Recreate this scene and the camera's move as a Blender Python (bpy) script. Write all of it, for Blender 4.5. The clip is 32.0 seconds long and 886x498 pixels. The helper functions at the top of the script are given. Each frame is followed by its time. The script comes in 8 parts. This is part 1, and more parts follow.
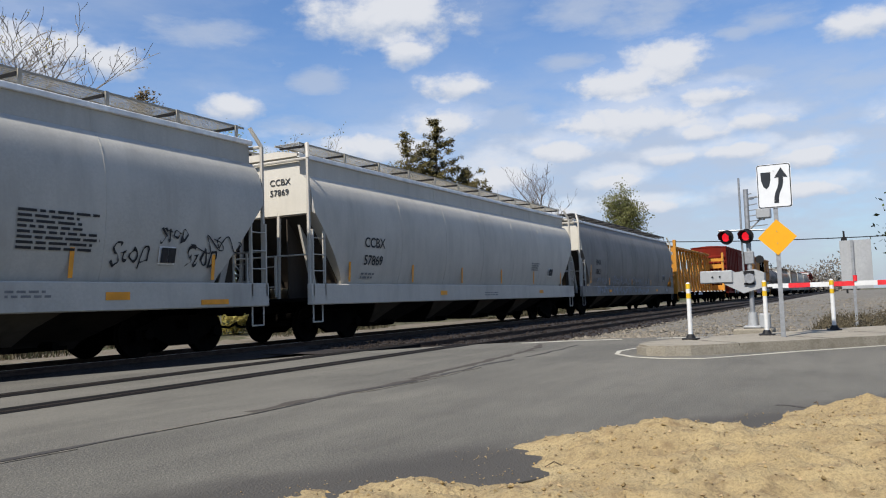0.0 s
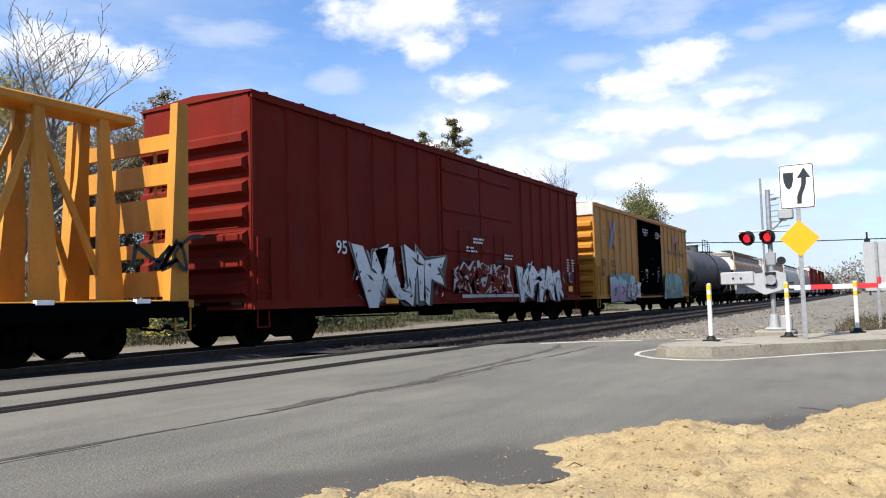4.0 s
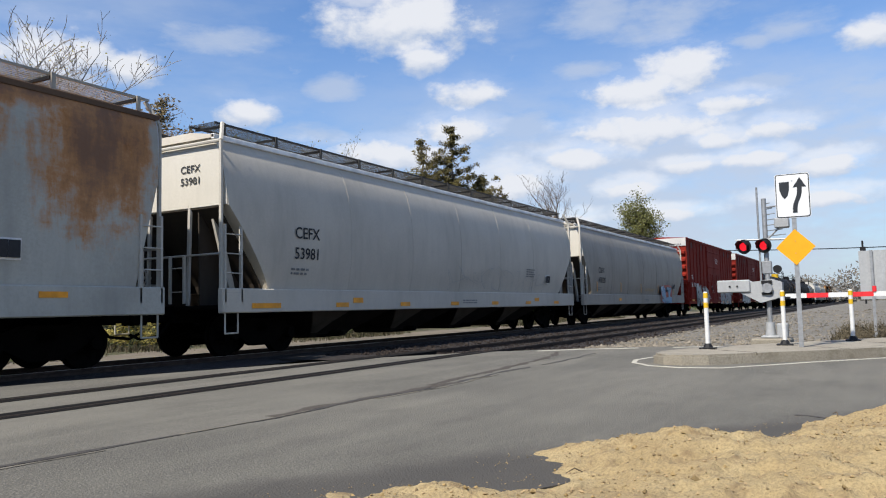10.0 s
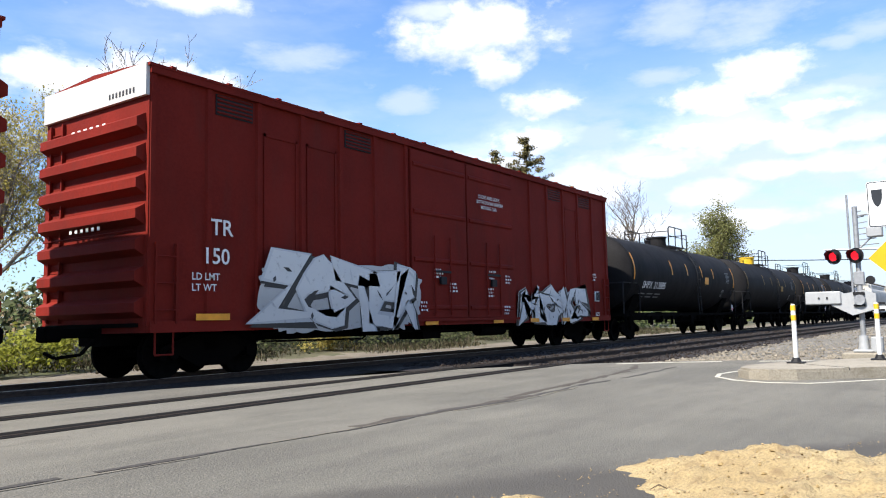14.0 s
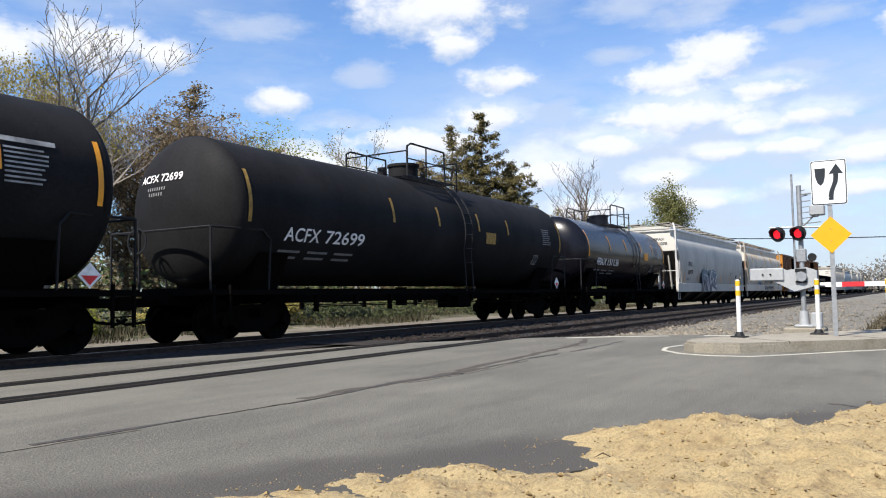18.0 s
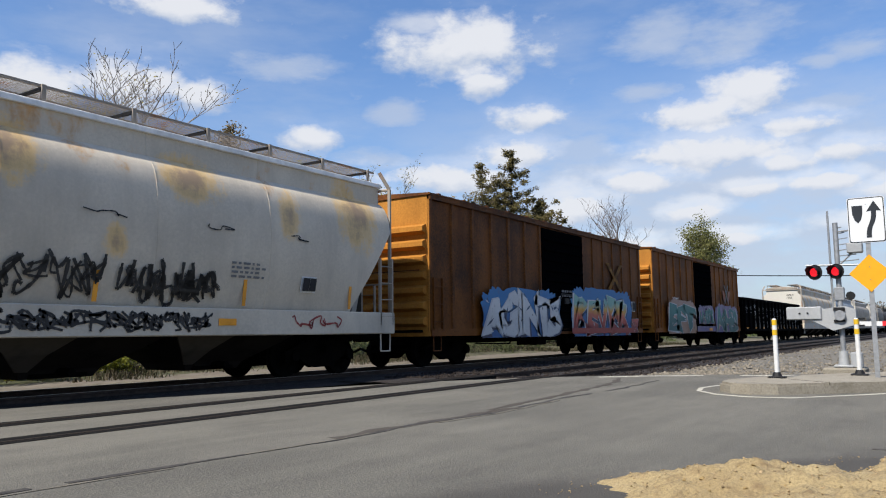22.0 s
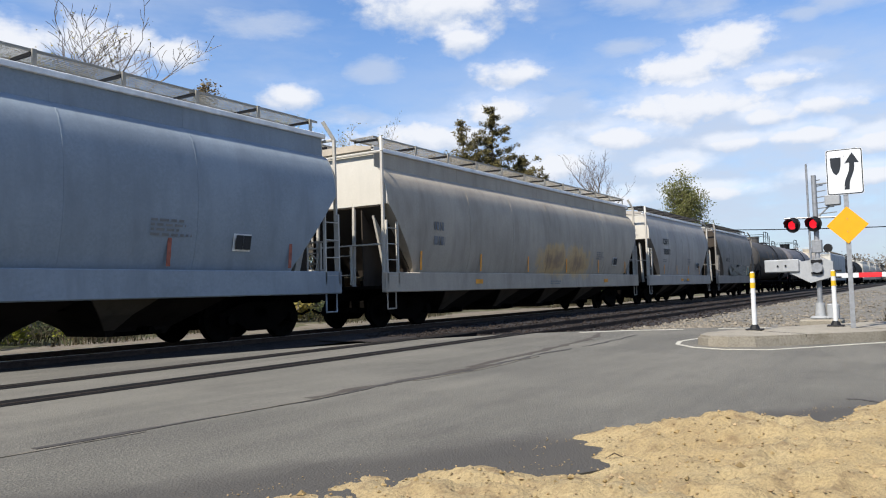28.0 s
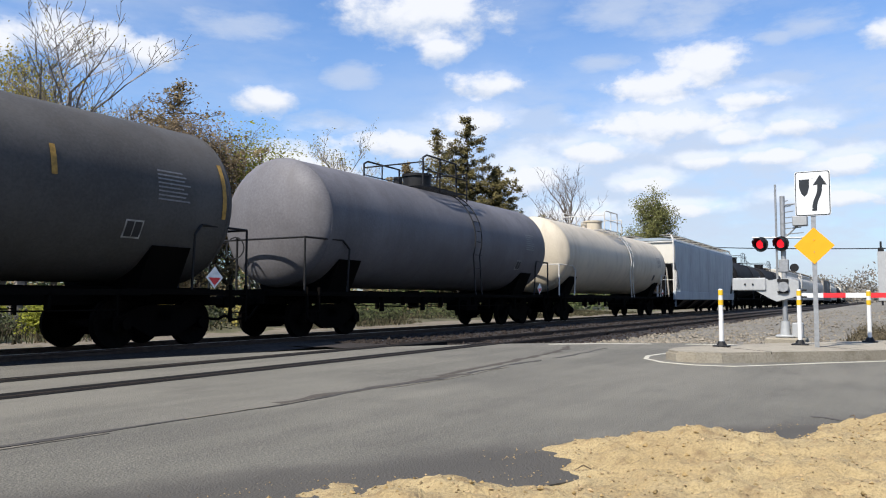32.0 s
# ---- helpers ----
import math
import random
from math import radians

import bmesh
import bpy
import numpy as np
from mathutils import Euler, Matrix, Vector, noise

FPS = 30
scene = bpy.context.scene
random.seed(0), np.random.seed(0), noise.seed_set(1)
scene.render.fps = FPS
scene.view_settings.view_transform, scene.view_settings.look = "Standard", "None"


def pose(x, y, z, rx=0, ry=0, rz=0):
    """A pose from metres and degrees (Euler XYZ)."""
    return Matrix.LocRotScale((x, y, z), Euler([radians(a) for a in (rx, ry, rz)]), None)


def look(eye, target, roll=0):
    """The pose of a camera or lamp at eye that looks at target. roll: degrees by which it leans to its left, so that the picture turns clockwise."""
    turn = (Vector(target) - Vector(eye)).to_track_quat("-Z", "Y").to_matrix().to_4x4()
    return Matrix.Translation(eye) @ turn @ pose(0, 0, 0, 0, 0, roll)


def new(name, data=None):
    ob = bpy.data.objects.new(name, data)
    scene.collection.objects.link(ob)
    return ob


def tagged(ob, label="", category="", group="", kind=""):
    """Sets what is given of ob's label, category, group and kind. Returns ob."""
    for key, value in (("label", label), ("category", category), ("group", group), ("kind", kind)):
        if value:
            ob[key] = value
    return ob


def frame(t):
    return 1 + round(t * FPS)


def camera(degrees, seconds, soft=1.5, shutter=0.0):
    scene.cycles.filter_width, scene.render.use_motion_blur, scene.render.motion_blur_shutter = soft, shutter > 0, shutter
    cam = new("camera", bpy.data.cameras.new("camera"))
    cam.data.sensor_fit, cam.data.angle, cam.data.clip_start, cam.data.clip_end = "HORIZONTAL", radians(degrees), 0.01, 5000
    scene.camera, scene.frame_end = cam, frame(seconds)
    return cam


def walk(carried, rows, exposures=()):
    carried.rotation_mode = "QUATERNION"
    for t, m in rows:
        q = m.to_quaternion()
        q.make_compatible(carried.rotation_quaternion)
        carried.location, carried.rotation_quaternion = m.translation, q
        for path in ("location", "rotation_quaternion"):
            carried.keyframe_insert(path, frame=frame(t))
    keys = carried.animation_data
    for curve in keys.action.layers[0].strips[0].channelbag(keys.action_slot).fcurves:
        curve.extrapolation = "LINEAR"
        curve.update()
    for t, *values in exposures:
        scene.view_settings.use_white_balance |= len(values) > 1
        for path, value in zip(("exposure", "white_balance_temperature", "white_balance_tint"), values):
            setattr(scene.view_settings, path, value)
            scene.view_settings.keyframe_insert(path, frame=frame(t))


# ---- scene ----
EXPOSURES = [(0, 0.52), (2, 0.62), (2.5, 0.67), (4.5, 1.12), (6, 1.12), (7, 0.97), (8, 0.82), (9, 0.65), (11, 0.65), (12, 0.88), (13, 1.27), (14, 1.27), (15, 1.19),
             (15.5, 1.15), (17.5, 0.97), (18, 0.93), (19, 0.82), (20, 0.70), (21, 0.65), (22, 0.61), (23, 0.90), (24, 0.92), (25, 0.82), (28, 0.77), (30, 0.77), (32, 0.84)]
PATH = [
    (0.0, (0.053, -0.007, 0.911), -61.741, 3.908, -1.840),
    (0.5, (0.049, -0.004, 0.911), -61.844, 3.946, -1.612),
    (1.0, (0.060, 0.003, 0.908), -61.798, 3.965, -1.582),
    (1.5, (0.054, -0.002, 0.915), -61.757, 4.081, -1.631),
    (2.0, (0.053, -0.007, 0.910), -61.968, 4.117, -1.847),
    (2.5, (0.061, -0.006, 0.907), -61.986, 3.862, -2.095),
    (4.5, (0.034, 0.014, 0.911), -59.998, 3.850, -1.485),
    (5.0, (0.020, 0.013, 0.916), -60.030, 3.503, -1.882),
    (5.5, (0.061, 0.016, 0.908), -60.051, 3.398, -1.982),
    (6.0, (0.021, 0.017, 0.916), -59.409, 3.655, -1.744),
    (6.5, (0.026, 0.011, 0.904), -59.788, 3.670, -1.586),
    (7.0, (-0.048, -0.000, 0.916), -59.897, 3.475, -1.915),
    (7.5, (-0.041, 0.006, 0.916), -60.046, 3.467, -1.999),
    (8.0, (-0.019, 0.002, 0.910), -60.634, 3.642, -1.997),
    (8.5, (-0.009, -0.004, 0.909), -61.291, 3.972, -2.032),
    (9.0, (-0.004, -0.002, 0.910), -61.680, 3.985, -1.922),
    (9.5, (-0.030, -0.004, 0.915), -61.407, 3.997, -1.885),
    (10.0, (-0.035, 0.001, 0.914), -60.672, 4.461, -1.365),
    (10.5, (-0.033, 0.004, 0.917), -60.615, 4.194, -1.477),
    (11.0, (-0.037, 0.009, 0.920), -60.363, 4.206, -1.441),
    (11.5, (-0.050, -0.000, 0.917), -59.955, 4.335, -1.618),
    (12.0, (-0.058, -0.005, 0.919), -58.378, 5.071, -1.533),
    (12.5, (-0.083, -0.007, 0.932), -56.862, 5.541, -1.011),
    (13.0, (-0.097, -0.025, 0.906), -55.362, 6.138, -1.199),
    (13.5, (-0.079, -0.022, 0.917), -55.593, 5.928, -1.292),
    (14.0, (-0.115, -0.006, 0.932), -55.122, 5.414, -1.250),
    (14.5, (-0.091, -0.004, 0.913), -54.824, 5.765, -1.649),
    (15.0, (-0.097, -0.009, 0.921), -54.968, 5.690, -1.869),
    (15.5, (-0.096, -0.010, 0.914), -55.962, 4.895, -2.409),
    (17.5, (-0.049, 0.008, 0.900), -58.682, 3.860, -1.139),
    (18.0, (-0.051, -0.006, 0.899), -58.479, 3.532, -0.949),
    (18.5, (-0.036, -0.011, 0.902), -58.553, 4.154, -0.617),
    (19.0, (-0.059, -0.002, 0.902), -58.445, 4.503, -0.849),
    (19.5, (-0.038, 0.006, 0.890), -58.589, 4.825, -0.610),
    (20.0, (0.043, 0.068, 0.931), -58.186, 4.629, -0.514),
    (20.5, (-0.035, 0.007, 0.915), -58.422, 4.763, -0.935),
    (21.0, (-0.064, 0.001, 0.907), -57.902, 5.596, -1.594),
    (21.5, (-0.064, 0.011, 0.925), -56.677, 6.224, -0.650),
    (22.0, (-0.070, 0.009, 0.922), -56.314, 6.278, -0.698),
    (22.5, (-0.079, 0.020, 0.910), -56.316, 5.899, -0.696),
    (23.0, (-0.052, 0.017, 0.915), -56.435, 6.060, -0.713),
    (23.5, (-0.066, 0.019, 0.909), -56.418, 6.144, -0.835),
    (24.0, (-0.059, 0.033, 0.912), -56.398, 6.109, -0.800),
    (24.5, (-0.081, 0.046, 0.913), -55.998, 5.922, -0.714),
    (25.0, (-0.074, 0.033, 0.917), -56.069, 4.490, -0.740),
    (25.5, (-0.079, -0.004, 0.911), -56.075, 4.843, -1.467),
    (27.5, (-0.041, -0.025, 0.894), -57.220, 3.273, -1.638),
    (28.0, (0.062, 0.015, 0.914), -57.545, 3.167, -1.597),
    (28.5, (0.074, 0.009, 0.908), -58.591, 3.025, -1.476),
    (29.0, (0.067, -0.002, 0.909), -59.006, 3.819, -1.671),
    (29.5, (0.044, 0.008, 0.924), -58.913, 4.146, -1.422),
    (30.0, (0.067, 0.029, 0.908), -59.108, 3.386, -0.343),
    (30.5, (0.054, 0.046, 0.902), -59.568, 3.963, 0.176),
    (31.0, (0.074, 0.068, 0.909), -59.413, 3.457, 0.562),
    (31.5, (0.072, 0.048, 0.903), -59.990, 3.581, 0.557),
    (32.0, (0.054, 0.038, 0.911), -59.662, 3.773, 0.091),
]


def view(x, y, z, yaw, pitch, roll):
    """Eye, turn to the left from +y, tilt up and lean of the held camera."""
    return pose(x, y, z, 90 + pitch, 0, yaw) @ pose(0, 0, 0, 0, 0, roll)


cam = camera(60.0, 32.0, soft=1.1)
walk(cam, [(t, view(*eye, yaw, pitch, roll)) for t, eye, yaw, pitch, roll in PATH], EXPOSURES)

# ---- sky and sun ----
SUN = Vector((-0.80, 0.2, 1.0)).normalized()
# azimuth, elevation, half width and half height of each cloud, in degrees
CUMULUS = [(31.8, 20.9, 6.0, 2.3), (30.6, 18.3, 2.0, 1.0), (26.9, 15.7, 2.8, 1.0), (43.5, 14.3, 2.3, 1.05), (51.5, 16.9, 2.2, 1.2), (56.4, 17.2, 4.2, 1.8), (62.5, 16.6, 3.4, 1.7),
           (28.2, 13.0, 3.2, 1.2), (32.4, 11.4, 5.2, 1.2), (11.4, 16.3, 3.2, 1.7), (14.4, 15.0, 3.4, 1.3), (14.2, 12.4, 6.0, 1.4), (9.2, 11.2, 2.2, 0.8)]
CUMULUS += [(15.6, 8.2, 2.5, 0.9), (23.7, 9.0, 3.2, 1.5), (53.1, 22.6, 4.4, 1.0), (2.4, 8.9, 3.0, 0.9), (5.0, 11.7, 2.6, 0.8), (-1.3, 17.0, 2.6, 1.1), (40.5, 9.6, 4.6, 2.0), (-6.0, 11.0, 4.0, 1.4)]
CUMULUS += [(6.5, 9.7, 3.4, 0.75), (11.2, 9.7, 2.6, 0.6), (19.2, 10.7, 3.8, 1.0), (3.0, 6.7, 4.2, 0.8), (13.5, 6.3, 3.8, 0.7), (20.5, 6.1, 3.6, 0.8), (8.6, 13.7, 3.2, 0.8)]
CUMULUS += [(24.2, 28.0, 6.4, 2.6), (49.7, 28.4, 5.6, 2.4), (2.6, 25.0, 6.0, 2.0), (70.0, 13.0, 5.0, 2.0), (76.0, 20.0, 6.0, 2.2)]
THIN = [(45.9, 19.3, 3.9, 0.9), (37.3, 16.3, 1.9, 0.9), (6.2, 14.8, 3.9, 0.9), (17.3, 20.8, 3.1, 1.4), (12.1, 20.4, 4.0, 1.8), (6.4, 17.8, 1.3, 0.5), (18.3, 17.1, 2.7, 0.7), (22.7, 13.2, 4.7, 1.6)]
THIN += [(18.7, 10.5, 6.3, 2.0), (7.3, 8.7, 6.5, 1.7), (9.3, 6.1, 7.0, 1.7), (38.6, 13.0, 3.4, 1.0), (35.3, 22.5, 2.7, 0.9), (3.9, 18.2, 3.3, 0.9), (20.0, 7.0, 7.0, 1.8), (-2.0, 13.5, 5.0, 1.2)]


class Nodes:
    """A short hand for node trees."""

    def __init__(self, tree):
        self.t = tree

    def __call__(self, kind, inputs=(), **props):
        n = self.t.nodes.new("ShaderNode" + kind)
        if "operation" in props:
            n.operation, n.use_clamp = props["operation"], props.get("use_clamp", False)
        if "data_type" in props:
            n.data_type, n.blend_type = props["data_type"], props["blend_type"]
        if "interpolation_type" in props:
            n.interpolation_type = props["interpolation_type"]
        if "gradient_type" in props:
            n.gradient_type = props["gradient_type"]
        for k, v in dict(inputs).items():
            if isinstance(v, bpy.types.NodeSocket):
                self.t.links.new(v, n.inputs[k])
            else:
                n.inputs[k].default_value = v
        return n

    def math(self, op, a, b=0.0, clamp=False):
        return self("Math", {0: a, 1: b}, operation=op, use_clamp=clamp).outputs[0]

    def noise(self, vec, scale, detail=4.0, rough=0.55):
        return self("TexNoise", {"Vector": vec, "Scale": scale, "Detail": detail, "Roughness": rough}).outputs[0]

    def mix(self, fac, a, b, blend="MIX"):
        n = self("Mix", {0: fac, 6: a, 7: b}, data_type="RGBA", blend_type=blend)
        return n.outputs[2]

    def ramp(self, fac, lo, hi):
        return self("MapRange", {0: fac, 1: lo, 2: hi, 3: 0.0, 4: 1.0}, interpolation_type="SMOOTHSTEP").outputs[0]


def make_sky():
    world = bpy.data.worlds.new("sky")
    scene.world = world
    world.use_nodes = True
    tree = world.node_tree
    N = Nodes(tree)
    back = tree.nodes["Background"]
    sky = N("TexSky")
    sky.sky_type, sky.sun_disc = "NISHITA", False
    sky.sun_elevation, sky.sun_rotation = math.asin(SUN.z), math.atan2(SUN.x, SUN.y)
    sky.air_density, sky.dust_density, sky.ozone_density, sky.altitude = 1.15, 1.0, 2.2, 100
    direction = N("TexCoord").outputs["Generated"]
    xyz = N("SeparateXYZ", {0: direction})
    az = N.math("MULTIPLY", N.math("ARCTAN2", xyz.outputs[1], xyz.outputs[0]), 57.2958)
    el = N.math("MULTIPLY", N.math("ARCSINE", xyz.outputs[2]), 57.2958)
    flat = N("CombineXYZ", {0: az, 1: el, 2: 0.0}).outputs[0]
    def heap(clouds, grow, lift):
        """The nearness to the middle of the nearest cloud."""
        field = None
        for a, e, w, h in clouds:
            m = N("Mapping", {0: flat, 1: (-a / (w * grow), -(e + lift * h) / (h * grow), 0), 3: (1 / (w * grow), 1 / (h * grow), 1)})
            g = N("TexGradient", {0: m.outputs[0]}, gradient_type="SPHERICAL").outputs[1]
            field = g if field is None else N.math("MAXIMUM", field, g)
        return field

    wide = N("Mapping", {0: flat, 3: (0.62, 1.0, 1.0)}).outputs[0]
    puff = N.noise(wide, 0.62, 9.0, 0.58)
    drift = N.noise(N("Mapping", {0: flat, 3: (0.3, 0.8, 1.0), 2: (0, 0, 0.25)}).outputs[0], 0.5, 7.0, 0.62)
    swell = N.math("MULTIPLY", N.math("SUBTRACT", puff, 0.5), 1.9)
    body = N.math("ADD", N.math("MULTIPLY", heap(CUMULUS, 1.5, 0.0), 1.35), swell)
    thick = N.ramp(body, 0.08, 0.95)
    sheet_of = N.math("ADD", N.math("MULTIPLY", heap(THIN, 1.6, 0.0), 1.2), N.math("MULTIPLY", N.math("SUBTRACT", drift, 0.5), 2.2))
    thin = N.math("MULTIPLY", N.ramp(sheet_of, 0.05, 1.0), 0.66)
    veil = N.noise(N("Mapping", {0: flat, 3: (0.25, 0.8, 1.0), 2: (0, 0, 0.25)}).outputs[0], 0.16, 6.0, 0.6)
    wisps = N.math("MULTIPLY", N.ramp(veil, 0.42, 0.74), 0.4)
    low = N.math("MULTIPLY", N.ramp(el, 21.0, 10.0), N.ramp(az, 48.0, 24.0))
    haze = N.math("MULTIPLY", low, N.ramp(N.math("ADD", N.math("MULTIPLY", veil, 0.55), N.math("MULTIPLY", drift, 0.45)), 0.24, 0.58))
    cover = N.math("MAXIMUM", N.math("MULTIPLY", thick, 0.97), N.math("MAXIMUM", N.math("MAXIMUM", wisps, thin), N.math("MULTIPLY", haze, 0.88)))
    # bright heads, greyer bases
    head = N.math("ADD", N.math("MULTIPLY", heap(CUMULUS, 1.5, 0.55), 1.2), N.math("MULTIPLY", swell, 0.7))
    shade = N.mix(N.ramp(head, 0.1, 0.75), (5.3, 6.0, 7.3, 1), (7.9, 8.1, 8.6, 1))
    clear = N.mix(1.0, sky.outputs[0], (1.0, 1.25, 1.6, 1), "MULTIPLY")
    colour = N.mix(cover, clear, shade)
    tree.links.new(colour, back.inputs[0])
    back.inputs[1].default_value = SKY_STRENGTH


SKY_STRENGTH = 0.0667
make_sky()
sun = new("sun", bpy.data.lights.new("sun", "SUN"))
sun.data.energy, sun.data.angle, sun.data.color = 4.8, radians(0.53), (1.0, 0.94, 0.85)
sun.matrix_world = look((0, 0, 60), Vector((0, 0, 60)) - SUN)


# ---- materials ----
def surface(name, rough=0.6, metal=0.0, gloss=0.5):
    m = bpy.data.materials.new(name)
    m.use_nodes = True
    N = Nodes(m.node_tree)
    b = m.node_tree.nodes["Principled BSDF"]
    b.inputs["Roughness"].default_value, b.inputs["Metallic"].default_value = rough, metal
    b.inputs["Specular IOR Level"].default_value = gloss
    return m, N, b


def rgba(c):
    return (*c, 1.0)


def paint(name, col, rough=0.5, metal=0.0, grime=0.35, rust=0.0, rust_from=None, rust_to=None, vary=0.12, streak=5.0, bump=0.15,
          rust_col=(0.21, 0.07, 0.025), grime_col=(0.06, 0.05, 0.042), gloss=0.22, stains=(), stain=0.85):
    """Weathered paint: broad fading, streaks that run down, grime, rust that gathers between two heights."""
    m, N, b = surface(name, rough, metal, gloss)
    co = N("TexCoord").outputs["Object"]
    run = N("Mapping", {0: co, 3: (1.0, 1.0, 1.0 / streak)}).outputs[0]
    broad = N.noise(co, 0.55, 3.0)
    streaks = N.noise(run, 2.6, 5.0, 0.6)
    fine = N.noise(co, 18.0, 4.0, 0.65)
    tone = N.math("ADD", N.math("MULTIPLY", broad, 0.6), N.math("MULTIPLY", fine, 0.4))
    dark, light = [max(0.0, c * (1 - vary * 1.6)) for c in col], [min(1.0, c * (1 + vary)) for c in col]
    colour = N.mix(N.ramp(tone, 0.3, 0.7), rgba(dark), rgba(light))
    dirt = N.math("MULTIPLY", N.ramp(N.math("ADD", N.math("MULTIPLY", streaks, 0.75), N.math("MULTIPLY", fine, 0.25)), 0.45, 0.75), grime)
    colour = N.mix(dirt, colour, rgba(grime_col))
    rough_in = N.math("ADD", rough - 0.08, N.math("MULTIPLY", streaks, 0.2))
    if rust:
        spots = N.noise(N("Mapping", {0: co, 3: (1.0, 1.0, 0.55)}).outputs[0], 0.9, 5.0, 0.62)
        if rust_from is not None:
            z = N("SeparateXYZ", {0: co}).outputs[2]
            spots = N.math("ADD", spots, N.math("MULTIPLY", N.math("SUBTRACT", N.ramp(z, rust_from, rust_to), 0.75), 0.42))
        mask = N.math("MULTIPLY", N.ramp(N.math("ADD", spots, N.math("MULTIPLY", N.math("SUBTRACT", fine, 0.5), 0.12)), 0.72 - 0.3 * rust, 0.86 - 0.3 * rust), 0.9)
        tint = N.mix(N.noise(co, 5.0, 3.0), rgba([c * 0.55 for c in rust_col]), rgba([c * 1.5 for c in rust_col]))
        colour = N.mix(mask, colour, tint)
        rough_in = N.math("ADD", rough_in, N.math("MULTIPLY", mask, 0.25), True)
    if stains:
        # single stains that run down from where they start, of rust or of painted tank shade: middle x, top z, half
        # width, length
        field = None
        for sx, sz, sw, sl in stains:
            at = N("Mapping", {0: co, 1: (-sx / sw, 0, -(sz - sl * 0.3) / sl), 3: (1 / sw, 0.0, 1 / sl)})
            g = N("TexGradient", {0: at.outputs[0]}, gradient_type="SPHERICAL").outputs[1]
            field = g if field is None else N.math("MAXIMUM", field, g)
        drip = N.noise(N("Mapping", {0: co, 3: (1.0, 1.0, 0.3)}).outputs[0], 3.2, 5.0, 0.65)
        blot = N.noise(N("Mapping", {0: co, 3: (0.7, 1.0, 1.4)}).outputs[0], 2.1, 6.0, 0.7)
        ragged = N.math("ADD", N.math("ADD", N.math("MULTIPLY", drip, 0.5), N.math("MULTIPLY", fine, 0.15)), N.math("MULTIPLY", blot, 0.35))
        wet = N.math("ADD", field, N.math("MULTIPLY", N.math("SUBTRACT", ragged, 0.5), 2.6))
        mask = N.math("MULTIPLY", N.math("MULTIPLY", N.ramp(wet, 0.04, 0.55), N.ramp(field, 0.0, 0.12)), stain)
        colour = N.mix(mask, colour, N.mix(N.ramp(wet, 0.35, 0.95), rgba([rust_col[0] * 1.55, rust_col[1] * 1.8, rust_col[2] * 1.5]), rgba([c * 0.6 for c in rust_col])))
    m.node_tree.links.new(colour, b.inputs["Base Color"])
    m.node_tree.links.new(rough_in, b.inputs["Roughness"])
    if bump:
        bp = N("Bump", {"Height": N.math("ADD", N.math("MULTIPLY", broad, 2.0), N.math("MULTIPLY", fine, 0.25)), "Strength": bump, "Distance": 0.03})
        m.node_tree.links.new(bp.outputs[0], b.inputs["Normal"])
    return m


def plain(name, col, rough=0.5, metal=0.0, vary=0.15, scale=9.0, bump=0.0, gloss=0.4):
    m, N, b = surface(name, rough, metal, gloss)
    co = N("TexCoord").outputs["Object"]
    n = N.noise(co, scale, 4.0, 0.6)
    m.node_tree.links.new(N.mix(N.ramp(n, 0.3, 0.7), rgba([c * (1 - vary) for c in col]), rgba([min(1, c * (1 + vary)) for c in col])), b.inputs["Base Color"])
    if bump:
        m.node_tree.links.new(N("Bump", {"Height": n, "Strength": bump, "Distance": 0.02}).outputs[0], b.inputs["Normal"])
    return m


def earth(name, cols, scales, rough=0.95, bump=0.6, dist=0.04):
    """Loose ground of three colours in patches, with grain."""
    m, N, b = surface(name, rough)
    co = N("TexCoord").outputs["Object"]
    a, c, d = (N.noise(co, s, 6.0, 0.65) for s in scales)
    colour = N.mix(N.ramp(a, 0.35, 0.65), rgba(cols[0]), rgba(cols[1]))
    colour = N.mix(N.ramp(c, 0.5, 0.72), colour, rgba(cols[2]))
    colour = N.mix(N.math("MULTIPLY", N.ramp(d, 0.38, 0.72), 0.6), colour, rgba([v * 0.45 for v in cols[0]]))
    m.node_tree.links.new(colour, b.inputs["Base Color"])
    h = N.math("ADD", N.math("MULTIPLY", c, 1.0), N.math("MULTIPLY", d, 0.5))
    m.node_tree.links.new(N("Bump", {"Height": h, "Strength": bump, "Distance": dist}).outputs[0], b.inputs["Normal"])
    return m


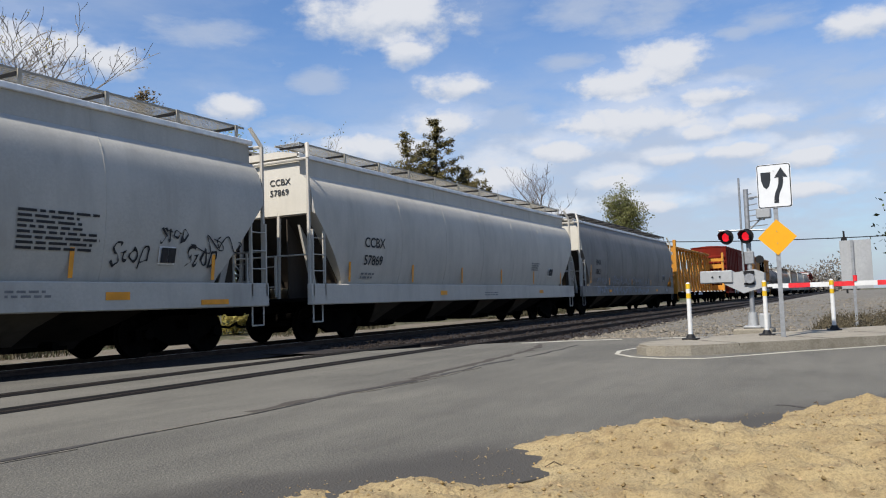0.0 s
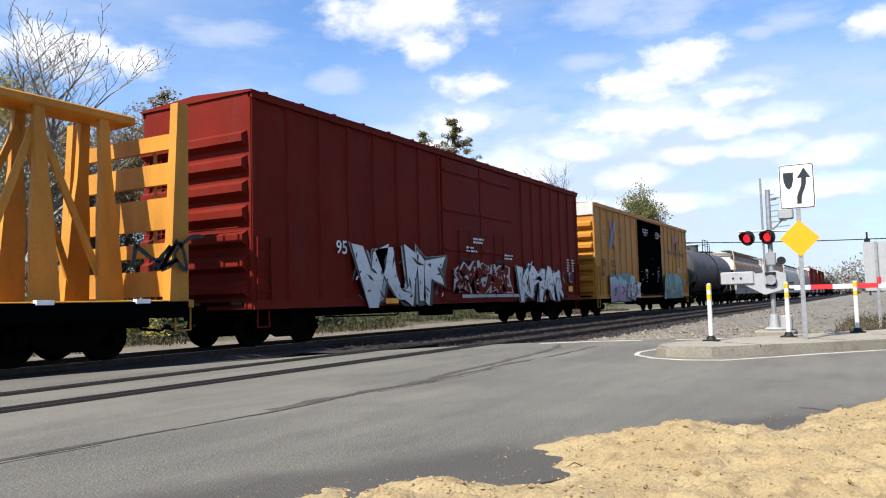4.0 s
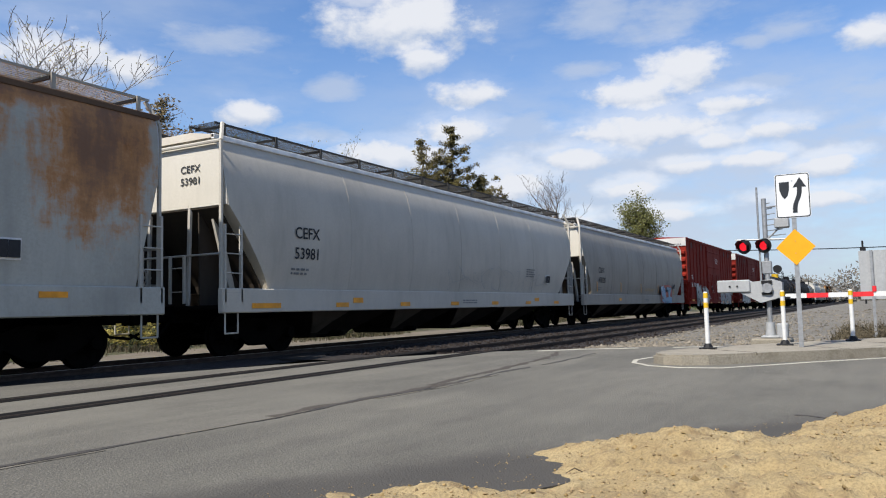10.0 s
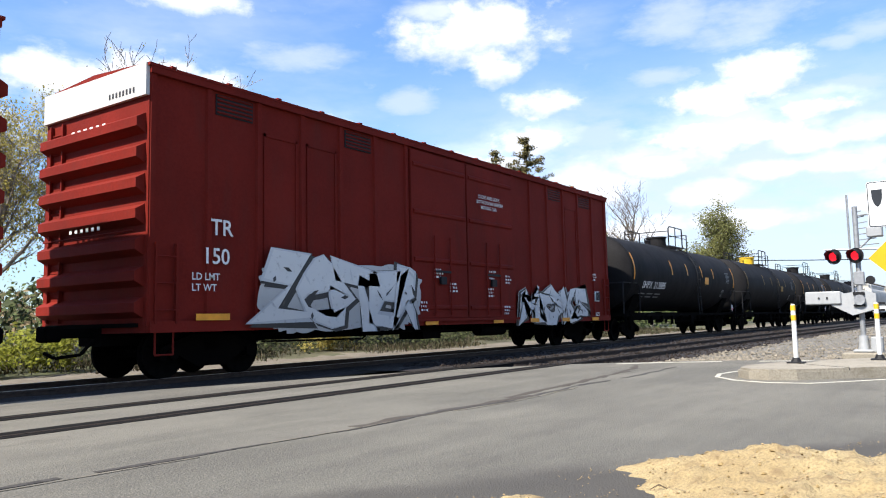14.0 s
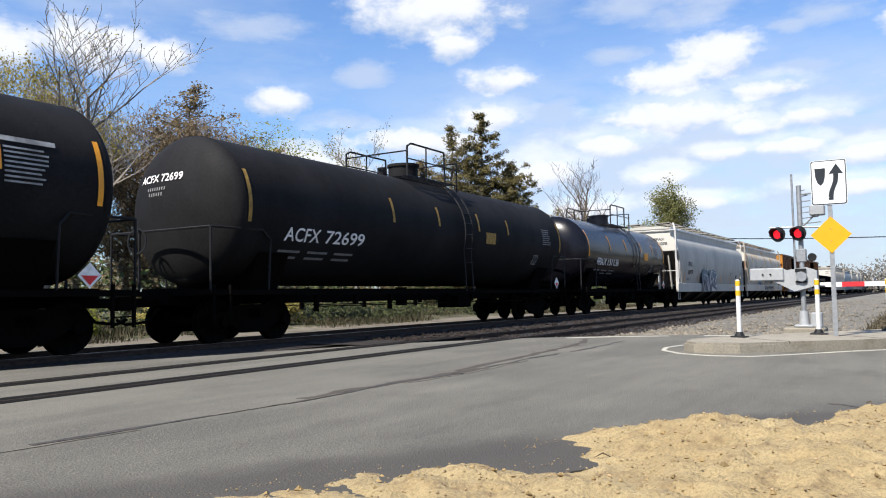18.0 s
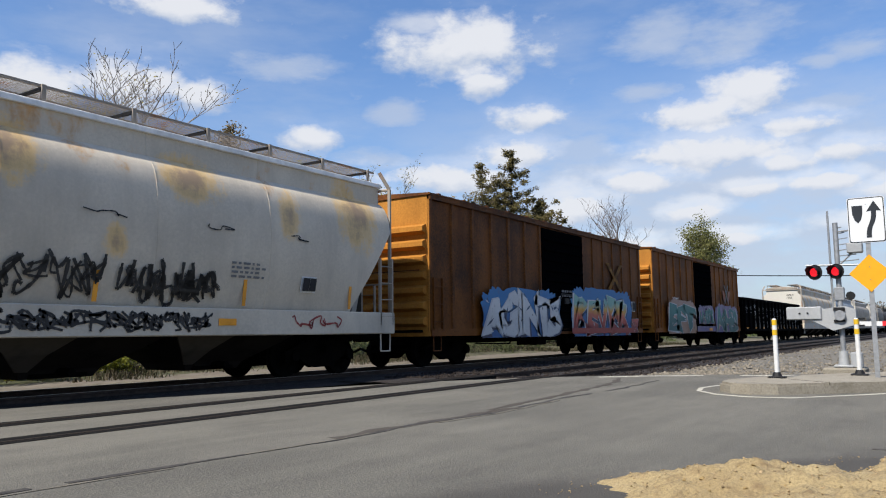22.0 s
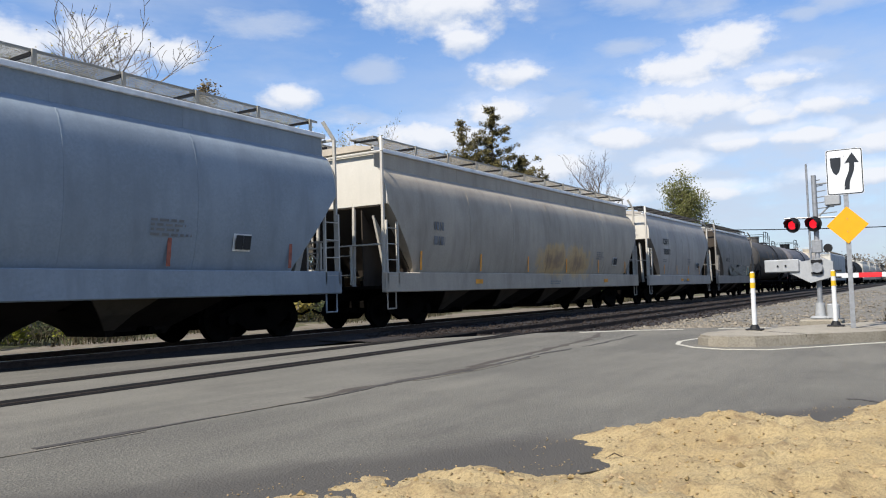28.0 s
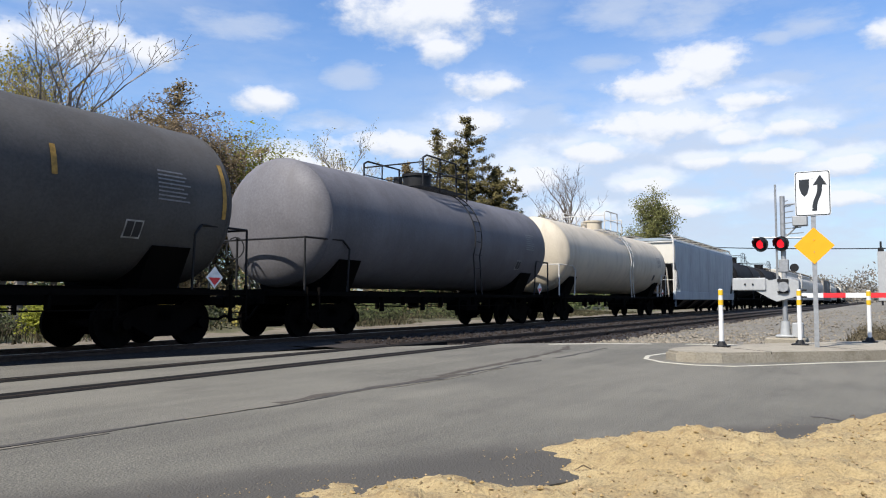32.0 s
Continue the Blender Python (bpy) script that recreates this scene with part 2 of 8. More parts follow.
def asphalt_paint(name):
    m, N, b = surface(name, 0.85)
    co = N("TexCoord").outputs["Object"]
    patch, grit, lane = N.noise(co, 0.35, 5.0, 0.6), N.noise(co, 55.0, 3.0, 0.7), N.noise(N("Mapping", {0: co, 2: (0, 0, 0.81), 3: (0.12, 1.4, 1)}).outputs[0], 0.9, 4.0, 0.6)
    stones = N("TexVoronoi", {"Vector": co, "Scale": 70.0}).outputs["Distance"]
    colour = N.mix(N.ramp(N.math("ADD", N.math("MULTIPLY", patch, 0.5), N.math("MULTIPLY", lane, 0.5)), 0.35, 0.65), (0.05715, 0.05287, 0.04286, 1), (0.123, 0.1143, 0.09144, 1))
    colour = N.mix(N.math("MULTIPLY", N.ramp(grit, 0.42, 0.7), 0.85), colour, (0.1607, 0.1486, 0.1179, 1))
    colour = N.mix(N.math("MULTIPLY", N.ramp(stones, 0.32, 0.05), 0.55), colour, (0.03215, 0.03215, 0.03215, 1))
    speck = N.noise(co, 13.0, 7.0, 0.8)
    colour = N.mix(N.math("MULTIPLY", N.ramp(speck, 0.52, 0.72), 0.5), colour, (0.03572, 0.03286, 0.02715, 1))
    colour = N.mix(N.math("MULTIPLY", N.ramp(speck, 0.48, 0.3), 0.35), colour, (0.1429, 0.1322, 0.1072, 1))
    flecks = N("TexVoronoi", {"Vector": co, "Scale": 26.0}).outputs["Distance"]
    bare = N.ramp(N.noise(co, 1.1, 4.0, 0.6), 0.42, 0.62)
    colour = N.mix(N.math("MULTIPLY", N.math("MULTIPLY", N.ramp(flecks, 0.2, 0.08), bare), 0.8), colour, (0.2143, 0.1965, 0.1572, 1))
    blot = N.noise(N("Mapping", {0: co, 2: (0, 0, 0.6), 3: (0.5, 1.3, 1)}).outputs[0], 1.6, 6.0, 0.65)
    colour = N.mix(N.math("MULTIPLY", N.ramp(blot, 0.5, 0.72), 0.4), colour, (0.05001, 0.04429, 0.03572, 1))
    # damp, crumbling strip beside the bank of dirt
    xyz = N("SeparateXYZ", {0: co})
    off = N.math("ADD", N.math("MULTIPLY", N.math("SUBTRACT", xyz.outputs[0], 2.2), 0.587), N.math("MULTIPLY", N.math("SUBTRACT", xyz.outputs[1], 3.5), 0.81))
    off = N.math("ADD", off, N.math("MULTIPLY", N.math("SUBTRACT", N.noise(co, 1.3, 5.0, 0.6), 0.5), 0.7))
    damp = N.math("MULTIPLY", N.ramp(off, 0.42, -0.12), N.math("ADD", 0.5, N.math("MULTIPLY", grit, 0.5)), True)
    colour = N.mix(damp, colour, (0.032, 0.0275, 0.0225, 1))
    m.node_tree.links.new(colour, b.inputs["Base Color"])
    h = N.math("ADD", N.math("MULTIPLY", stones, 0.6), grit)
    m.node_tree.links.new(N("Bump", {"Height": h, "Strength": 0.6, "Distance": 0.012}).outputs[0], b.inputs["Normal"])
    return m


def leafy(name, col, vary=0.45, through_light=0.0):
    m, N, b = surface(name, 0.75, 0.0, 0.2)
    r = N("NewGeometry").outputs["Random Per Island"]
    colour = N.mix(r, rgba([c * (1 - vary) for c in col]), rgba([min(1, c * (1 + vary)) for c in col]))
    m.node_tree.links.new(colour, b.inputs["Base Color"])
    if through_light:
        t = N("BsdfTranslucent", {0: colour})
        both = N("MixShader", {0: through_light, 1: b.outputs[0], 2: t.outputs[0]})
        m.node_tree.links.new(both.outputs[0], m.node_tree.nodes["Material Output"].inputs[0])
    return m


def sprayed(name, cols, top=1.0, low=0.0):
    """Spray paint that fades through several colours from bottom to top, worn through in specks."""
    m, N, b = surface(name, 0.5)
    co = N("TexCoord").outputs["Object"]
    z = N("SeparateXYZ", {0: co}).outputs[2]
    f = N.math("ADD", N.ramp(z, low, top), N.math("MULTIPLY", N.math("SUBTRACT", N.noise(co, 2.2), 0.5), 0.35))
    r = N("ValToRGB", {0: f})
    ramp = r.color_ramp
    while len(ramp.elements) < len(cols):
        ramp.elements.new(0.5)
    for k, c in enumerate(cols):
        ramp.elements[k].position, ramp.elements[k].color = (k + 0.5) / len(cols), rgba(c)
    worn = N.math("MULTIPLY", N.ramp(N.noise(co, 7.0, 6.0, 0.7), 0.56, 0.7), 0.45)
    m.node_tree.links.new(N.mix(worn, r.outputs[0], (0.11, 0.09, 0.08, 1)), b.inputs["Base Color"])
    return m


M = {}
M["asphalt"] = asphalt_paint("asphalt")
M["patch"] = plain("asphalt_patch", (0.05, 0.04133, 0.032), 0.9, vary=0.25, scale=30, bump=0.3)
M["crack"] = plain("sealed_crack", (0.03667, 0.03267, 0.028), 0.8, vary=0.4, scale=14)
M["crack_light"] = plain("worn_crack", (0.1133, 0.1, 0.07667), 0.9, vary=0.3, scale=6)
M["line"] = paint("road_paint", (0.4133, 0.39, 0.32), 0.7, grime=0.5, streak=1, bump=0.1, grime_col=(0.2, 0.19, 0.18))
M["concrete"] = earth("concrete", [(0.22, 0.1933, 0.1467), (0.2667, 0.24, 0.1867), (0.1667, 0.1433, 0.1033)], (0.8, 4.0, 40.0), 0.9, 0.25, 0.01)
M["dirt"] = earth("sandy_dirt", [(0.285, 0.208, 0.098), (0.345, 0.266, 0.135), (0.18, 0.12, 0.058)], (1.1, 7.0, 60.0), 0.97, 0.8, 0.03)
M["gravel"] = earth("gravel", [(0.1333, 0.1233, 0.1033), (0.1733, 0.16, 0.1333), (0.09333, 0.08333, 0.07)], (0.5, 9.0, 38.0), 0.95, 1.0, 0.05)
# rusty ballast, its colour darkened further to hold the train's shadow
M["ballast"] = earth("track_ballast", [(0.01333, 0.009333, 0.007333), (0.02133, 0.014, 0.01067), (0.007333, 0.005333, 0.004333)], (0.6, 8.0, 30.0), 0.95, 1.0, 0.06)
M["verge"] = earth("pale_soil", [(0.1133, 0.09333, 0.07), (0.1567, 0.1333, 0.1), (0.05667, 0.052, 0.02667)], (0.35, 1.6, 22.0), 0.97, 0.7, 0.05)
M["field"] = earth("rough_grass", [(0.07333, 0.06667, 0.03333), (0.05, 0.05667, 0.01733), (0.1333, 0.11, 0.07)], (0.12, 0.7, 6.0), 0.98, 0.8, 0.1)
M["grass"] = leafy("grass_blades", (0.022, 0.025, 0.008), 0.6)
M["drygrass"] = leafy("dry_grass", (0.065, 0.053, 0.032), 0.5)
M["stone"] = leafy("loose_stones", (0.1533, 0.1333, 0.1033), 0.35)
M["pebble"] = leafy("dirt_pebbles", (0.24, 0.1733, 0.09333), 0.4)
M["clod"] = leafy("dirt_clods", (0.22, 0.1533, 0.06667), 0.35)
M["twig"] = plain("twig", (0.08, 0.05667, 0.03333), 0.9)
M["rail"] = plain("rail_steel", (0.05, 0.035, 0.027), 0.7, 0.1, 0.3, gloss=0.2)
M["railtop"] = plain("rail_head", (0.4, 0.38, 0.36), 0.35, 0.8, 0.2)
M["darkrail"] = plain("dirty_rail_head", (0.022, 0.017, 0.013), 0.8, gloss=0.15)
M["rubber"] = plain("rubber_panel", (0.007, 0.0065, 0.006), 0.85, gloss=0.1)
M["tie"] = plain("tie", (0.03, 0.022, 0.017), 0.9, vary=0.4)
M["galv"] = plain("galvanised_steel", (0.24, 0.2467, 0.2533), 0.5, 0.4, 0.15, 14)
M["alu"] = paint("aluminium_paint", (0.3333, 0.34, 0.34), 0.5, 0.2, grime=0.3)
M["black"] = plain("black_steel", (0.008, 0.008, 0.009), 0.6, vary=0.3, gloss=0.25)
# underframe and wheels are near black: shade below the cars is in their colour
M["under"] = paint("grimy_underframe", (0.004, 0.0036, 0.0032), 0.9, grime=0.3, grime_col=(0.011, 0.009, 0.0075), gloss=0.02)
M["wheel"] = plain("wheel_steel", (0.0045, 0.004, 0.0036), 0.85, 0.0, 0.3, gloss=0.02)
M["tread"] = plain("wheel_tread", (0.3, 0.28, 0.27), 0.35, 0.8, 0.2)
M["white"] = plain("white_paint", (0.5333, 0.5333, 0.52), 0.6, vary=0.06)
M["signwhite"] = plain("sign_white", (0.5733, 0.58, 0.58), 0.4, vary=0.03)
M["signblack"] = plain("sign_black", (0.015, 0.017, 0.02), 0.4)
M["signyellow"] = plain("sign_yellow", (0.6333, 0.2867, 0.003333), 0.4, vary=0.03)
M["yellow"] = plain("yellow_sheeting", (0.5333, 0.3333, 0.01333), 0.45, vary=0.1)
M["orange"] = plain("orange_reflector", (0.75, 0.3, 0.015), 0.45, vary=0.15, scale=3)
M["redstripe"] = plain("red_sheeting", (0.55, 0.02, 0.025), 0.45)
M["ink"] = plain("black_lettering", (0.02, 0.02, 0.022), 0.7)
M["greyink"] = plain("faded_lettering", (0.17, 0.17, 0.17), 0.7)
M["letter"] = plain("white_lettering", (0.72, 0.71, 0.68), 0.7)
M["yellink"] = plain("faded_yellow_lettering", (0.3, 0.175, 0.035), 0.7, vary=0.3)
M["bark"] = plain("bark", (0.08667, 0.07, 0.05667), 0.95, vary=0.35, scale=6)
M["palebark"] = plain("pale_bark", (0.2, 0.1733, 0.1467), 0.95, vary=0.3, scale=6)
M["cedar"] = leafy("cedar_needles", (0.115, 0.096, 0.036), 0.6, 0.3)
M["cedarbrown"] = leafy("brown_cedar_needles", (0.1667, 0.1267, 0.06667), 0.5, 0.35)
M["spring"] = leafy("spring_leaves", (0.1667, 0.1667, 0.06), 0.45, 0.45)
M["bright"] = leafy("young_leaves", (0.21, 0.22, 0.03), 0.4, 0.5)
M["olive"] = leafy("olive_catkins", (0.37, 0.31, 0.09), 0.4, 0.5)
M["brownbud"] = leafy("brown_buds", (0.18, 0.1333, 0.08), 0.45, 0.4)
M["shrub"] = leafy("shrub_leaves", (0.04667, 0.06, 0.01733), 0.5)
m, N, b = surface("lit_lens", 0.25)
b.inputs["Base Color"].default_value, b.inputs["Emission Color"].default_value, b.inputs["Emission Strength"].default_value = (0.25, 0.006, 0.01, 1), (1, 0.015, 0.03, 1), 0.55
M["lens"] = m


# ---- mesh tools ----
def bx(bm, x0, x1, y0, y1, z0, z1, bevel=0.0):
    v = [bm.verts.new((x, y, z)) for x in (x0, x1) for y in (y0, y1) for z in (z0, z1)]
    f = [bm.faces.new([v[i] for i in q]) for q in ((0, 1, 3, 2), (4, 6, 7, 5), (0, 4, 5, 1), (2, 3, 7, 6), (0, 2, 6, 4), (1, 5, 7, 3))]
    if bevel:
        bmesh.ops.bevel(bm, geom=list({e for a in f for e in a.edges}), offset=bevel, segments=1, affect="EDGES")
    return bm


def rod(bm, p, q, r, n=6, r2=None):
    p, q = Vector(p), Vector(q)
    d = (q - p).normalized()
    a = d.orthogonal().normalized()
    c = d.cross(a)
    rings = []
    for o, s in ((p, r), (q, r if r2 is None else r2)):
        rings.append([bm.verts.new(o + s * (math.cos(k * math.tau / n) * a + math.sin(k * math.tau / n) * c)) for k in range(n)])
    for k in range(n):
        bm.faces.new((rings[0][k], rings[0][(k + 1) % n], rings[1][(k + 1) % n], rings[1][k]))
    bm.faces.new(rings[0][::-1])
    bm.faces.new(rings[1])
    return bm


def pipe(bm, pts, r, n=6):
    for p, q in zip(pts, pts[1:]):
        rod(bm, p, q, r, n)
    return bm


def slab(bm, outline, a, b, axis="z"):
    """A flat outline, made solid between two values of the axis."""
    def at(u, v, w):
        return {"z": (u, v, w), "y": (u, w, v), "x": (w, u, v)}[axis]
    lo, hi = ([bm.verts.new(at(u, v, w)) for u, v in outline] for w in (a, b))
    n = len(outline)
    bm.faces.new(lo[::-1])
    bm.faces.new(hi)
    for k in range(n):
        bm.faces.new((lo[k], lo[(k + 1) % n], hi[(k + 1) % n], hi[k]))
    return bm


def loft(bm, rings, closed=True, caps=True):
    rows = [[bm.verts.new(p) for p in ring] for ring in rings]
    n = len(rows[0])
    for a, b2 in zip(rows, rows[1:]):
        for k in range(n if closed else n - 1):
            bm.faces.new((a[k], a[(k + 1) % n], b2[(k + 1) % n], b2[k]))
    if caps:
        bm.faces.new(rows[0][::-1])
        bm.faces.new(rows[-1])
    return bm


def part(name, bm, material, parent=None, label="", smooth=False, at=None):
    bmesh.ops.recalc_face_normals(bm, faces=bm.faces)
    me = bpy.data.meshes.new(name)
    bm.to_mesh(me)
    bm.free()
    me.materials.append(material)
    if smooth:
        me.polygons.foreach_set("use_smooth", [True] * len(me.polygons))
        me.set_sharp_from_angle(angle=radians(38))
    ob = new(name, me)
    ob.parent = parent
    if at is not None:
        ob.matrix_basis = at
    return tagged(ob, label)


def share(ob, parent, at, name=None):
    """A piece of its own on the mesh of ob."""
    o = new(name or ob.name.split(".")[0], ob.data)
    o.parent, o.matrix_basis = parent, at
    return o


def B():
    return bmesh.new()


# ---- ground, road and tracks ----
YC = 13.22      # centre of the train's track
Y2 = 7.95       # centre of the nearer track


def grid(bm, xs, ys, height):
    rows = [[bm.verts.new((x, y, height(x, y))) for y in ys] for x in xs]
    for a, c in zip(rows, rows[1:]):
        for k in range(len(ys) - 1):
            bm.faces.new((a[k], c[k], c[k + 1], a[k + 1]))
    return bm


def wave(x, y, s):
    return noise.noise(Vector((x * s, y * s, 1.7)))


def spread(a, b, n):
    return [a + (b - a) * k / n for k in range(n + 1)]


def far_axis(lo, hi, step):
    near = spread(lo, hi, int((hi - lo) / step))
    return [-2600, -1200, -500, -220, -110] + near + [160, 260, 420, 700, 1200, 2600]


def ground_height(x, y):
    z = -0.22 + 0.05 * wave(x, y, 0.3)
    if y > 16.5:
        z += min(1.0, (y - 16.5) / 7.0) * (0.25 + 0.15 * wave(x, y, 0.2))
    if 26 < x < 140 and -60 < y < 3:
        z += 0.18 * max(0.0, wave(x, y, 0.11))
    return z


ground = part("ground", grid(B(), far_axis(-60, 110, 2.5), far_axis(-60, 80, 2.5), ground_height), M["field"], smooth=True)
tagged(ground, "rough grass and bare soil beside the railway", "ground", kind="structure")

# the road over both tracks
ROAD = [(7.4, -30), (7.0, -6), (6.6, -1.0), (5.6, 0.2), (4.7, 0.85), (3.8, 1.45), (2.8, 2.0), (1.7, 2.9), (-0.9, 4.6), (-6, 7.6), (-14, 10.6),
        (-14, 11.25), (0, 11.25), (7.0, 10.35), (9.5, 9.6), (12.0, 8.75), (14.3, 7.3), (15.2, 6.3), (16.2, 5.0), (17.0, 3.2), (17.5, 1.9), (19.3, -0.6), (23.5, -4.6), (32, -12), (48, -30)]
road = part("road", slab(B(), ROAD, -0.5, 0.0), M["asphalt"])
tagged(road, "worn grey asphalt road that crosses the tracks", "road", kind="structure")


def ribbon(pts, width, z, wobble=0.0, seed=1):
    """A flat strip a few millimetres thick along a line."""
    bm = B()
    rings = []
    for k, p in enumerate(pts):
        p = Vector((*p, 0))
        a, c = Vector((*pts[max(0, k - 1)], 0)), Vector((*pts[min(len(pts) - 1, k + 1)], 0))
        side = (c - a).normalized().cross(Vector((0, 0, 1)))
        w = width * (1 + wobble * 0.9 * noise.noise(Vector((k * 0.6, seed, 0.3)))) / 2
        s = side * wobble * width * noise.noise(Vector((k * 0.45, seed, 5.1)))
        rings.append([(*(p - side * w + s).xy, z - 0.02), (*(p + side * w + s).xy, z - 0.02), (*(p + side * w + s).xy, z), (*(p - side * w + s).xy, z)])
    return loft(bm, rings)


def along(pts, step):
    out = []
    for p, q in zip(pts, pts[1:]):
        n = max(1, int(math.dist(p, q) / step))
        out += [(p[0] + (q[0] - p[0]) * k / n, p[1] + (q[1] - p[1]) * k / n) for k in range(n)]
    return out + [pts[-1]]


seam = along([(-4, 5.6), (0.5, 4.95), (3.0, 4.8), (5.1, 4.62), (6.4, 4.7), (7.8, 4.55), (10.0, 4.7), (12.2, 4.62), (14.2, 4.75)], 0.22)
for a, c in ((0, 8), (9, 17), (18, 30), (30, 37), (39, 52), (54, 66), (67, 200)):
    tagged(part("seam", ribbon(seam[a:c], 0.055, 0.004, 1.2, 3 + a), M["crack"], road), "dark sealed paving seam")
for a, c in ((3, 14), (22, 34), (46, 60)):
    tagged(part("seam", ribbon([(x, y - 0.09) for x, y in seam[a:c]], 0.03, 0.005, 1.3, 40 + a), M["crack_light"], road), "pale worn paving seam")
tagged(part("seam", ribbon(seam[36:43], 0.03, 0.007, 1.2, 5), M["crack_light"], road), "pale worn paving seam")
tagged(part("seam", ribbon(along([(5.2, 4.72), (7.2, 4.68), (8.4, 4.62)], 0.2), 0.12, 0.003, 1.1, 8), M["patch"], road), "dark paving seam")
tagged(part("seam", ribbon(along([(8.0, 4.75), (10.4, 4.95), (13.0, 5.2), (14.6, 5.6)], 0.2), 0.11, 0.003, 1.1, 9), M["patch"], road), "dark paving seam")
tagged(part("crack", ribbon(along([(6.75, 0.62), (6.65, 0.35), (6.95, 0.1), (6.9, -0.25), (7.25, -0.8)], 0.09), 0.05, 0.004, 1.2, 11), M["crack"], road), "dark crack at the road's broken edge")
rng = random.Random(12)
far_line = along([(14.8, 6.15), (15.55, 5.35), (16.05, 4.4), (16.6, 3.1), (17.1, 1.9), (18.9, -0.6), (23.0, -4.8), (31, -12)], 0.5)
for a, c in ((0, 5), (5, 12), (13, 40)):
    part("edge_line", ribbon(far_line[a:c], 0.13, 0.005, 0.12, a), M["line"], road, "worn white edge line")
nose = along([(13.5, 3.35), (12.6, 3.5), (12.0, 3.4), (11.45, 3.0), (11.2, 2.5), (11.25, 1.95), (12.6, 0.85), (14.0, -0.35), (18.0, -4.4), (24.5, -10.2)], 0.35)
part("median_line", ribbon(nose, 0.08, 0.005, 0.5, 4), M["line"], road, "off-white painted line round the median")

# the median island
ISLAND = [(11.72, 2.85), (11.62, 2.55), (11.75, 2.2), (12.95, 0.88), (14.25, -0.42), (18.2, -4.5), (25, -10.4), (27.5, -9.0), (20.4, -2.6), (16.6, 0.55), (14.5, 2.1), (13.4, 2.85), (12.6, 3.12), (12.05, 3.08)]
bm = slab(B(), ISLAND, -0.3, 0.15)
bmesh.ops.bevel(bm, geom=[e for e in bm.edges if all(v.co.z > 0.1 for v in e.verts)], offset=0.035, segments=2, affect="EDGES")
island = part("median_island", bm, M["concrete"])
tagged(island, "raised weathered concrete median island with rounded kerb", "median", kind="structure")
for k in range(7):
    x, y = 12.3 + 1.15 * k, 1.6 - 1.2 * k
    part("kerb_joint", slab(B(), [(x, y), (x + 0.012, y + 0.012), (x + 1.0, y + 1.0), (x + 0.988, y + 0.988)], 0.1, 0.154), M["crack"], island)

# both tracks
RAIL = [(-0.07, -0.16), (0.07, -0.16), (0.07, -0.145), (0.012, -0.12), (0.012, -0.045), (0.036, -0.035), (0.036, 0.0), (-0.036, 0.0), (-0.036, -0.035), (-0.012, -0.045), (-0.012, -0.12), (-0.07, -0.145)]


def lay_track(yc, x0, x1, top, label):
    t = tagged(new("railway_track"), label, "track", kind="structure")
    for s in (-1, 1):
        y = yc + s * 0.7535
        r = part("rail", loft(B(), [[(x, y + u, top + v) for u, v in RAIL] for x in (x0, x1)]), M["rail"], t, "rusty steel rail")
        part("rail_head", bx(B(), x0, x1, y - 0.03, y + 0.03, top - 0.01, top + 0.003), M["railtop"] if yc > 10 else M["darkrail"], r, "worn rail head")
    bm = B()
    for k in range(int((120 - 13) / 0.54)):
        x = 15.0 + k * 0.54
        bx(bm, x, x + 0.22, yc - 1.3, yc + 1.3, top - 0.32, top - 0.155)
    tagged(part("tie", bm, M["tie"], t, "dark timber ties"), kind="stuff")
    return t


lay_track(YC, -640, 900, 0.0, "rusty main line track on dark ballast")
near_track = lay_track(Y2, -640, 900, 0.004, "second track set flush into the road")
for s in (-1, 1):
    for a, w in ((0.04, 0.13), (-0.26, 0.22)):
        y = Y2 + s * 0.7535 + (a if s > 0 else -a - w)
        part("flangeway", bx(B(), -30, 14.6, y, y + w, -0.1, 0.004), M["rubber"], near_track, "dark rubber flangeway filler")


def ballast_height(x, y):
    edge = min(1.0, max(0.0, min(y - 5.4, 16.0 - y) / 1.4))
    z = -0.3 + 0.2 * edge + 0.025 * wave(x, y, 2.6) + 0.015 * wave(x, y, 7.0)
    return z


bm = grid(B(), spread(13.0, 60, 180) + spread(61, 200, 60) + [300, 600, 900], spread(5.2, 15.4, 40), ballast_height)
tagged(part("ballast", bm, M["ballast"], smooth=True), "rust-stained track ballast, darkened with the train's shade", "ballast", kind="structure")
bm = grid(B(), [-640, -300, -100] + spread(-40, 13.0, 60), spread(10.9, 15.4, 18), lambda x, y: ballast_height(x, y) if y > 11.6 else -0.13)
tagged(part("ballast", bm, M["ballast"], smooth=True), "rust-stained track ballast, darkened with the train's shade", "ballast", kind="structure")


def verge_height(x, y):
    return -0.13 + 0.05 * wave(x, y, 0.5) + 0.035 * wave(x, y, 2.1) + 0.02 * wave(x, y, 6.0) - 0.1 * max(0.0, (y - 18.6) / 1.6)


bm = grid(B(), [-640, -200, -60] + spread(-20, 40, 170) + spread(42, 120, 50) + [200, 400, 900], spread(14.9, 20.2, 26), verge_height)
tagged(part("dirt_verge", bm, M["verge"], smooth=True), "bare pale soil beside the far side of the track", "dirt", kind="structure")


def gravel_height(x, y):
    z = -0.12 + 0.03 * wave(x, y, 1.6) + 0.012 * wave(x, y, 6.0)
    return z + min(0.75, max(0.0, (x - 24) / 40.0)) * min(1.0, max(0.0, (6.5 - y) / 4.0)) * 0.9


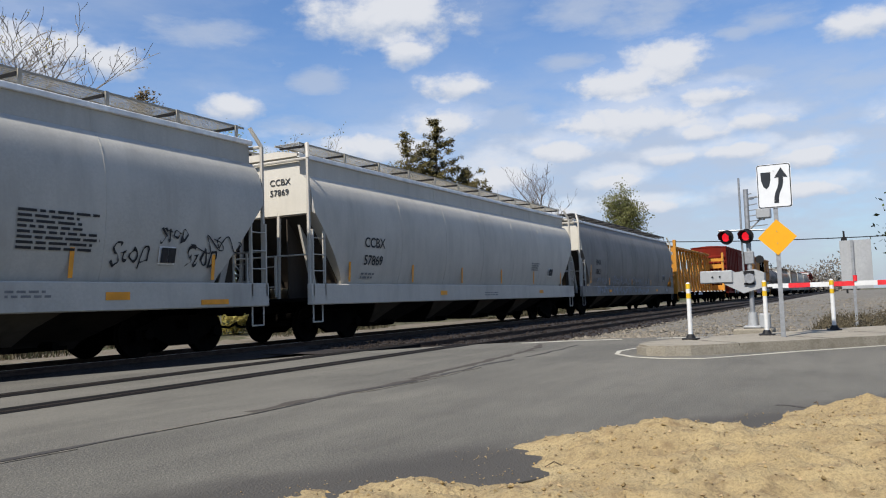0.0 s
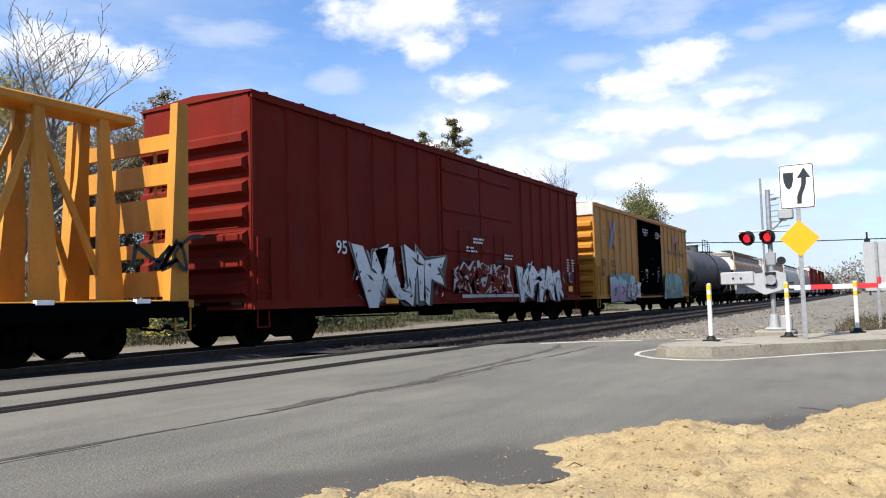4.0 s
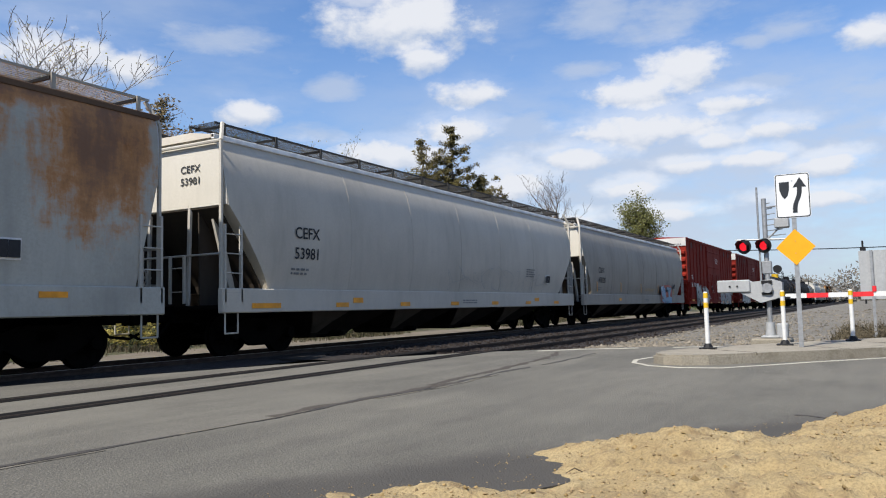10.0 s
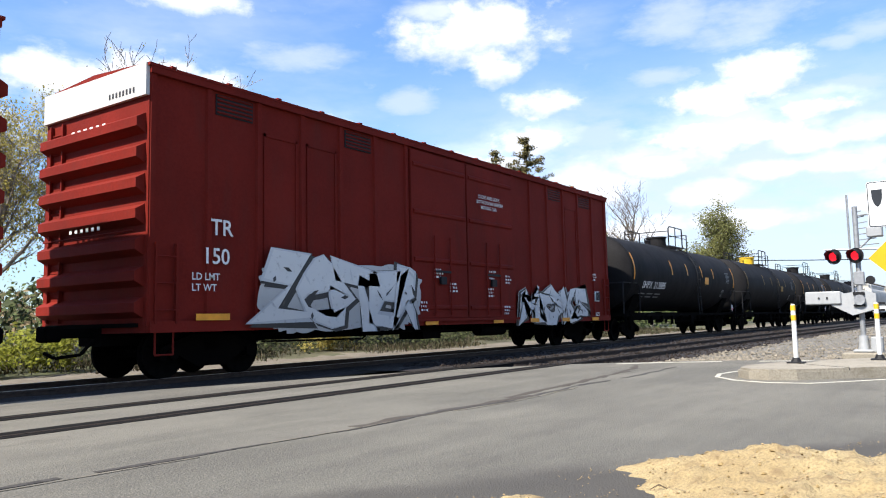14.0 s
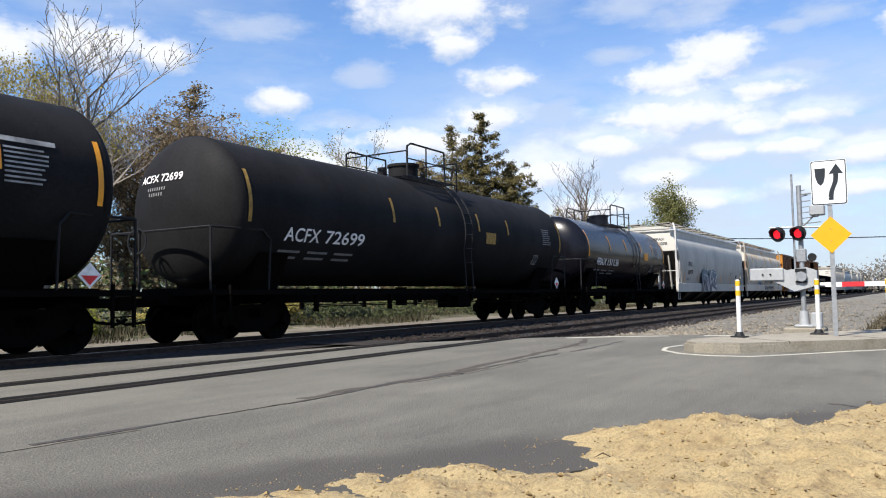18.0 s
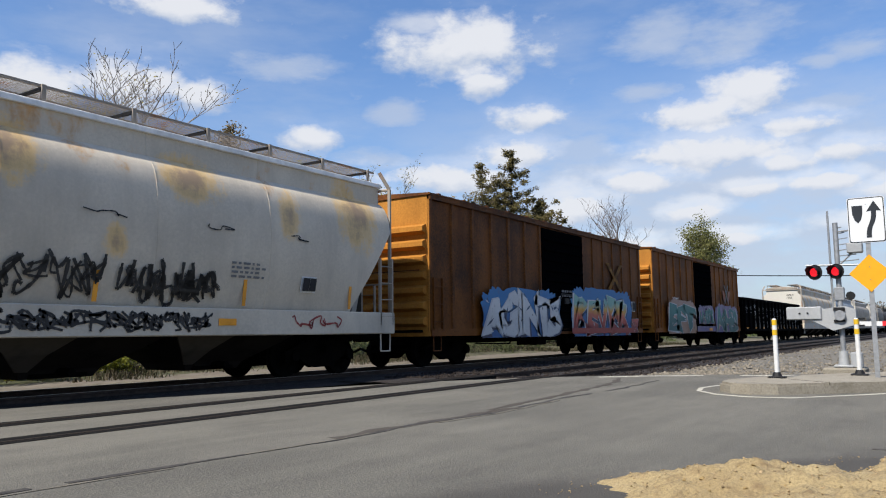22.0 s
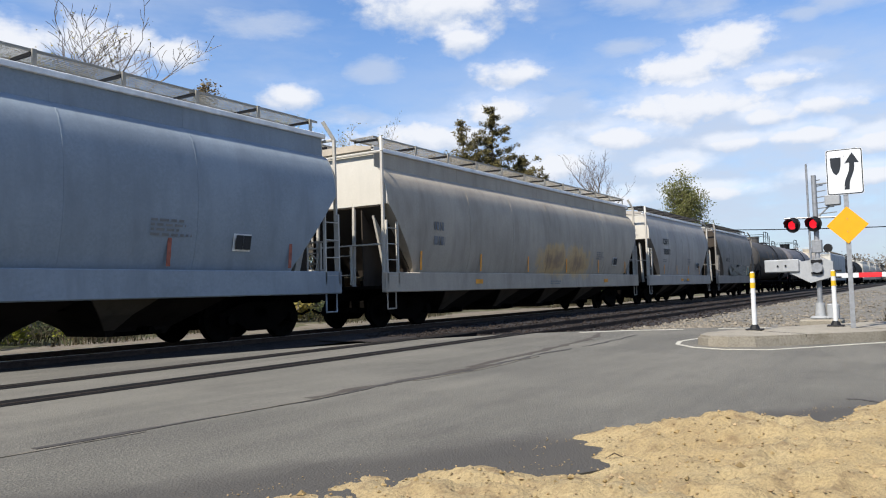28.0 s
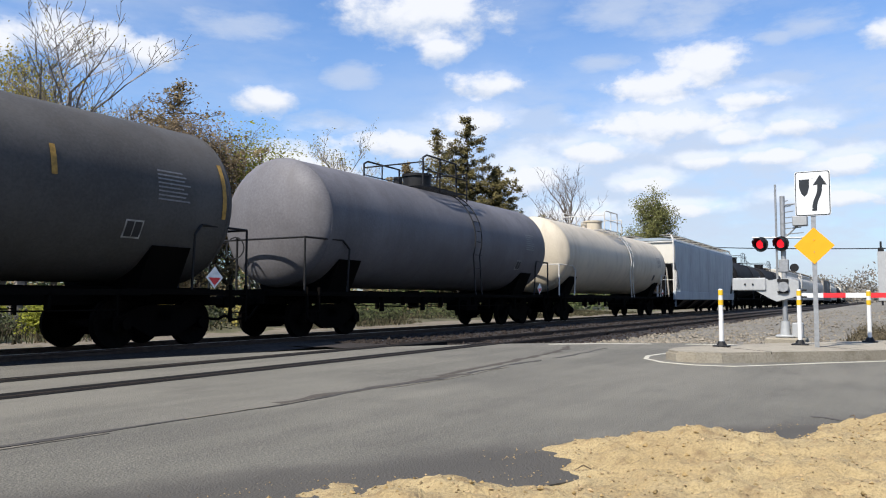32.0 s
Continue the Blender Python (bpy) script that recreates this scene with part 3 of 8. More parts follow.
bm = B()
cols = spread(0, 1, 60)
rows = []
for u in cols:
    x = 15.2 + 150 * u ** 2.2
    lo, hi = max(-9 - 0.12 * x, 5.6 - 1.38 * (x - 16.0)), 6.0
    rows.append([bm.verts.new((x, lo + (hi - lo) * v, gravel_height(x, lo + (hi - lo) * v))) for v in spread(0, 1, 36)])
for a, c in zip(rows, rows[1:]):
    for k in range(36):
        bm.faces.new((a[k], c[k], c[k + 1], a[k + 1]))
tagged(part("gravel_bed", bm, M["gravel"], smooth=True), "pale crushed stone beside the tracks", "gravel", kind="structure")


def stones(name, n, where, size, material, seed, label):
    """Loose stones: one object, each an uneven lump of eight faces."""
    rng = random.Random(seed)
    verts, faces = [], []
    for _ in range(n):
        x, y, z = where(rng)
        s = size * rng.uniform(0.4, 1.3) * (1.6 if rng.random() < 0.06 else 1)
        turn = rng.uniform(0, math.tau)
        k = len(verts)
        for i in range(4):
            a = turn + i * math.tau / 4
            r = s * rng.uniform(0.6, 1.1)
            verts.append((x + r * math.cos(a), y + r * math.sin(a), z + s * rng.uniform(-0.1, 0.25)))
        verts += [(x + s * rng.uniform(-0.3, 0.3), y + s * rng.uniform(-0.3, 0.3), z + s * rng.uniform(0.5, 0.9)), (x, y, z - s * 0.6)]
        for i in range(4):
            j = (i + 1) % 4
            faces += [(k + i, k + j, k + 4), (k + j, k + i, k + 5)]
    me = bpy.data.meshes.new(name)
    me.from_pydata(verts, [], faces)
    me.materials.append(material)
    return tagged(new(name, me), label, "stones", kind="stuff")


def gravel_spot(rng):
    x = 15.6 + 30 * rng.random() ** 1.8
    lo = max(-10, 5.6 - 1.3 * (x - 16.0))
    y = rng.uniform(lo, 6.2)
    return x, y, gravel_height(x, y)


def ballast_spot(rng):
    x, y = 14.5 + 40 * rng.random() ** 1.7, rng.uniform(5.6, 11.6)
    return x, y, ballast_height(x, y)


stones("gravel_stones", 9000, gravel_spot, 0.05, M["stone"], 5, "loose pale crushed stones")
# stones darkened like the ballast, with the train's shadow in the colour
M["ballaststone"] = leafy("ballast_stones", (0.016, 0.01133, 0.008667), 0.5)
stones("ballast_stones", 6000, ballast_spot, 0.05, M["ballaststone"], 6, "rust-stained ballast stones, darkened with the train's shade")


# the dirt bank in front
def dirt_edge(x):
    pts = [(-8, 8.4), (-1, 4.9), (1.2, 3.5), (2.72, 2.66), (2.93, 2.62), (3.16, 2.48), (3.36, 2.32), (3.45, 1.99), (3.6, 1.74), (3.8, 1.63), (3.9, 1.68), (4.06, 1.93), (4.56, 1.88), (4.95, 1.47), (5.25, 0.95), (5.7, 0.82), (6.25, 0.65), (6.9, -1.2), (7.3, -4), (8, -30)]
    for p, q in zip(pts, pts[1:]):
        if p[0] <= x <= q[0]:
            return p[1] + (q[1] - p[1]) * (x - p[0]) / (q[0] - p[0])
    return -30


def dirt_height(x, y):
    d = dirt_edge(x) + 0.03 * wave(x, y, 1.9) + 0.04 * wave(x, y, 6.0) + 0.08 - y
    d *= 0.72
    rise = 0.26 * (1 - math.exp(-max(0.0, d) * 2.2)) if d > 0 else d * 0.5
    if x < 4.6:
        rise *= max(0.4, 0.4 + 0.6 * (x - 3.6))
    z = -0.03 + rise + (0.04 * wave(x, y, 3.3) + 0.04 * wave(x, y, 8.0) + 0.022 * wave(x, y, 21)) * min(1.0, 0.12 + 2.2 * max(0.0, d))
    # the bank runs out into the grass behind
    out = max(-1.5 - x, -2.5 - y, 0.0) + 0.5 * wave(x, y, 0.7)
    return z - 0.28 * max(0.0, out) if out > 0 else z


bm = grid(B(), spread(-6.0, 1.9, 34) + spread(2.0, 7.4, 150), spread(-7, -1.4, 28) + spread(-1.35, 3.2, 130) + spread(3.3, 8.5, 24), lambda x, y: max(-0.45, dirt_height(x, y)))
tagged(part("dirt_bank", bm, M["dirt"], smooth=True), "bank of loose sandy yellow dirt with pebbles", "dirt", kind="structure")


def dirt_spot(rng):
    while True:
        x, y = rng.uniform(2.4, 7.0), rng.uniform(-2, 2.6)
        if y < dirt_edge(x) - 0.02:
            return x, y, dirt_height(x, y) + 0.002


def crumb_spot(rng):
    x = rng.uniform(2.2, 6.4)
    y = dirt_edge(x) + abs(rng.gauss(0, 0.09))
    return x, y, 0.004


stones("dirt_pebbles", 3200, dirt_spot, 0.009, M["pebble"], 8, "small pebbles and clods in sandy dirt")
stones("dirt_clods", 500, dirt_spot, 0.015, M["clod"], 18, "crumbling clods of sandy dirt")
stones("road_crumbs", 260, crumb_spot, 0.005, M["pebble"], 9, "dirt crumbs scattered on the asphalt edge")
rng = random.Random(4)
for k in range(26):
    x, y, z = dirt_spot(rng)
    a, l = rng.uniform(0, math.tau), rng.uniform(0.05, 0.16)
    mid = Vector((x, y, z + 0.02)) + Vector((math.cos(a), math.sin(a), 0.2)) * l * 0.5
    end = Vector((x, y, z + 0.012)) + Vector((math.cos(a + 0.3), math.sin(a + 0.3), 0)) * l
    bm = rod(B(), (x, y, z + 0.003), mid, 0.004, 5)
    rod(bm, mid, end, 0.004, 5, 0.002)
    tagged(part("twig", bm, M["twig"]), "short dry brown twig on sandy dirt", "twig", "twigs on the dirt")


# ---- lettering and spray paint ----
GLYPHS = {}


def glyphs(text, offset=0.0):
    """The outline of a word as points and faces, in a box of width 1 and height 1, and its width to height."""
    key = (text, offset)
    if key not in GLYPHS:
        curve = bpy.data.curves.new("word", "FONT")
        curve.body, curve.size, curve.offset, curve.resolution_u, curve.space_line = text, 1.0, offset, 3, 0.85
        curve.space_character = 0.86 if offset > 0.02 else 1.0
        curve.align_x = "CENTER"
        ob = bpy.data.objects.new("word", curve)
        me = bpy.data.meshes.new_from_object(ob)
        co = np.array([v.co[:] for v in me.vertices]) if len(me.vertices) else np.zeros((1, 3))
        lo, hi = co.min(0), co.max(0)
        faces = [tuple(p.vertices) for p in me.polygons]
        size = np.maximum(hi - lo, 1e-3)
        GLYPHS[key] = ((co - lo) / size, faces, size[0] / size[1])
        bpy.data.objects.remove(ob)
        bpy.data.curves.remove(curve)
        bpy.data.meshes.remove(me)
    return GLYPHS[key]


SIDES = {}      # the bulging side of each hopper, as a function of the height


def sheet(name, pts, faces, material, parent, label=""):
    side = SIDES.get(parent.name) if parent else None
    if side and pts and min(p[2] for p in pts) > 1.4 and max(p[1] for p in pts) < -1.2:
        # paint follows the bulge of the side
        mid = sum(p[2] for p in pts) / len(pts)
        lift = min(0.03, max(0.006, side(mid) - sum(p[1] for p in pts) / len(pts)))
        pts = [(x, side(z) - lift, z) for x, y, z in pts]
    me = bpy.data.meshes.new(name)
    me.from_pydata([tuple(p) for p in pts], [], faces)
    me.materials.append(material)
    ob = new(name, me)
    ob.parent = parent
    return tagged(ob, label)


def lettering(car, text, x, z, h, y, material, label, w=None, name="lettering"):
    """A word on the side that faces -y: its left foot at x, z."""
    co, faces, ratio = glyphs(text, 0.012)
    w = w or h * ratio
    return sheet(name, [(x + u * w, y, z + v * h) for u, v, _ in co], faces, material, car, label)


def end_lettering(car, text, y, z, h, x, material, label, w=None):
    """A word on the end that faces -x."""
    co, faces, ratio = glyphs(text, 0.012)
    w = w or h * ratio
    return sheet("lettering", [(x, y - u * w, z + v * h) for u, v, _ in co], faces, material, car, label)


def bars(car, x, z, w, rows, h, y, material, seed=1, label="small lines of worn lettering"):
    """Small print: rows of short bars."""
    rng = random.Random(seed)
    pts, faces = [], []
    for r in range(rows):
        u, end = 0.0, w * rng.uniform(0.6, 1.0)
        z1 = z - r * h * 1.9
        while u < end:
            l = rng.uniform(0.06, 0.22) * max(0.5, w)
            k = len(pts)
            pts += [(x + u, y, z1), (x + min(end, u + l), y, z1), (x + min(end, u + l), y, z1 + h), (x + u, y, z1 + h)]
            faces.append((k, k + 1, k + 2, k + 3))
            u += l + 0.05
    return sheet("small_print", pts, faces, material, car, label)


def bend(u, v, seed, amount):
    return amount * noise.noise(Vector((u * 3.1, v * 2.3, seed * 7.7))), amount * noise.noise(Vector((u * 2.7 + 9, v * 2.9, seed * 5.1)))


def graffiti(car, text, x0, x1, z0, z1, y, fill, outline, seed=1, cloud=None, spread_by=0.25, lean=0.0, label="spray-painted lettering", plain_fill=False):
    """A sprayed piece: a ragged cloud, thick outlined letters and their filling."""
    w, h = x1 - x0, z1 - z0
    rng = random.Random(seed)
    if cloud:
        pts, n = [], 220
        for k in range(n):
            a = k * math.tau / n
            c, s = math.cos(a), math.sin(a)
            r = 0.93 + 0.2 * noise.noise(Vector((c * 2.2, s * 2.2, seed))) + 0.13 * noise.noise(Vector((c * 7, s * 7, seed + 3.0))) + 0.07 * abs(math.sin(17 * a + seed))
            p = 0.42
            pts.append(((x0 + x1) / 2 + (w / 2 + spread_by) * (1 + (r - 1) * 0.4) * math.copysign(abs(c) ** p, c) * 0.95, y, max(z0 - 0.04, (z0 + z1) / 2 + (h / 2 + spread_by) * r * math.copysign(abs(s) ** p, s))))
        sheet("spray_cloud", pts, [tuple(range(n))], cloud, car, "sprayed background colour")
    if cloud:
        layers = (("letter_shadow", 0.085, outline, 0.004, 0.07), ("letter_outline", 0.085, outline, 0.008, 0.0), ("letter_edge", 0.066, S_["glint"], 0.010, 0.0), ("letter_fill", 0.05, fill, 0.012, 0.0))
    else:
        layers = (("letter_shadow", 0.1, outline, 0.004, 0.05), ("letter_halo", 0.1, S_["halo"], 0.006, -0.02), ("letter_outline", 0.085, outline, 0.008, 0.0), ("letter_fill", 0.055, fill, 0.012, 0.0))
    for name, off, material, dy, drop in layers:
        co, faces, _ = glyphs(text, off)
        grow = 0.02 if off > 0.06 else 0.0
        pts = []
        for u, v, _ in co:
            cell = int(u * len(text) * 0.999)
            du, dv = bend(u * w / max(h, 0.1) * 1.1, v * 1.2, seed, 0.3 if cloud else 0.34)
            jag = 0.05 * math.sin(cell * 2.3 + seed) * (1 if v > 0.5 else -0.6)
            u2, v2 = u * (1 + 2 * grow) - grow, v * (1 + 2 * grow) - grow
            tilt = 0.22 * math.sin(cell * 1.7 + seed * 0.9) * (v2 - 0.5) + 0.05 * math.sin(9 * v2 + cell)
            pts.append((x0 + (u2 + lean * v2 / w) * w + (du + tilt + drop) * h, y - dy, max(z0 - 0.05, z0 + (v2 + dv + jag - drop * 0.6) * h)))
        sheet(name, pts, faces, material, car, label if name == "letter_fill" else "")
    # strokes and glints inside the letters
    n = max(2, len(text))
    if plain_fill:
        return
    for name, material, dy, size in (("letter_accent", outline, 0.015, 0.2), ("letter_tone", S_["block"], 0.0165, 0.07), ("letter_glint", S_["glint"], 0.018, 0.13)):
        pts, faces = [], []
        if name == "letter_accent" and not cloud:
            n *= 4
        for k in range(n):
            cx, cz = x0 + w * (k + rng.uniform(0.2, 0.8)) / n, z0 + h * rng.uniform(0.15, 0.9)
            a, l, t2 = rng.uniform(0, math.pi), size * h * rng.uniform(0.4, 1.0), 0.026 * h * rng.uniform(0.6, 1.5)
            dx, dz = math.cos(a), math.sin(a)
            i = len(pts)
            pts += [(cx - dx * l, y - dy, cz - dz * l), (cx - dz * t2, y - dy, cz + dx * t2), (cx + dx * l, y - dy, cz + dz * l), (cx + dz * t2, y - dy, cz - dx * t2)]
            faces.append((i, i + 1, i + 2, i + 3))
        tagged(sheet(name, pts, faces, material, car), kind="stuff")


S_ = {"block": sprayed("grey_block_shadow", [(0.025, 0.026, 0.03), (0.045, 0.047, 0.052)], 2.0, 0.9), "glint": sprayed("pale_glints", [(0.38, 0.39, 0.4), (0.5, 0.51, 0.51)], 2.0, 0.9), "halo": sprayed("pale_overspray", [(0.24, 0.235, 0.23), (0.32, 0.315, 0.31)], 2.0, 0.9)}


def scrawl(car, x0, x1, z0, z1, y, material, seed, n=3, r=0.016, label="thin scrawled tag"):
    """A tag: a few looping lines of even width."""
    rng = random.Random(seed)
    pts, faces = [], []
    for s in range(n):
        left, wide = x0 + (x1 - x0) * (s + 0.05) / n, (x1 - x0) / n * 1.1
        k = rng.randint(6, 9)
        spine = [Vector((left + wide * min(1.1, max(-0.1, i / (k - 1) + rng.gauss(0, 0.28))), 0, z0 + (z1 - z0) * rng.random())) for i in range(k)]
        line = []
        for i in range(k - 1):
            a, b2, c, d = spine[max(0, i - 1)], spine[i], spine[i + 1], spine[min(k - 1, i + 2)]
            for u in (0, 0.2, 0.4, 0.6, 0.8):
                line.append(0.5 * (2 * b2 + (c - a) * u + (2 * a - 5 * b2 + 4 * c - d) * u * u + (3 * b2 - a - 3 * c + d) * u ** 3))
        line.append(spine[-1])
        for p, q in zip(line, line[1:]):
            if (q - p).length < 1e-4:
                continue
            side = (q - p).normalized().cross(Vector((0, 1, 0))) * r * rng.uniform(0.7, 1.2)
            k = len(pts)
            pts += [(a.x, y, a.z) for a in (p - side, p + side, q + side, q - side)]
            faces.append((k, k + 1, k + 2, k + 3))
    return sheet("tag", pts, faces, material, car, label)


def placard(car, x, z, y, w=0.42, h=0.42):
    """The framed dark notice that each car carries."""
    ob = sheet("notice_frame", [(x, y, z), (x + w, y, z), (x + w, y, z + h), (x, y, z + h)], [(0, 1, 2, 3)], M["letter"], car, "small white-framed dark notice panel")
    e = w * 0.07
    front = SIDES.get(car.name) or (lambda zz: y)
    for a, c in ((e, w * 0.49), (w * 0.5, w - e)):
        lo, hi = min(y, front(z + e) - 0.03) - 0.012, min(y, front(z + h - e) - 0.03) - 0.012
        sheet("notice_field", [(x + a, lo, z + e), (x + c, lo, z + e), (x + c, hi, z + h - e), (x + a, hi, z + h - e)], [(0, 1, 2, 3)], M["ink"], ob)
    return ob


def strip(car, x, z, w, h, y, material=None, lean=0.0, name="reflector_strip", label="orange reflector strip"):
    return part(name, slab(B(), [(x, z), (x + w, z), (x + w + lean, z + h), (x + lean, z + h)], y, y - 0.006, "y"), material or M["orange"], car, label)


# ---- running gear ----
WHEELS, SHARED = [], {}


def shared(key, make, material, smooth=False):
    """A mesh that many cars use."""
    if key not in SHARED:
        bm = make()
        bmesh.ops.recalc_face_normals(bm, faces=bm.faces)
        me = bpy.data.meshes.new(key)
        bm.to_mesh(me)
        bm.free()
        me.materials.append(material)
        if smooth:
            me.polygons.foreach_set("use_smooth", [True] * len(me.polygons))
            me.set_sharp_from_angle(angle=radians(38))
        SHARED[key] = me
    return SHARED[key]


def fitting(name, key, make, material, parent, at, label="", smooth=False):
    ob = new(name, shared(key, make, material, smooth))
    ob.parent, ob.matrix_basis = parent, at
    return tagged(ob, label)


def wheelset_mesh():
    bm = B()
    rod(bm, (0, -1.08, 0), (0, 1.08, 0), 0.075, 10)
    prof = [(0.05, 0.09), (0.16, 0.09), (0.22, 0.05), (0.36, 0.045), (0.4, 0.07), (0.455, 0.07), (0.46, 0.0), (0.485, -0.02), (0.485, -0.055), (0.4, -0.06), (0.36, -0.02), (0.2, -0.03), (0.14, -0.07), (0.05, -0.07)]
    n = 28
    for s in (-1, 1):
        rings = []
        for k in range(n):
            a = k * math.tau / n
            rings.append([bm.verts.new((r * math.cos(a), s * (0.75 + d), r * math.sin(a))) for r, d in prof])
        for k in range(n):
            for i in range(len(prof)):
                j = (i + 1) % len(prof)
                bm.faces.new((rings[k][i], rings[k][j], rings[(k + 1) % n][j], rings[(k + 1) % n][i]))
        for k in range(3):
            a = k * math.tau / 3
            bx(bm, 0.05 * math.cos(a) - 0.02, 0.05 * math.cos(a) + 0.02, s * 1.08, s * 1.1, 0.05 * math.sin(a) - 0.02, 0.05 * math.sin(a) + 0.02)
    return bm


def side_frame_mesh():
    outer = [(-1.12, 0.56), (-1.12, 0.33), (-0.98, 0.33), (-0.94, 0.46), (-0.8, 0.46), (-0.62, 0.36), (-0.3, 0.2), (0.3, 0.2), (0.62, 0.36), (0.8, 0.46), (0.94, 0.46), (0.98, 0.33), (1.12, 0.33), (1.12, 0.56), (0.85, 0.66), (0.45, 0.8), (-0.45, 0.8), (-0.85, 0.66)]
    bm = slab(B(), outer, -0.07, 0.07, "y")
    for s in (-1, 1):
        rod(bm, (s * 0.89, -0.17, 0.46), (s * 0.89, 0.1, 0.46), 0.11, 12)
    return bm


def spring_mesh():
    """One coil spring, as a ridged column."""
    rings = []
    for i in range(11):
        r = 0.08 if i % 2 else 0.06
        rings.append([(r * math.cos(k * math.tau / 8), r * math.sin(k * math.tau / 8), 0.3 + i * 0.028) for k in range(8)])
    return loft(B(), rings)


def bolster_mesh():
    bm = bx(B(), -0.2, 0.2, -1.05, 1.05, 0.48, 0.72, 0.03)
    rod(bm, (0, 0, 0.7), (0, 0, 0.82), 0.3, 14)
    for s in (-1, 1):
        bx(bm, s * 0.42 - 0.05, s * 0.42 + 0.05, -0.95, 0.95, 0.4, 0.5)
    return bm


def bogie(car, x):
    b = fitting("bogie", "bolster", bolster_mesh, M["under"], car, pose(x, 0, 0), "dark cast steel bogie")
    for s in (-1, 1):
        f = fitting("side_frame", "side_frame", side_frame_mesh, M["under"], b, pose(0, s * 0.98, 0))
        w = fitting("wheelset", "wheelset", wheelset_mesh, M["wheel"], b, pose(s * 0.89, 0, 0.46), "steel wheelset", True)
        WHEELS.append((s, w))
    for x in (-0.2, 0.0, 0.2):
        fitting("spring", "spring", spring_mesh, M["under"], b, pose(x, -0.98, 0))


def coupler_mesh():
    bm = bx(B(), -0.75, 0.1, -0.09, 0.09, 0.78, 0.96, 0.02)
    bx(bm, -0.85, -0.55, -0.16, 0.16, 0.72, 1.0, 0.04)
    pipe(bm, [(-0.1, -0.35, 0.75), (-0.35, -0.35, 0.5), (-0.7, -0.2, 0.45), (-0.85, -0.1, 0.55)], 0.03)
    return bm


def couplers(car, length):
    fitting("coupler", "coupler", coupler_mesh, M["under"], car, pose(0, 0, 0), "dark knuckle coupler and air hose")
    fitting("coupler", "coupler", coupler_mesh, M["under"], car, pose(length, 0, 0, 0, 0, 180), "dark knuckle coupler and air hose")


def ladder_mesh(h, w=0.42, rungs=None):
    bm = B()
    for x in (0, w):
        bx(bm, x - 0.02, x + 0.02, -0.03, 0.03, 0, h)
    n = rungs or max(2, int(h / 0.38))
    for k in range(n):
        z = (k + 0.5) * h / n
        rod(bm, (0, -0.02, z), (w, -0.02, z), 0.013, 5)
    return bm


def ladder(car, x, y, z, h, material, name="ladder", turn=0, w=0.42):
    key = f"ladder {h:.2f} {w:.2f} {material.name}"
    return fitting(name, key, lambda: ladder_mesh(h, w), material, car, pose(x, y, z, 0, 0, turn))


def step_mesh():
    return pipe(B(), [(0, 0, 0.42), (0, 0, 0), (0.36, 0, 0), (0.36, 0, 0.42)], 0.018, 5)


def stirrup(car, x, y, z, material):
    fitting("stirrup_step", "step " + material.name, step_mesh, material, car, pose(x, y, z))


CARS = []


def start_car(name, at, label):
    ob = tagged(new(name), label, "railway car", "cars of the freight train")
    ob.matrix_basis = pose(at, YC, 0)
    CARS.append((ob, at))
    return ob


# ---- covered hoppers ----
ROUND = [(1.36, 1.42), (1.46, 1.72), (1.535, 2.12), (1.57, 2.55), (1.57, 2.95), (1.545, 3.25), (1.5, 3.5), (1.44, 3.7), (1.36, 3.85), (1.27, 3.94), (1.19, 3.98), (1.18, 4.42)]
BULGE = [(1.42, 1.42), (1.49, 1.72), (1.545, 2.15), (1.565, 2.6), (1.56, 3.0), (1.53, 3.35), (1.48, 3.65), (1.41, 3.95), (1.32, 4.18), (1.25, 4.32), (1.22, 4.42)]
FLAT = [(1.5, 1.38), (1.52, 1.6), (1.53, 2.4), (1.53, 3.2), (1.53, 3.9), (1.52, 4.1), (1.5, 4.25), (1.46, 4.36), (1.42, 4.42)]


def on_profile(prof, z):
    for (y0, z0), (y1, z1) in zip(prof, prof[1:]):
        if z0 <= z <= z1:
            return y0 + (y1 - y0) * (z - z0) / (z1 - z0)
    return prof[0][0] if z < prof[0][1] else prof[-1][0]


def grating_mesh(length, w):
    """Open steel grating of thin bars, held by a frame of angle bars."""
    bm = B()
    n = 21
    for k in range(1, n - 1):
        y = -w / 2 + w * k / (n - 1)
        bx(bm, 0, length, y - 0.0035, y + 0.0035, 0.008, 0.014)
    for k in range(int(length / 0.07) + 1):
        x = min(length - 0.008, k * 0.07)
        bx(bm, x, x + 0.008, -w / 2, w / 2, 0.007, 0.013)
    for y in (-w / 2, w / 2 - 0.03):
        bx(bm, 0, length, y, y + 0.03, -0.025, 0.02)
    return bm


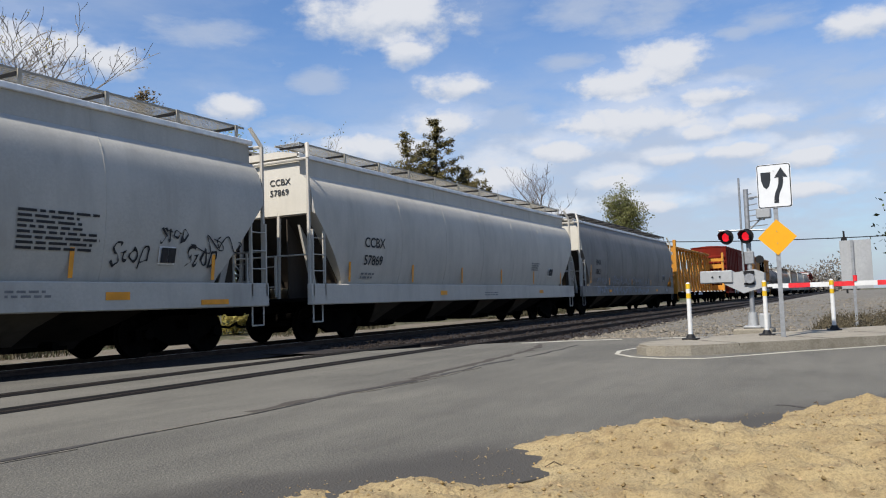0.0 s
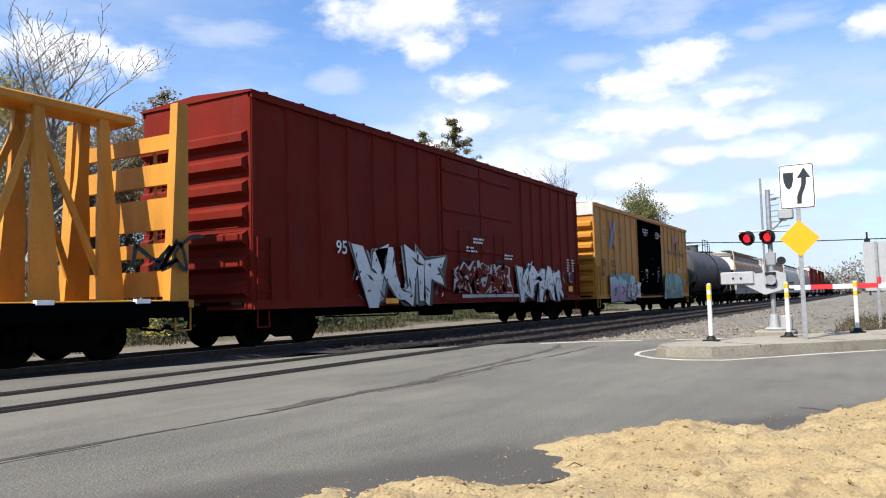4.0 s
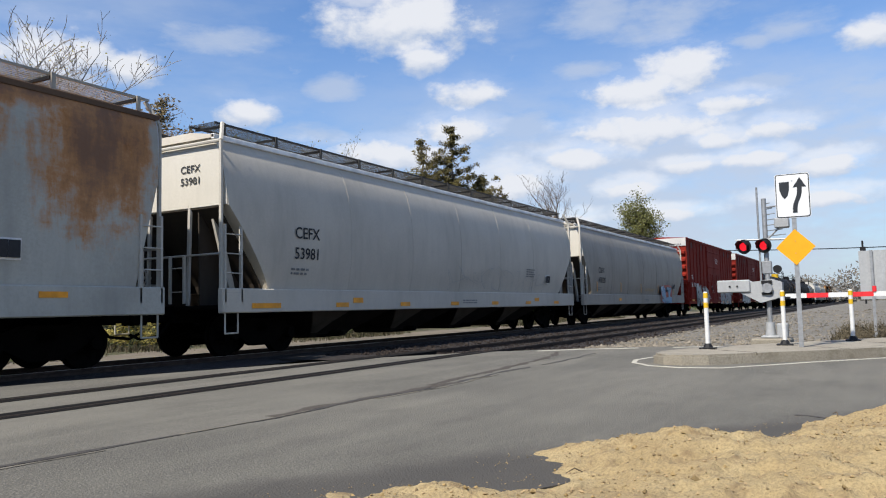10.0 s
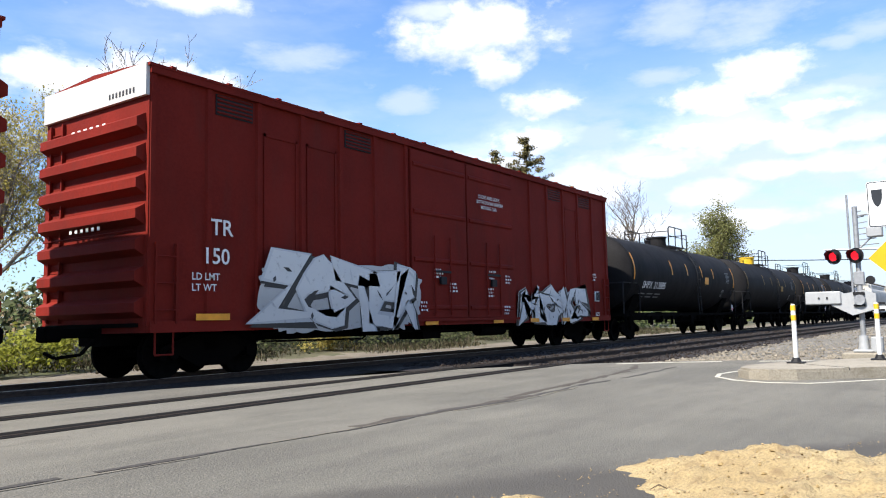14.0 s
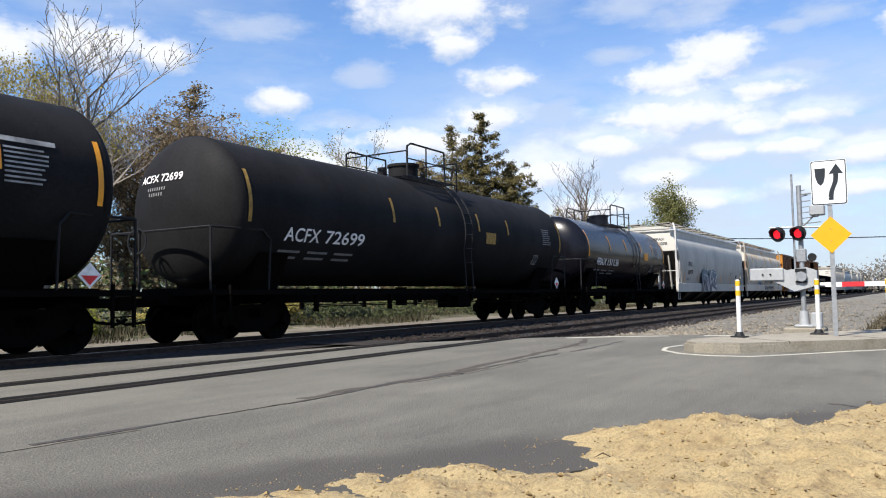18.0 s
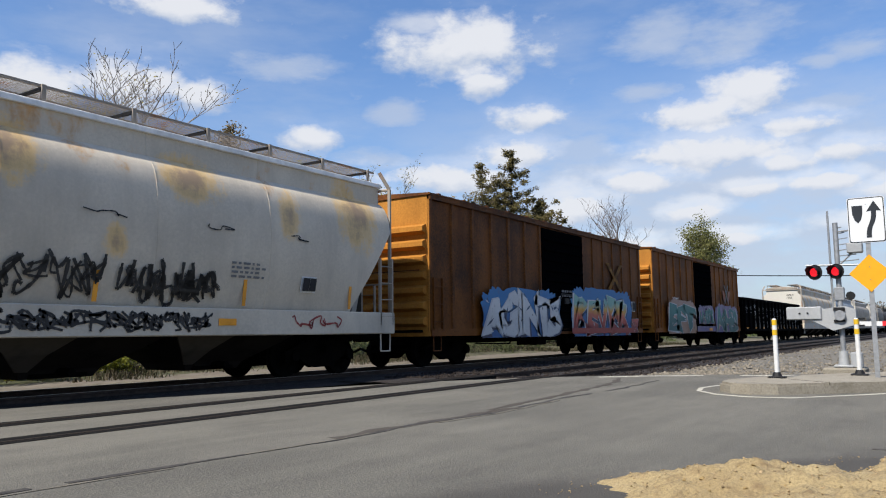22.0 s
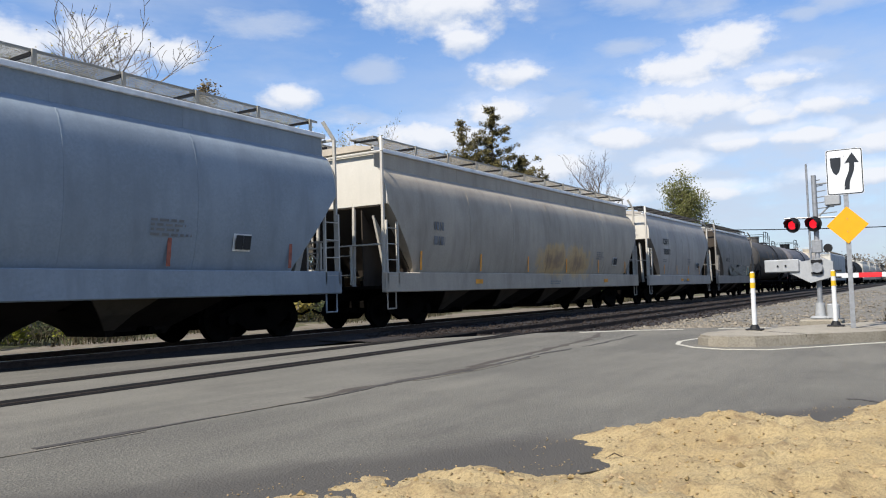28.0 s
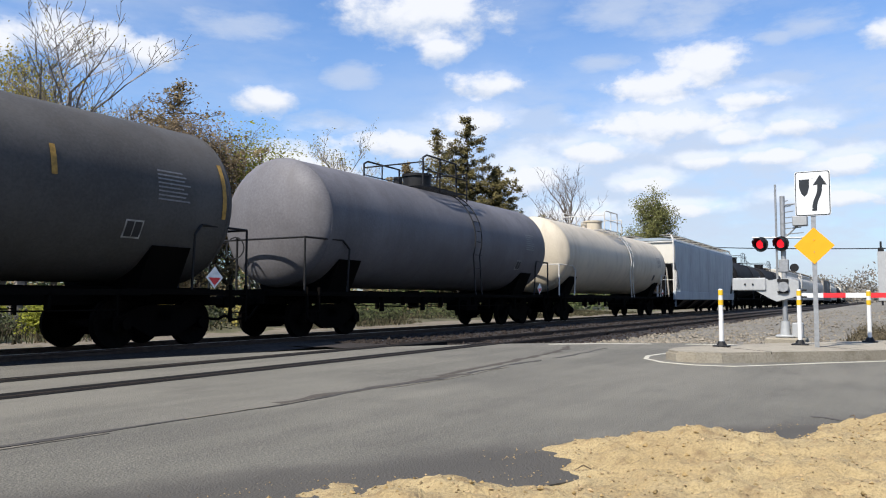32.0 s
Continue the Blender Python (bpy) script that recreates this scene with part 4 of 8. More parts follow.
def hopper(at, end, colour, label, roof=None, prof=ROUND, bays=4, top=4.62, sill=None, frame_mat=None, inset=0.24, cut=3.15, stripes=True, post=True, grate=None, end_mat=None, eave=None, taper=None, stripe_mat=None):
    L = end - at
    car = start_car("covered_hopper_car", at, label)
    roof, sill = roof or colour, sill or colour
    prof = [(y, 1.42 + (z - 1.42) * (top - 1.42) / 3.0) for y, z in prof]
    slope = taper or (1.3 if bays > 2 else 1.7)
    xs = [inset, inset + 0.02, inset + slope * 0.3, inset + slope * 0.6, inset + slope * 0.85, inset + slope * 0.95, inset + slope]
    low = [cut, cut] + [1.42 + (cut - 1.42) * f for f in (0.74, 0.45, 0.2, 0.09, 0.0)]
    mids = spread(inset + slope + 0.2, L - inset - slope - 0.2, 10)
    stations = list(zip(xs, low)) + [(x, 1.42) for x in mids] + [(L - x, z) for x, z in zip(xs[::-1], low[::-1])]
    rings = []
    for x, zb in stations:
        side = [(on_profile(prof, max(z, zb)), max(z, zb)) for _, z in prof]
        rings.append([(x, -y, z) for y, z in side] + [(x, y, z) for y, z in side[::-1]])
    part("body", loft(B(), rings), colour, car, smooth=True)
    # welded joints of the side sheets
    for k in range(1, 6):
        x = inset + slope + (L - 2 * inset - 2 * slope) * k / 6
        bm = loft(B(), [[(x - 0.012, -y + 0.004, z), (x + 0.012, -y + 0.004, z), (x + 0.012, -y - 0.005, z), (x - 0.012, -y - 0.005, z)] for y, z in prof])
        part("weld_seam", bm, colour, car)
    # roof, eave and hatch trough
    ye = prof[-1][0]
    rise = 0.14
    rings = [[(x, -ye - 0.05, top - 0.03), (x, -ye - 0.05, top + 0.03), (x, -ye * 0.55, top + rise), (x, ye * 0.55, top + rise), (x, ye + 0.05, top + 0.03), (x, ye + 0.05, top - 0.03)] for x in (inset - 0.1, L - inset + 0.1)]
    part("roof", loft(B(), rings), roof, car)
    for s in (-1, 1):
        part("eave_rail", bx(B(), inset - 0.1, L - inset + 0.1, s * (ye + 0.02) - 0.035, s * (ye + 0.02) + 0.035, top - 0.06, top + 0.05, 0.01), eave or M["eave"], car, "rusty eave rail" if eave else "pale eave rail")
    n = 4 + bays
    for k in range(n):
        x = inset + 1.2 + (L - 2 * inset - 3.3) * k / (n - 1)
        fitting("hatch_cover", "hatch", lambda: bx(B(), 0, 1.0, -0.38, 0.38, 0, 0.1, 0.03), roof, car, pose(x, 0, top + rise))
    # roof walks on brackets
    walk_mat = grate or M["grating"]
    for s in (-1, 1):
        part("roof_walk", grating_mesh(L - 2 * inset - 0.1, 0.7), walk_mat, car, "open steel roof walkway", at=pose(inset + 0.05, s * (ye - 0.4), top + 0.33))
    n = max(4, int(L / 1.55))
    for k in range(n):
        x = inset + 0.25 + (L - 2 * inset - 0.6) * k / (n - 1)
        for s in (-1, 1):
            fitting("walk_bracket", f"bracket {walk_mat.name}", lambda: bx(B(), 0, 0.075, -0.015, 0.015, 0.02, 0.35), walk_mat, car, pose(x, s * (ye - 0.035), top))
            fitting("walk_arm", "walk arm", lambda: slab(B(), [(-0.33, 0.25), (-0.33, 0.31), (0.36, 0.31), (0.36, 0.27)], 0, 0.05, "x"), M["black"], car, pose(x, s * (ye - 0.4), top), "dark walkway support")
    # sills, end sheets, platforms
    for s in (-1, 1):
        a, c = (-1.56, -1.42) if s < 0 else (1.42, 1.56)
        part("side_sill", bx(B(), 0.08, L - 0.08, a, c, 0.93, 1.44, 0.02), sill, car, "riveted side sill")
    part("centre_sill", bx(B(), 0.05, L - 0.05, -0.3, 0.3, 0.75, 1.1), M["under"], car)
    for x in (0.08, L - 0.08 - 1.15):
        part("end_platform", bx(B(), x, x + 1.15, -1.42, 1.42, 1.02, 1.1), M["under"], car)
    for e in (0, 1):
        def X(v):
            return v if e == 0 else L - v
        bm = B()
        for y in (-1.46, 1.46):
            rod(bm, (X(0.14), y, 1.1), (X(0.14), y, top - 0.12), 0.045, 6)
            if post:
                rod(bm, (X(0.14), y, top - 0.12), (X(inset + 0.1), y * 0.9, top + 0.3), 0.045, 6)
        for y in (-0.55, 0.55):
            rod(bm, (X(0.2), y, 1.1), (X(inset + 0.02), y, cut + 0.1), 0.05, 6)
        rod(bm, (X(0.14), -1.46, 2.15), (X(0.14), 1.46, 2.15), 0.022, 6)
        rod(bm, (X(0.14), -1.46, top - 0.12), (X(0.14), 1.46, top - 0.12), 0.035, 6)
        part("end_frame", bm, frame_mat or M["endpaint"], car, "end posts and hand rails")
        for y in (-1.0, 1.0):
            bm = slab(B(), [(X(0.95), 1.1), (X(1.12), 1.1), (X(inset + 0.3), cut - 0.1), (X(inset + 0.12), cut - 0.1)], y - 0.03, y + 0.03, "y")
            part("end_brace", bm, M["endpaint"], car, "slanting end brace")
        outline = [(-y, z) for y, z in prof if z > cut + 0.05] + [(y, z) for y, z in prof[::-1] if z > cut + 0.05]
        yc = on_profile(prof, cut)
        outline = [(-yc + 0.02, cut + 0.02)] + outline + [(yc - 0.02, cut + 0.02)]
        part("end_sheet", slab(B(), outline, X(inset - 0.025), X(inset + 0.005), "x"), end_mat or M["endcream"], car, "upper end sheet with its lighting put into the colour")
        ramp = [(x, z) for x, z in zip(xs[1:], low[1:])]
        part("slope_sheet", slab(B(), [(X(x - 0.03), z - 0.02) for x, z in ramp] + [(X(x + 0.03), z + 0.05) for x, z in ramp[::-1]], -1.3, 1.3, "y"), M["slope"], car, "grimy brown slope sheet, darkened for shade")
        # web plates added to close the opening and darken the end recess
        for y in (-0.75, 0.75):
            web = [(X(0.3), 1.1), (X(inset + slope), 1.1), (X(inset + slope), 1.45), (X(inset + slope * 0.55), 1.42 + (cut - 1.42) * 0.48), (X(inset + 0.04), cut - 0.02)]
            part("end_web", slab(B(), web, y - 0.015, y + 0.015, "y"), M["slope"], car, "added web plate, darkened for shade")
        bm = B()
        if e == 0:
            n = 16
            for k in range(n):
                a0, a1 = k * math.tau / n, (k + 1) * math.tau / n
                rod(bm, (0.1, 0.75 + 0.26 * math.cos(a0), 1.75 + 0.26 * math.sin(a0)), (0.1, 0.75 + 0.26 * math.cos(a1), 1.75 + 0.26 * math.sin(a1)), 0.015, 5)
            for k in range(3):
                a0 = k * math.tau / 3
                rod(bm, (0.1, 0.75, 1.75), (0.1, 0.75 + 0.26 * math.cos(a0), 1.75 + 0.26 * math.sin(a0)), 0.012, 5)
            rod(bm, (0.1, 0.75, 1.75), (0.45, 0.75, 1.75), 0.04, 6)
            bx(bm, 0.3, 0.55, 0.55, 0.95, 1.1, 1.6)
            part("brake_wheel", bm, M["endpaint"], car, "brake wheel and gear box")
        else:
            bm.free()
        ladder(car, X(0.16) if e == 0 else X(0.62), -1.53, 1.15, 1.6, frame_mat or M["endpaint"], turn=0, w=0.46)
        ladder(car, X(0.1), -0.55 if e == 0 else -1.0, 1.15, 1.0, frame_mat or M["endpaint"], turn=90)
        stirrup(car, X(0.2) if e == 0 else X(0.56), -1.5, 0.52, sill)
        stirrup(car, X(0.2) if e == 0 else X(0.56), 1.5, 0.52, sill)
    # discharge bays
    x0, x1 = 3.1, L - 3.1
    w = (x1 - x0) / bays
    for k in range(bays):
        c = x0 + w * (k + 0.5)
        def bay():
            h = w / 2
            return loft(B(), [[(-h, -1.35, 1.3), (h, -1.35, 1.3), (h, 1.35, 1.3), (-h, 1.35, 1.3)],
                              [(-h * 0.96, -1.33, 0.96), (h * 0.96, -1.33, 0.96), (h * 0.96, 1.33, 0.96), (-h * 0.96, 1.33, 0.96)],
                              [(-h * 0.7, -1.0, 0.68), (h * 0.7, -1.0, 0.68), (h * 0.7, 1.0, 0.68), (-h * 0.7, 1.0, 0.68)],
                              [(-h * 0.45, -0.62, 0.4), (h * 0.45, -0.62, 0.4), (h * 0.45, 0.62, 0.4), (-h * 0.45, 0.62, 0.4)],
                              [(-h * 0.4, -0.55, 0.26), (h * 0.4, -0.55, 0.26), (h * 0.4, 0.55, 0.26), (-h * 0.4, 0.55, 0.26)]])

        def chute():
            h = w / 2
            return loft(B(), [[(-h * 0.96, -1.37, 0.95), (-h * 0.1, -1.37, 0.95), (-h * 0.1, -1.34, 0.95), (-h * 0.96, -1.34, 0.95)],
                              [(-h * 0.72, -1.05, 0.66), (-h * 0.3, -1.05, 0.66), (-h * 0.3, -1.02, 0.66), (-h * 0.72, -1.02, 0.66)],
                              [(-h * 0.48, -0.68, 0.38), (-h * 0.36, -0.68, 0.38), (-h * 0.36, -0.65, 0.38), (-h * 0.48, -0.65, 0.38)]])
        # black bays and paler plates paint the shaded depth and the lit edge
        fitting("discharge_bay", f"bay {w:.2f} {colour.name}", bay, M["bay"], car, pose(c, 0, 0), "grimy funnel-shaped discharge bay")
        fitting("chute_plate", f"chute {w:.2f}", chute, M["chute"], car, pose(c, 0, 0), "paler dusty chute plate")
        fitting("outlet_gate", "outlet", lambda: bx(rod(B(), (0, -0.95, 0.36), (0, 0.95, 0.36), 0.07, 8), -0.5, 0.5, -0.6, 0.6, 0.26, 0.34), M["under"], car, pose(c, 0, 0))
    bogie(car, 1.95)
    bogie(car, L - 1.95)
    couplers(car, L)
    def side_y(z):
        return -on_profile(prof, z) - 0.012
    SIDES[car.name] = side_y
    if stripes:
        # thin leaning reflectors at even steps
        for k in range(6):
            x = inset + slope + 0.12 + (L - 2 * inset - 2 * slope - 0.35) * k / 5
            strip(car, x, 1.5, 0.085, 0.7, side_y(1.8) - 0.02, stripe_mat, 0.07)
    return car, L, side_y


M["fadedred"] = plain("faded_red_reflector", (0.3, 0.085, 0.05), 0.6, vary=0.4, scale=6)
M["fadedorange"] = plain("faded_orange_reflector", (0.36, 0.13, 0.03), 0.6, vary=0.4, scale=6)
M["eave"] = plain("pale_eave", (0.8, 0.79, 0.76), 0.55, vary=0.15, scale=3)
M["grating"] = plain("galvanised_grating", (0.3333, 0.3067, 0.2533), 0.6, 0.1, 0.15, 4)
M["darkgrating"] = plain("dark_steel_grating", (0.05, 0.047, 0.043), 0.7, 0.2, 0.3, 4)
# the recess's shade is put into this brown, along with grime
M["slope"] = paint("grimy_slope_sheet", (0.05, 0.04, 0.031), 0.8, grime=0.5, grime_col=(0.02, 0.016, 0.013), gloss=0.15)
# end sheets and posts: sun on the car ends is put into these pale colours
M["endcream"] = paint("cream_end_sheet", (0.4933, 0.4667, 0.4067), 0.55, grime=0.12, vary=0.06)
M["endpaint"] = paint("end_paint", (0.44, 0.4133, 0.36), 0.55, grime=0.2)
# paler than the bay by the light it catches, darker bay by its shade
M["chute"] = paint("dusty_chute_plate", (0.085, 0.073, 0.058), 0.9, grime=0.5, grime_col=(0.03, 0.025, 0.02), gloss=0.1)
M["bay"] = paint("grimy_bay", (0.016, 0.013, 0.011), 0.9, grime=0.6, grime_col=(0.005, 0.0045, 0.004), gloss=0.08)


# ---- box cars ----
def end_wall(car, X, top, material, band=None, ribs=5, low=0.9):
    part("end_wall", bx(B(), min(X(0.06), X(0.12)), max(X(0.06), X(0.12)), -1.5, 1.5, low, top - 0.05), material, car, "pressed steel end wall")
    z0, z1 = low + 0.25, top - 0.75
    n = ribs + 2
    h = (z1 - z0) / n
    for k in range(n):
        z = z0 + k * h
        bm = slab(B(), [(X(0.07), z), (X(-0.12), z + h * 0.2), (X(-0.12), z + h * 0.5), (X(0.07), z + h * 0.7)], -1.42, 1.42, "y")
        part("end_rib", bm, material, car)
    if band:
        part("end_band", bx(B(), min(X(-0.01), X(0.06)), max(X(-0.01), X(0.06)), -1.5, 1.5, top - 0.62, top - 0.05), band, car, "pale upper end panel")


def boxcar(at, end, colour, label, top=5.45, doors=(7.4, 9.95, 12.5), door_mat=None, posts=14, band=None, low=0.85, ribs=5, roof=None, panels=False, end_mat=None):
    L = end - at
    car = start_car("box_car", at, label)
    door_mat = door_mat or colour
    part("body", bx(B(), 0.12, L - 0.12, -1.47, 1.47, low + 0.1, top - 0.12), colour, car)
    # side posts and the sheets between
    xs = [0.12 + (doors[0] - 0.1 - 0.12) * k / (posts // 2) for k in range(posts // 2 + 1)]
    xs += [doors[-1] + 0.05 + (L - 0.17 - doors[-1] - 0.1) * k / (posts // 2) for k in range(posts // 2 + 1)]
    for x in xs:
        fitting("side_post", f"post {top:.2f} {low:.2f} {colour.name}", lambda: slab(B(), [(-0.085, -1.46), (-0.05, -1.515), (0.05, -1.515), (0.085, -1.46)], low + 0.12, top - 0.2), colour, car, pose(x + 0.02, 0, 0))
    if panels:
        for x in (xs[1] + 0.17, xs[4] + 0.17, xs[-5] + 0.14, xs[-3] + 0.14):
            vent = part("side_vent", bx(B(), x, x + 0.9, -1.485, -1.46, top - 0.66, top - 0.26, 0.006), M["black"], car, "dark louvred vent")
            for k in range(5):
                z = top - 0.63 + 0.078 * k
                part("louvre", slab(B(), [(-1.486, z), (-1.505, z + 0.01), (-1.486, z + 0.045)], x + 0.03, x + 0.87, "x"), colour, vent)
        for k in (2, 3, len(xs) - 4):
            a0, a1 = xs[k] + 0.16, xs[k + 1] - 0.12
            bm = bx(B(), a0, a1, -1.49, -1.465, top - 0.86, top - 0.8)
            for x in (a0, a1 - 0.05):
                bx(bm, x, x + 0.05, -1.49, -1.465, low + 0.3, top - 0.8)
            part("sheet_frame", bm, colour, car, "pressed frame of a side sheet")
    for s in (-1, 1):
        part("side_sill", bx(B(), 0.1, L - 0.1, s * 1.5 - 0.04, s * 1.5 + 0.04, low, low + 0.2), colour, car, "side sill")
        part("top_chord", bx(B(), 0.06, L - 0.06, s * 1.5 - 0.05, s * 1.5 + 0.05, top - 0.22, top - 0.08), colour, car, "top chord")
    rf = roof or colour
    part("roof", loft(B(), [[(x, -1.56, top - 0.1), (x, -1.56, top - 0.05), (x, 0, top + 0.06), (x, 1.56, top - 0.05), (x, 1.56, top - 0.1)] for x in (0.02, L - 0.02)]), rf, car, "ribbed metal roof")
    n = int(L / 1.2)
    for k in range(n):
        x = 0.5 + (L - 1.0) * k / (n - 1)
        fitting("roof_rib", f"roofrib {rf.name} {top:.2f}", lambda: slab(B(), [(-1.57, top - 0.06), (1.57, top - 0.06), (1.57, top - 0.02), (0, top + 0.1), (-1.57, top - 0.02)], -0.05, 0.05, "x"), rf, car, pose(x, 0, 0))
    # doors
    for a, c in zip(doors, doors[1:]):
        d = part("door", bx(B(), a + 0.03, c - 0.03, -1.55, -1.46, low + 0.18, top - 0.28, 0.012), door_mat, car, "sliding plug door" if len(doors) > 2 else "sliding ribbed door")
        n = 4 if len(doors) > 2 else 9
        for k in range(n):
            z = low + 0.45 + (top - low - 1.1) * k / (n - 1)
            bm = slab(B(), [(-1.552, z - 0.07), (-1.585, z - 0.03), (-1.585, z + 0.03), (-1.552, z + 0.07)], a + 0.1, c - 0.1, "x")
            part("door_rib", bm, door_mat, d)
        for x in (a + (c - a) * 0.36, a + (c - a) * 0.64):
            bm = rod(B(), (x, -1.6, low + 0.25), (x, -1.6, low + 2.3 if len(doors) > 2 else low + 1.6), 0.02, 6)
            part("door_bar", bm, door_mat, d, "vertical locking bar")
        part("door_handle", bx(bx(B(), a + (c - a) * 0.36, a + (c - a) * 0.64, -1.62, -1.59, low + 1.35, low + 1.41), a + (c - a) * 0.45, a + (c - a) * 0.55, -1.63, -1.57, low + 1.05, low + 1.25), M["black"], d, "door handle")
    part("door_track", bx(B(), doors[0] - (0.2 if len(doors) > 2 else 2.6), doors[-1] + 0.2, -1.6, -1.5, low + 0.1, low + 0.17), door_mat, car, "lower door rail")
    # ends
    end_wall(car, lambda v: v, top, end_mat or colour, band, ribs, low)
    end_wall(car, lambda v: L - v, top, end_mat or colour, None, ribs, low)
    for e in (0, 1):
        x = 0.2 if e == 0 else L - 0.62
        ladder(car, x, -1.53, low + 0.15, 1.4, colour)
        ladder(car, 0.02 if e == 0 else L - 0.02, 0.9, low + 0.2, top - low - 0.9, colour, turn=90)
        part("end_platform", bx(B(), (0.0 if e == 0 else L - 0.1), (0.1 if e == 0 else L), -1.3, 1.3, low + 0.1, low + 0.17), M["under"], car)
        part("hand_rail", pipe(B(), [((-0.08 if e == 0 else L + 0.08), y, low + 1.75) for y in (-1.3, 1.3)], 0.016), colour, car)
        stirrup(car, x + 0.03, -1.5, low - 0.38, colour)
    part("centre_sill", bx(B(), 0.05, L - 0.05, -0.32, 0.32, 0.62, low + 0.1), M["under"], car)
    for k in range(8):
        x = 3.2 + (L - 6.4) * k / 7
        fitting("cross_bearer", f"bearer {low:.2f}", lambda: bx(B(), -0.06, 0.06, -1.4, 1.4, low - 0.08, low + 0.1), M["under"], car, pose(x, 0, 0))
    part("brake_box", bx(B(), L * 0.42, L * 0.46, -1.2, -0.5, 0.5, low), M["under"], car)
    part("air_tank", rod(B(), (L * 0.56, -1.1, 0.66), (L * 0.63, -1.1, 0.66), 0.16, 10), M["under"], car)
    part("brake_rod", pipe(B(), [(2.9, -1.2, 0.62), (L * 0.3, -1.2, 0.58), (L * 0.3 + 0.25, -1.2, 0.72), (L * 0.5, -1.2, 0.7)], 0.02), M["under"], car)
    bogie(car, 1.9)
    bogie(car, L - 1.9)
    couplers(car, L)
    return car, L


# ---- tank cars ----
def tank_car(at, end, colour, label, r=1.61, zc=2.83, band=None, band_mat=None, rail_mat=None, dome_mat=None, stripe=None, sill_mat=None, ends=None):
    L = end - at
    car = start_car("tank_car", at, label)
    x0, x1, n = 0.42, L - 0.3, 48
    def ring(x, rr):
        return [(x, 0.95 * rr * math.sin(k * math.tau / n), zc + rr * math.cos(k * math.tau / n)) for k in range(n)]
    head = [(0.0, 0.04), (0.02, 0.25), (0.07, 0.48), (0.15, 0.68), (0.25, 0.83), (0.36, 0.94), (0.44, 0.985), (0.5, 1.0)]
    rings = [ring(x0 + d * 1.1, r * s) for d, s in head]
    rings += [ring(x0 + 0.56 + (x1 - x0 - 1.12) * k / 10, r) for k in range(11)] + [ring(x1 - d * 1.1, r * s) for d, s in head[::-1]]
    part("tank", loft(B(), rings), colour, car, smooth=True)
    for e, x in ((0, x0 + 0.57), (1, x1 - 0.57)):
        part("weld_seam", loft(B(), [ring(x - 0.02, r + 0.002), ring(x - 0.02, r + 0.008), ring(x + 0.02, r + 0.008), ring(x + 0.02, r + 0.002)], caps=False), colour, car, smooth=True)
    mid = (x0 + x1) / 2
    if band:
        part("tank_band", loft(B(), [ring(mid + band[0], r - 0.01), ring(mid + band[0], r + 0.006), ring(mid + band[1], r + 0.006), ring(mid + band[1], r - 0.01)], caps=False), band_mat, car, "dark stained band round the tank", smooth=True)
    rm, dm = rail_mat or M["black"], dome_mat or colour
    zt = zc + r
    # manway, valves, platform with railings
    bm = rod(B(), (mid, 0, zt - 0.15), (mid, 0, zt + 0.42), 0.42, 18)
    rod(bm, (mid, 0, zt + 0.42), (mid, 0, zt + 0.5), 0.46, 18)
    part("manway", bm, dm, car, "round manway housing", smooth=True)
    bm = rod(B(), (mid - 0.95, 0.1, zt - 0.1), (mid - 0.95, 0.1, zt + 0.3), 0.13, 10)
    part("valve", bm, dm, car, "vent valve")
    part("valve", rod(B(), (mid + 0.85, -0.1, zt - 0.1), (mid + 0.85, -0.1, zt + 0.22), 0.1, 10), dm, car, "vent valve")
    tagged(part("platform", grating_mesh(2.7, 0.5), rm, car, "top platform grating", at=pose(mid - 1.35, -0.72, zt - 0.08)), kind="stuff")
    tagged(part("platform", grating_mesh(2.7, 0.5), rm, car, "top platform grating", at=pose(mid - 1.35, 0.72, zt - 0.08)), kind="stuff")
    for y in (-0.98, 0.98):
        bm = B()
        pipe(bm, [(mid - 1.4, y, zt - 0.1), (mid - 1.4, y, zt + 0.75), (mid - 1.2, y, zt + 0.85), (mid + 0.6, y, zt + 0.85), (mid + 0.65, y, zt - 0.1)], 0.028, 6)
        pipe(bm, [(mid - 1.4, y, zt + 0.4), (mid + 1.35, y, zt + 0.4)], 0.02, 5)
        pipe(bm, [(mid + 1.35, y, zt - 0.3), (mid + 1.35, y, zt + 0.62)], 0.026, 5)
        rod(bm, (mid - 0.4, y, zt - 0.2), (mid - 0.4, y, zt + 0.85), 0.022, 5)
        part("railing", bm, rm, car, "bent pipe railing")
    for x in (mid - 1.4, mid + 1.35):
        part("railing", pipe(B(), [(x, -0.98, zt + 0.62), (x, 0.98, zt + 0.62)], 0.022), rm, car)
    # curved ladder over the side
    for s in (-1, 1):
        bm = B()
        for dx in (-0.2, 0.22):
            pts = []
            for k in range(10):
                a = radians(22 + k * 9.5)
                pts.append((mid + 0.85 + dx, s * (0.95 * r + 0.08) * math.sin(a), zc + (r + 0.08) * math.cos(a)))
            pipe(bm, pts + [(mid + 0.85 + dx, s * (0.95 * r + 0.08), 1.05)], 0.02, 5)
        for k in range(9):
            a = radians(26 + k * 11)
            y, z = (s * (0.95 * r + 0.08) * math.sin(a), zc + (r + 0.08) * math.cos(a)) if a < radians(90) else (s * (0.95 * r + 0.08), zc - (a - radians(90)) * 2.2)
            rod(bm, (mid + 0.65, y, z), (mid + 1.07, y, z), 0.014, 5)
        part("side_ladder", bm, rm, car, "curved side ladder")
    # sills, saddles, end platforms
    sm = sill_mat or M["under"]
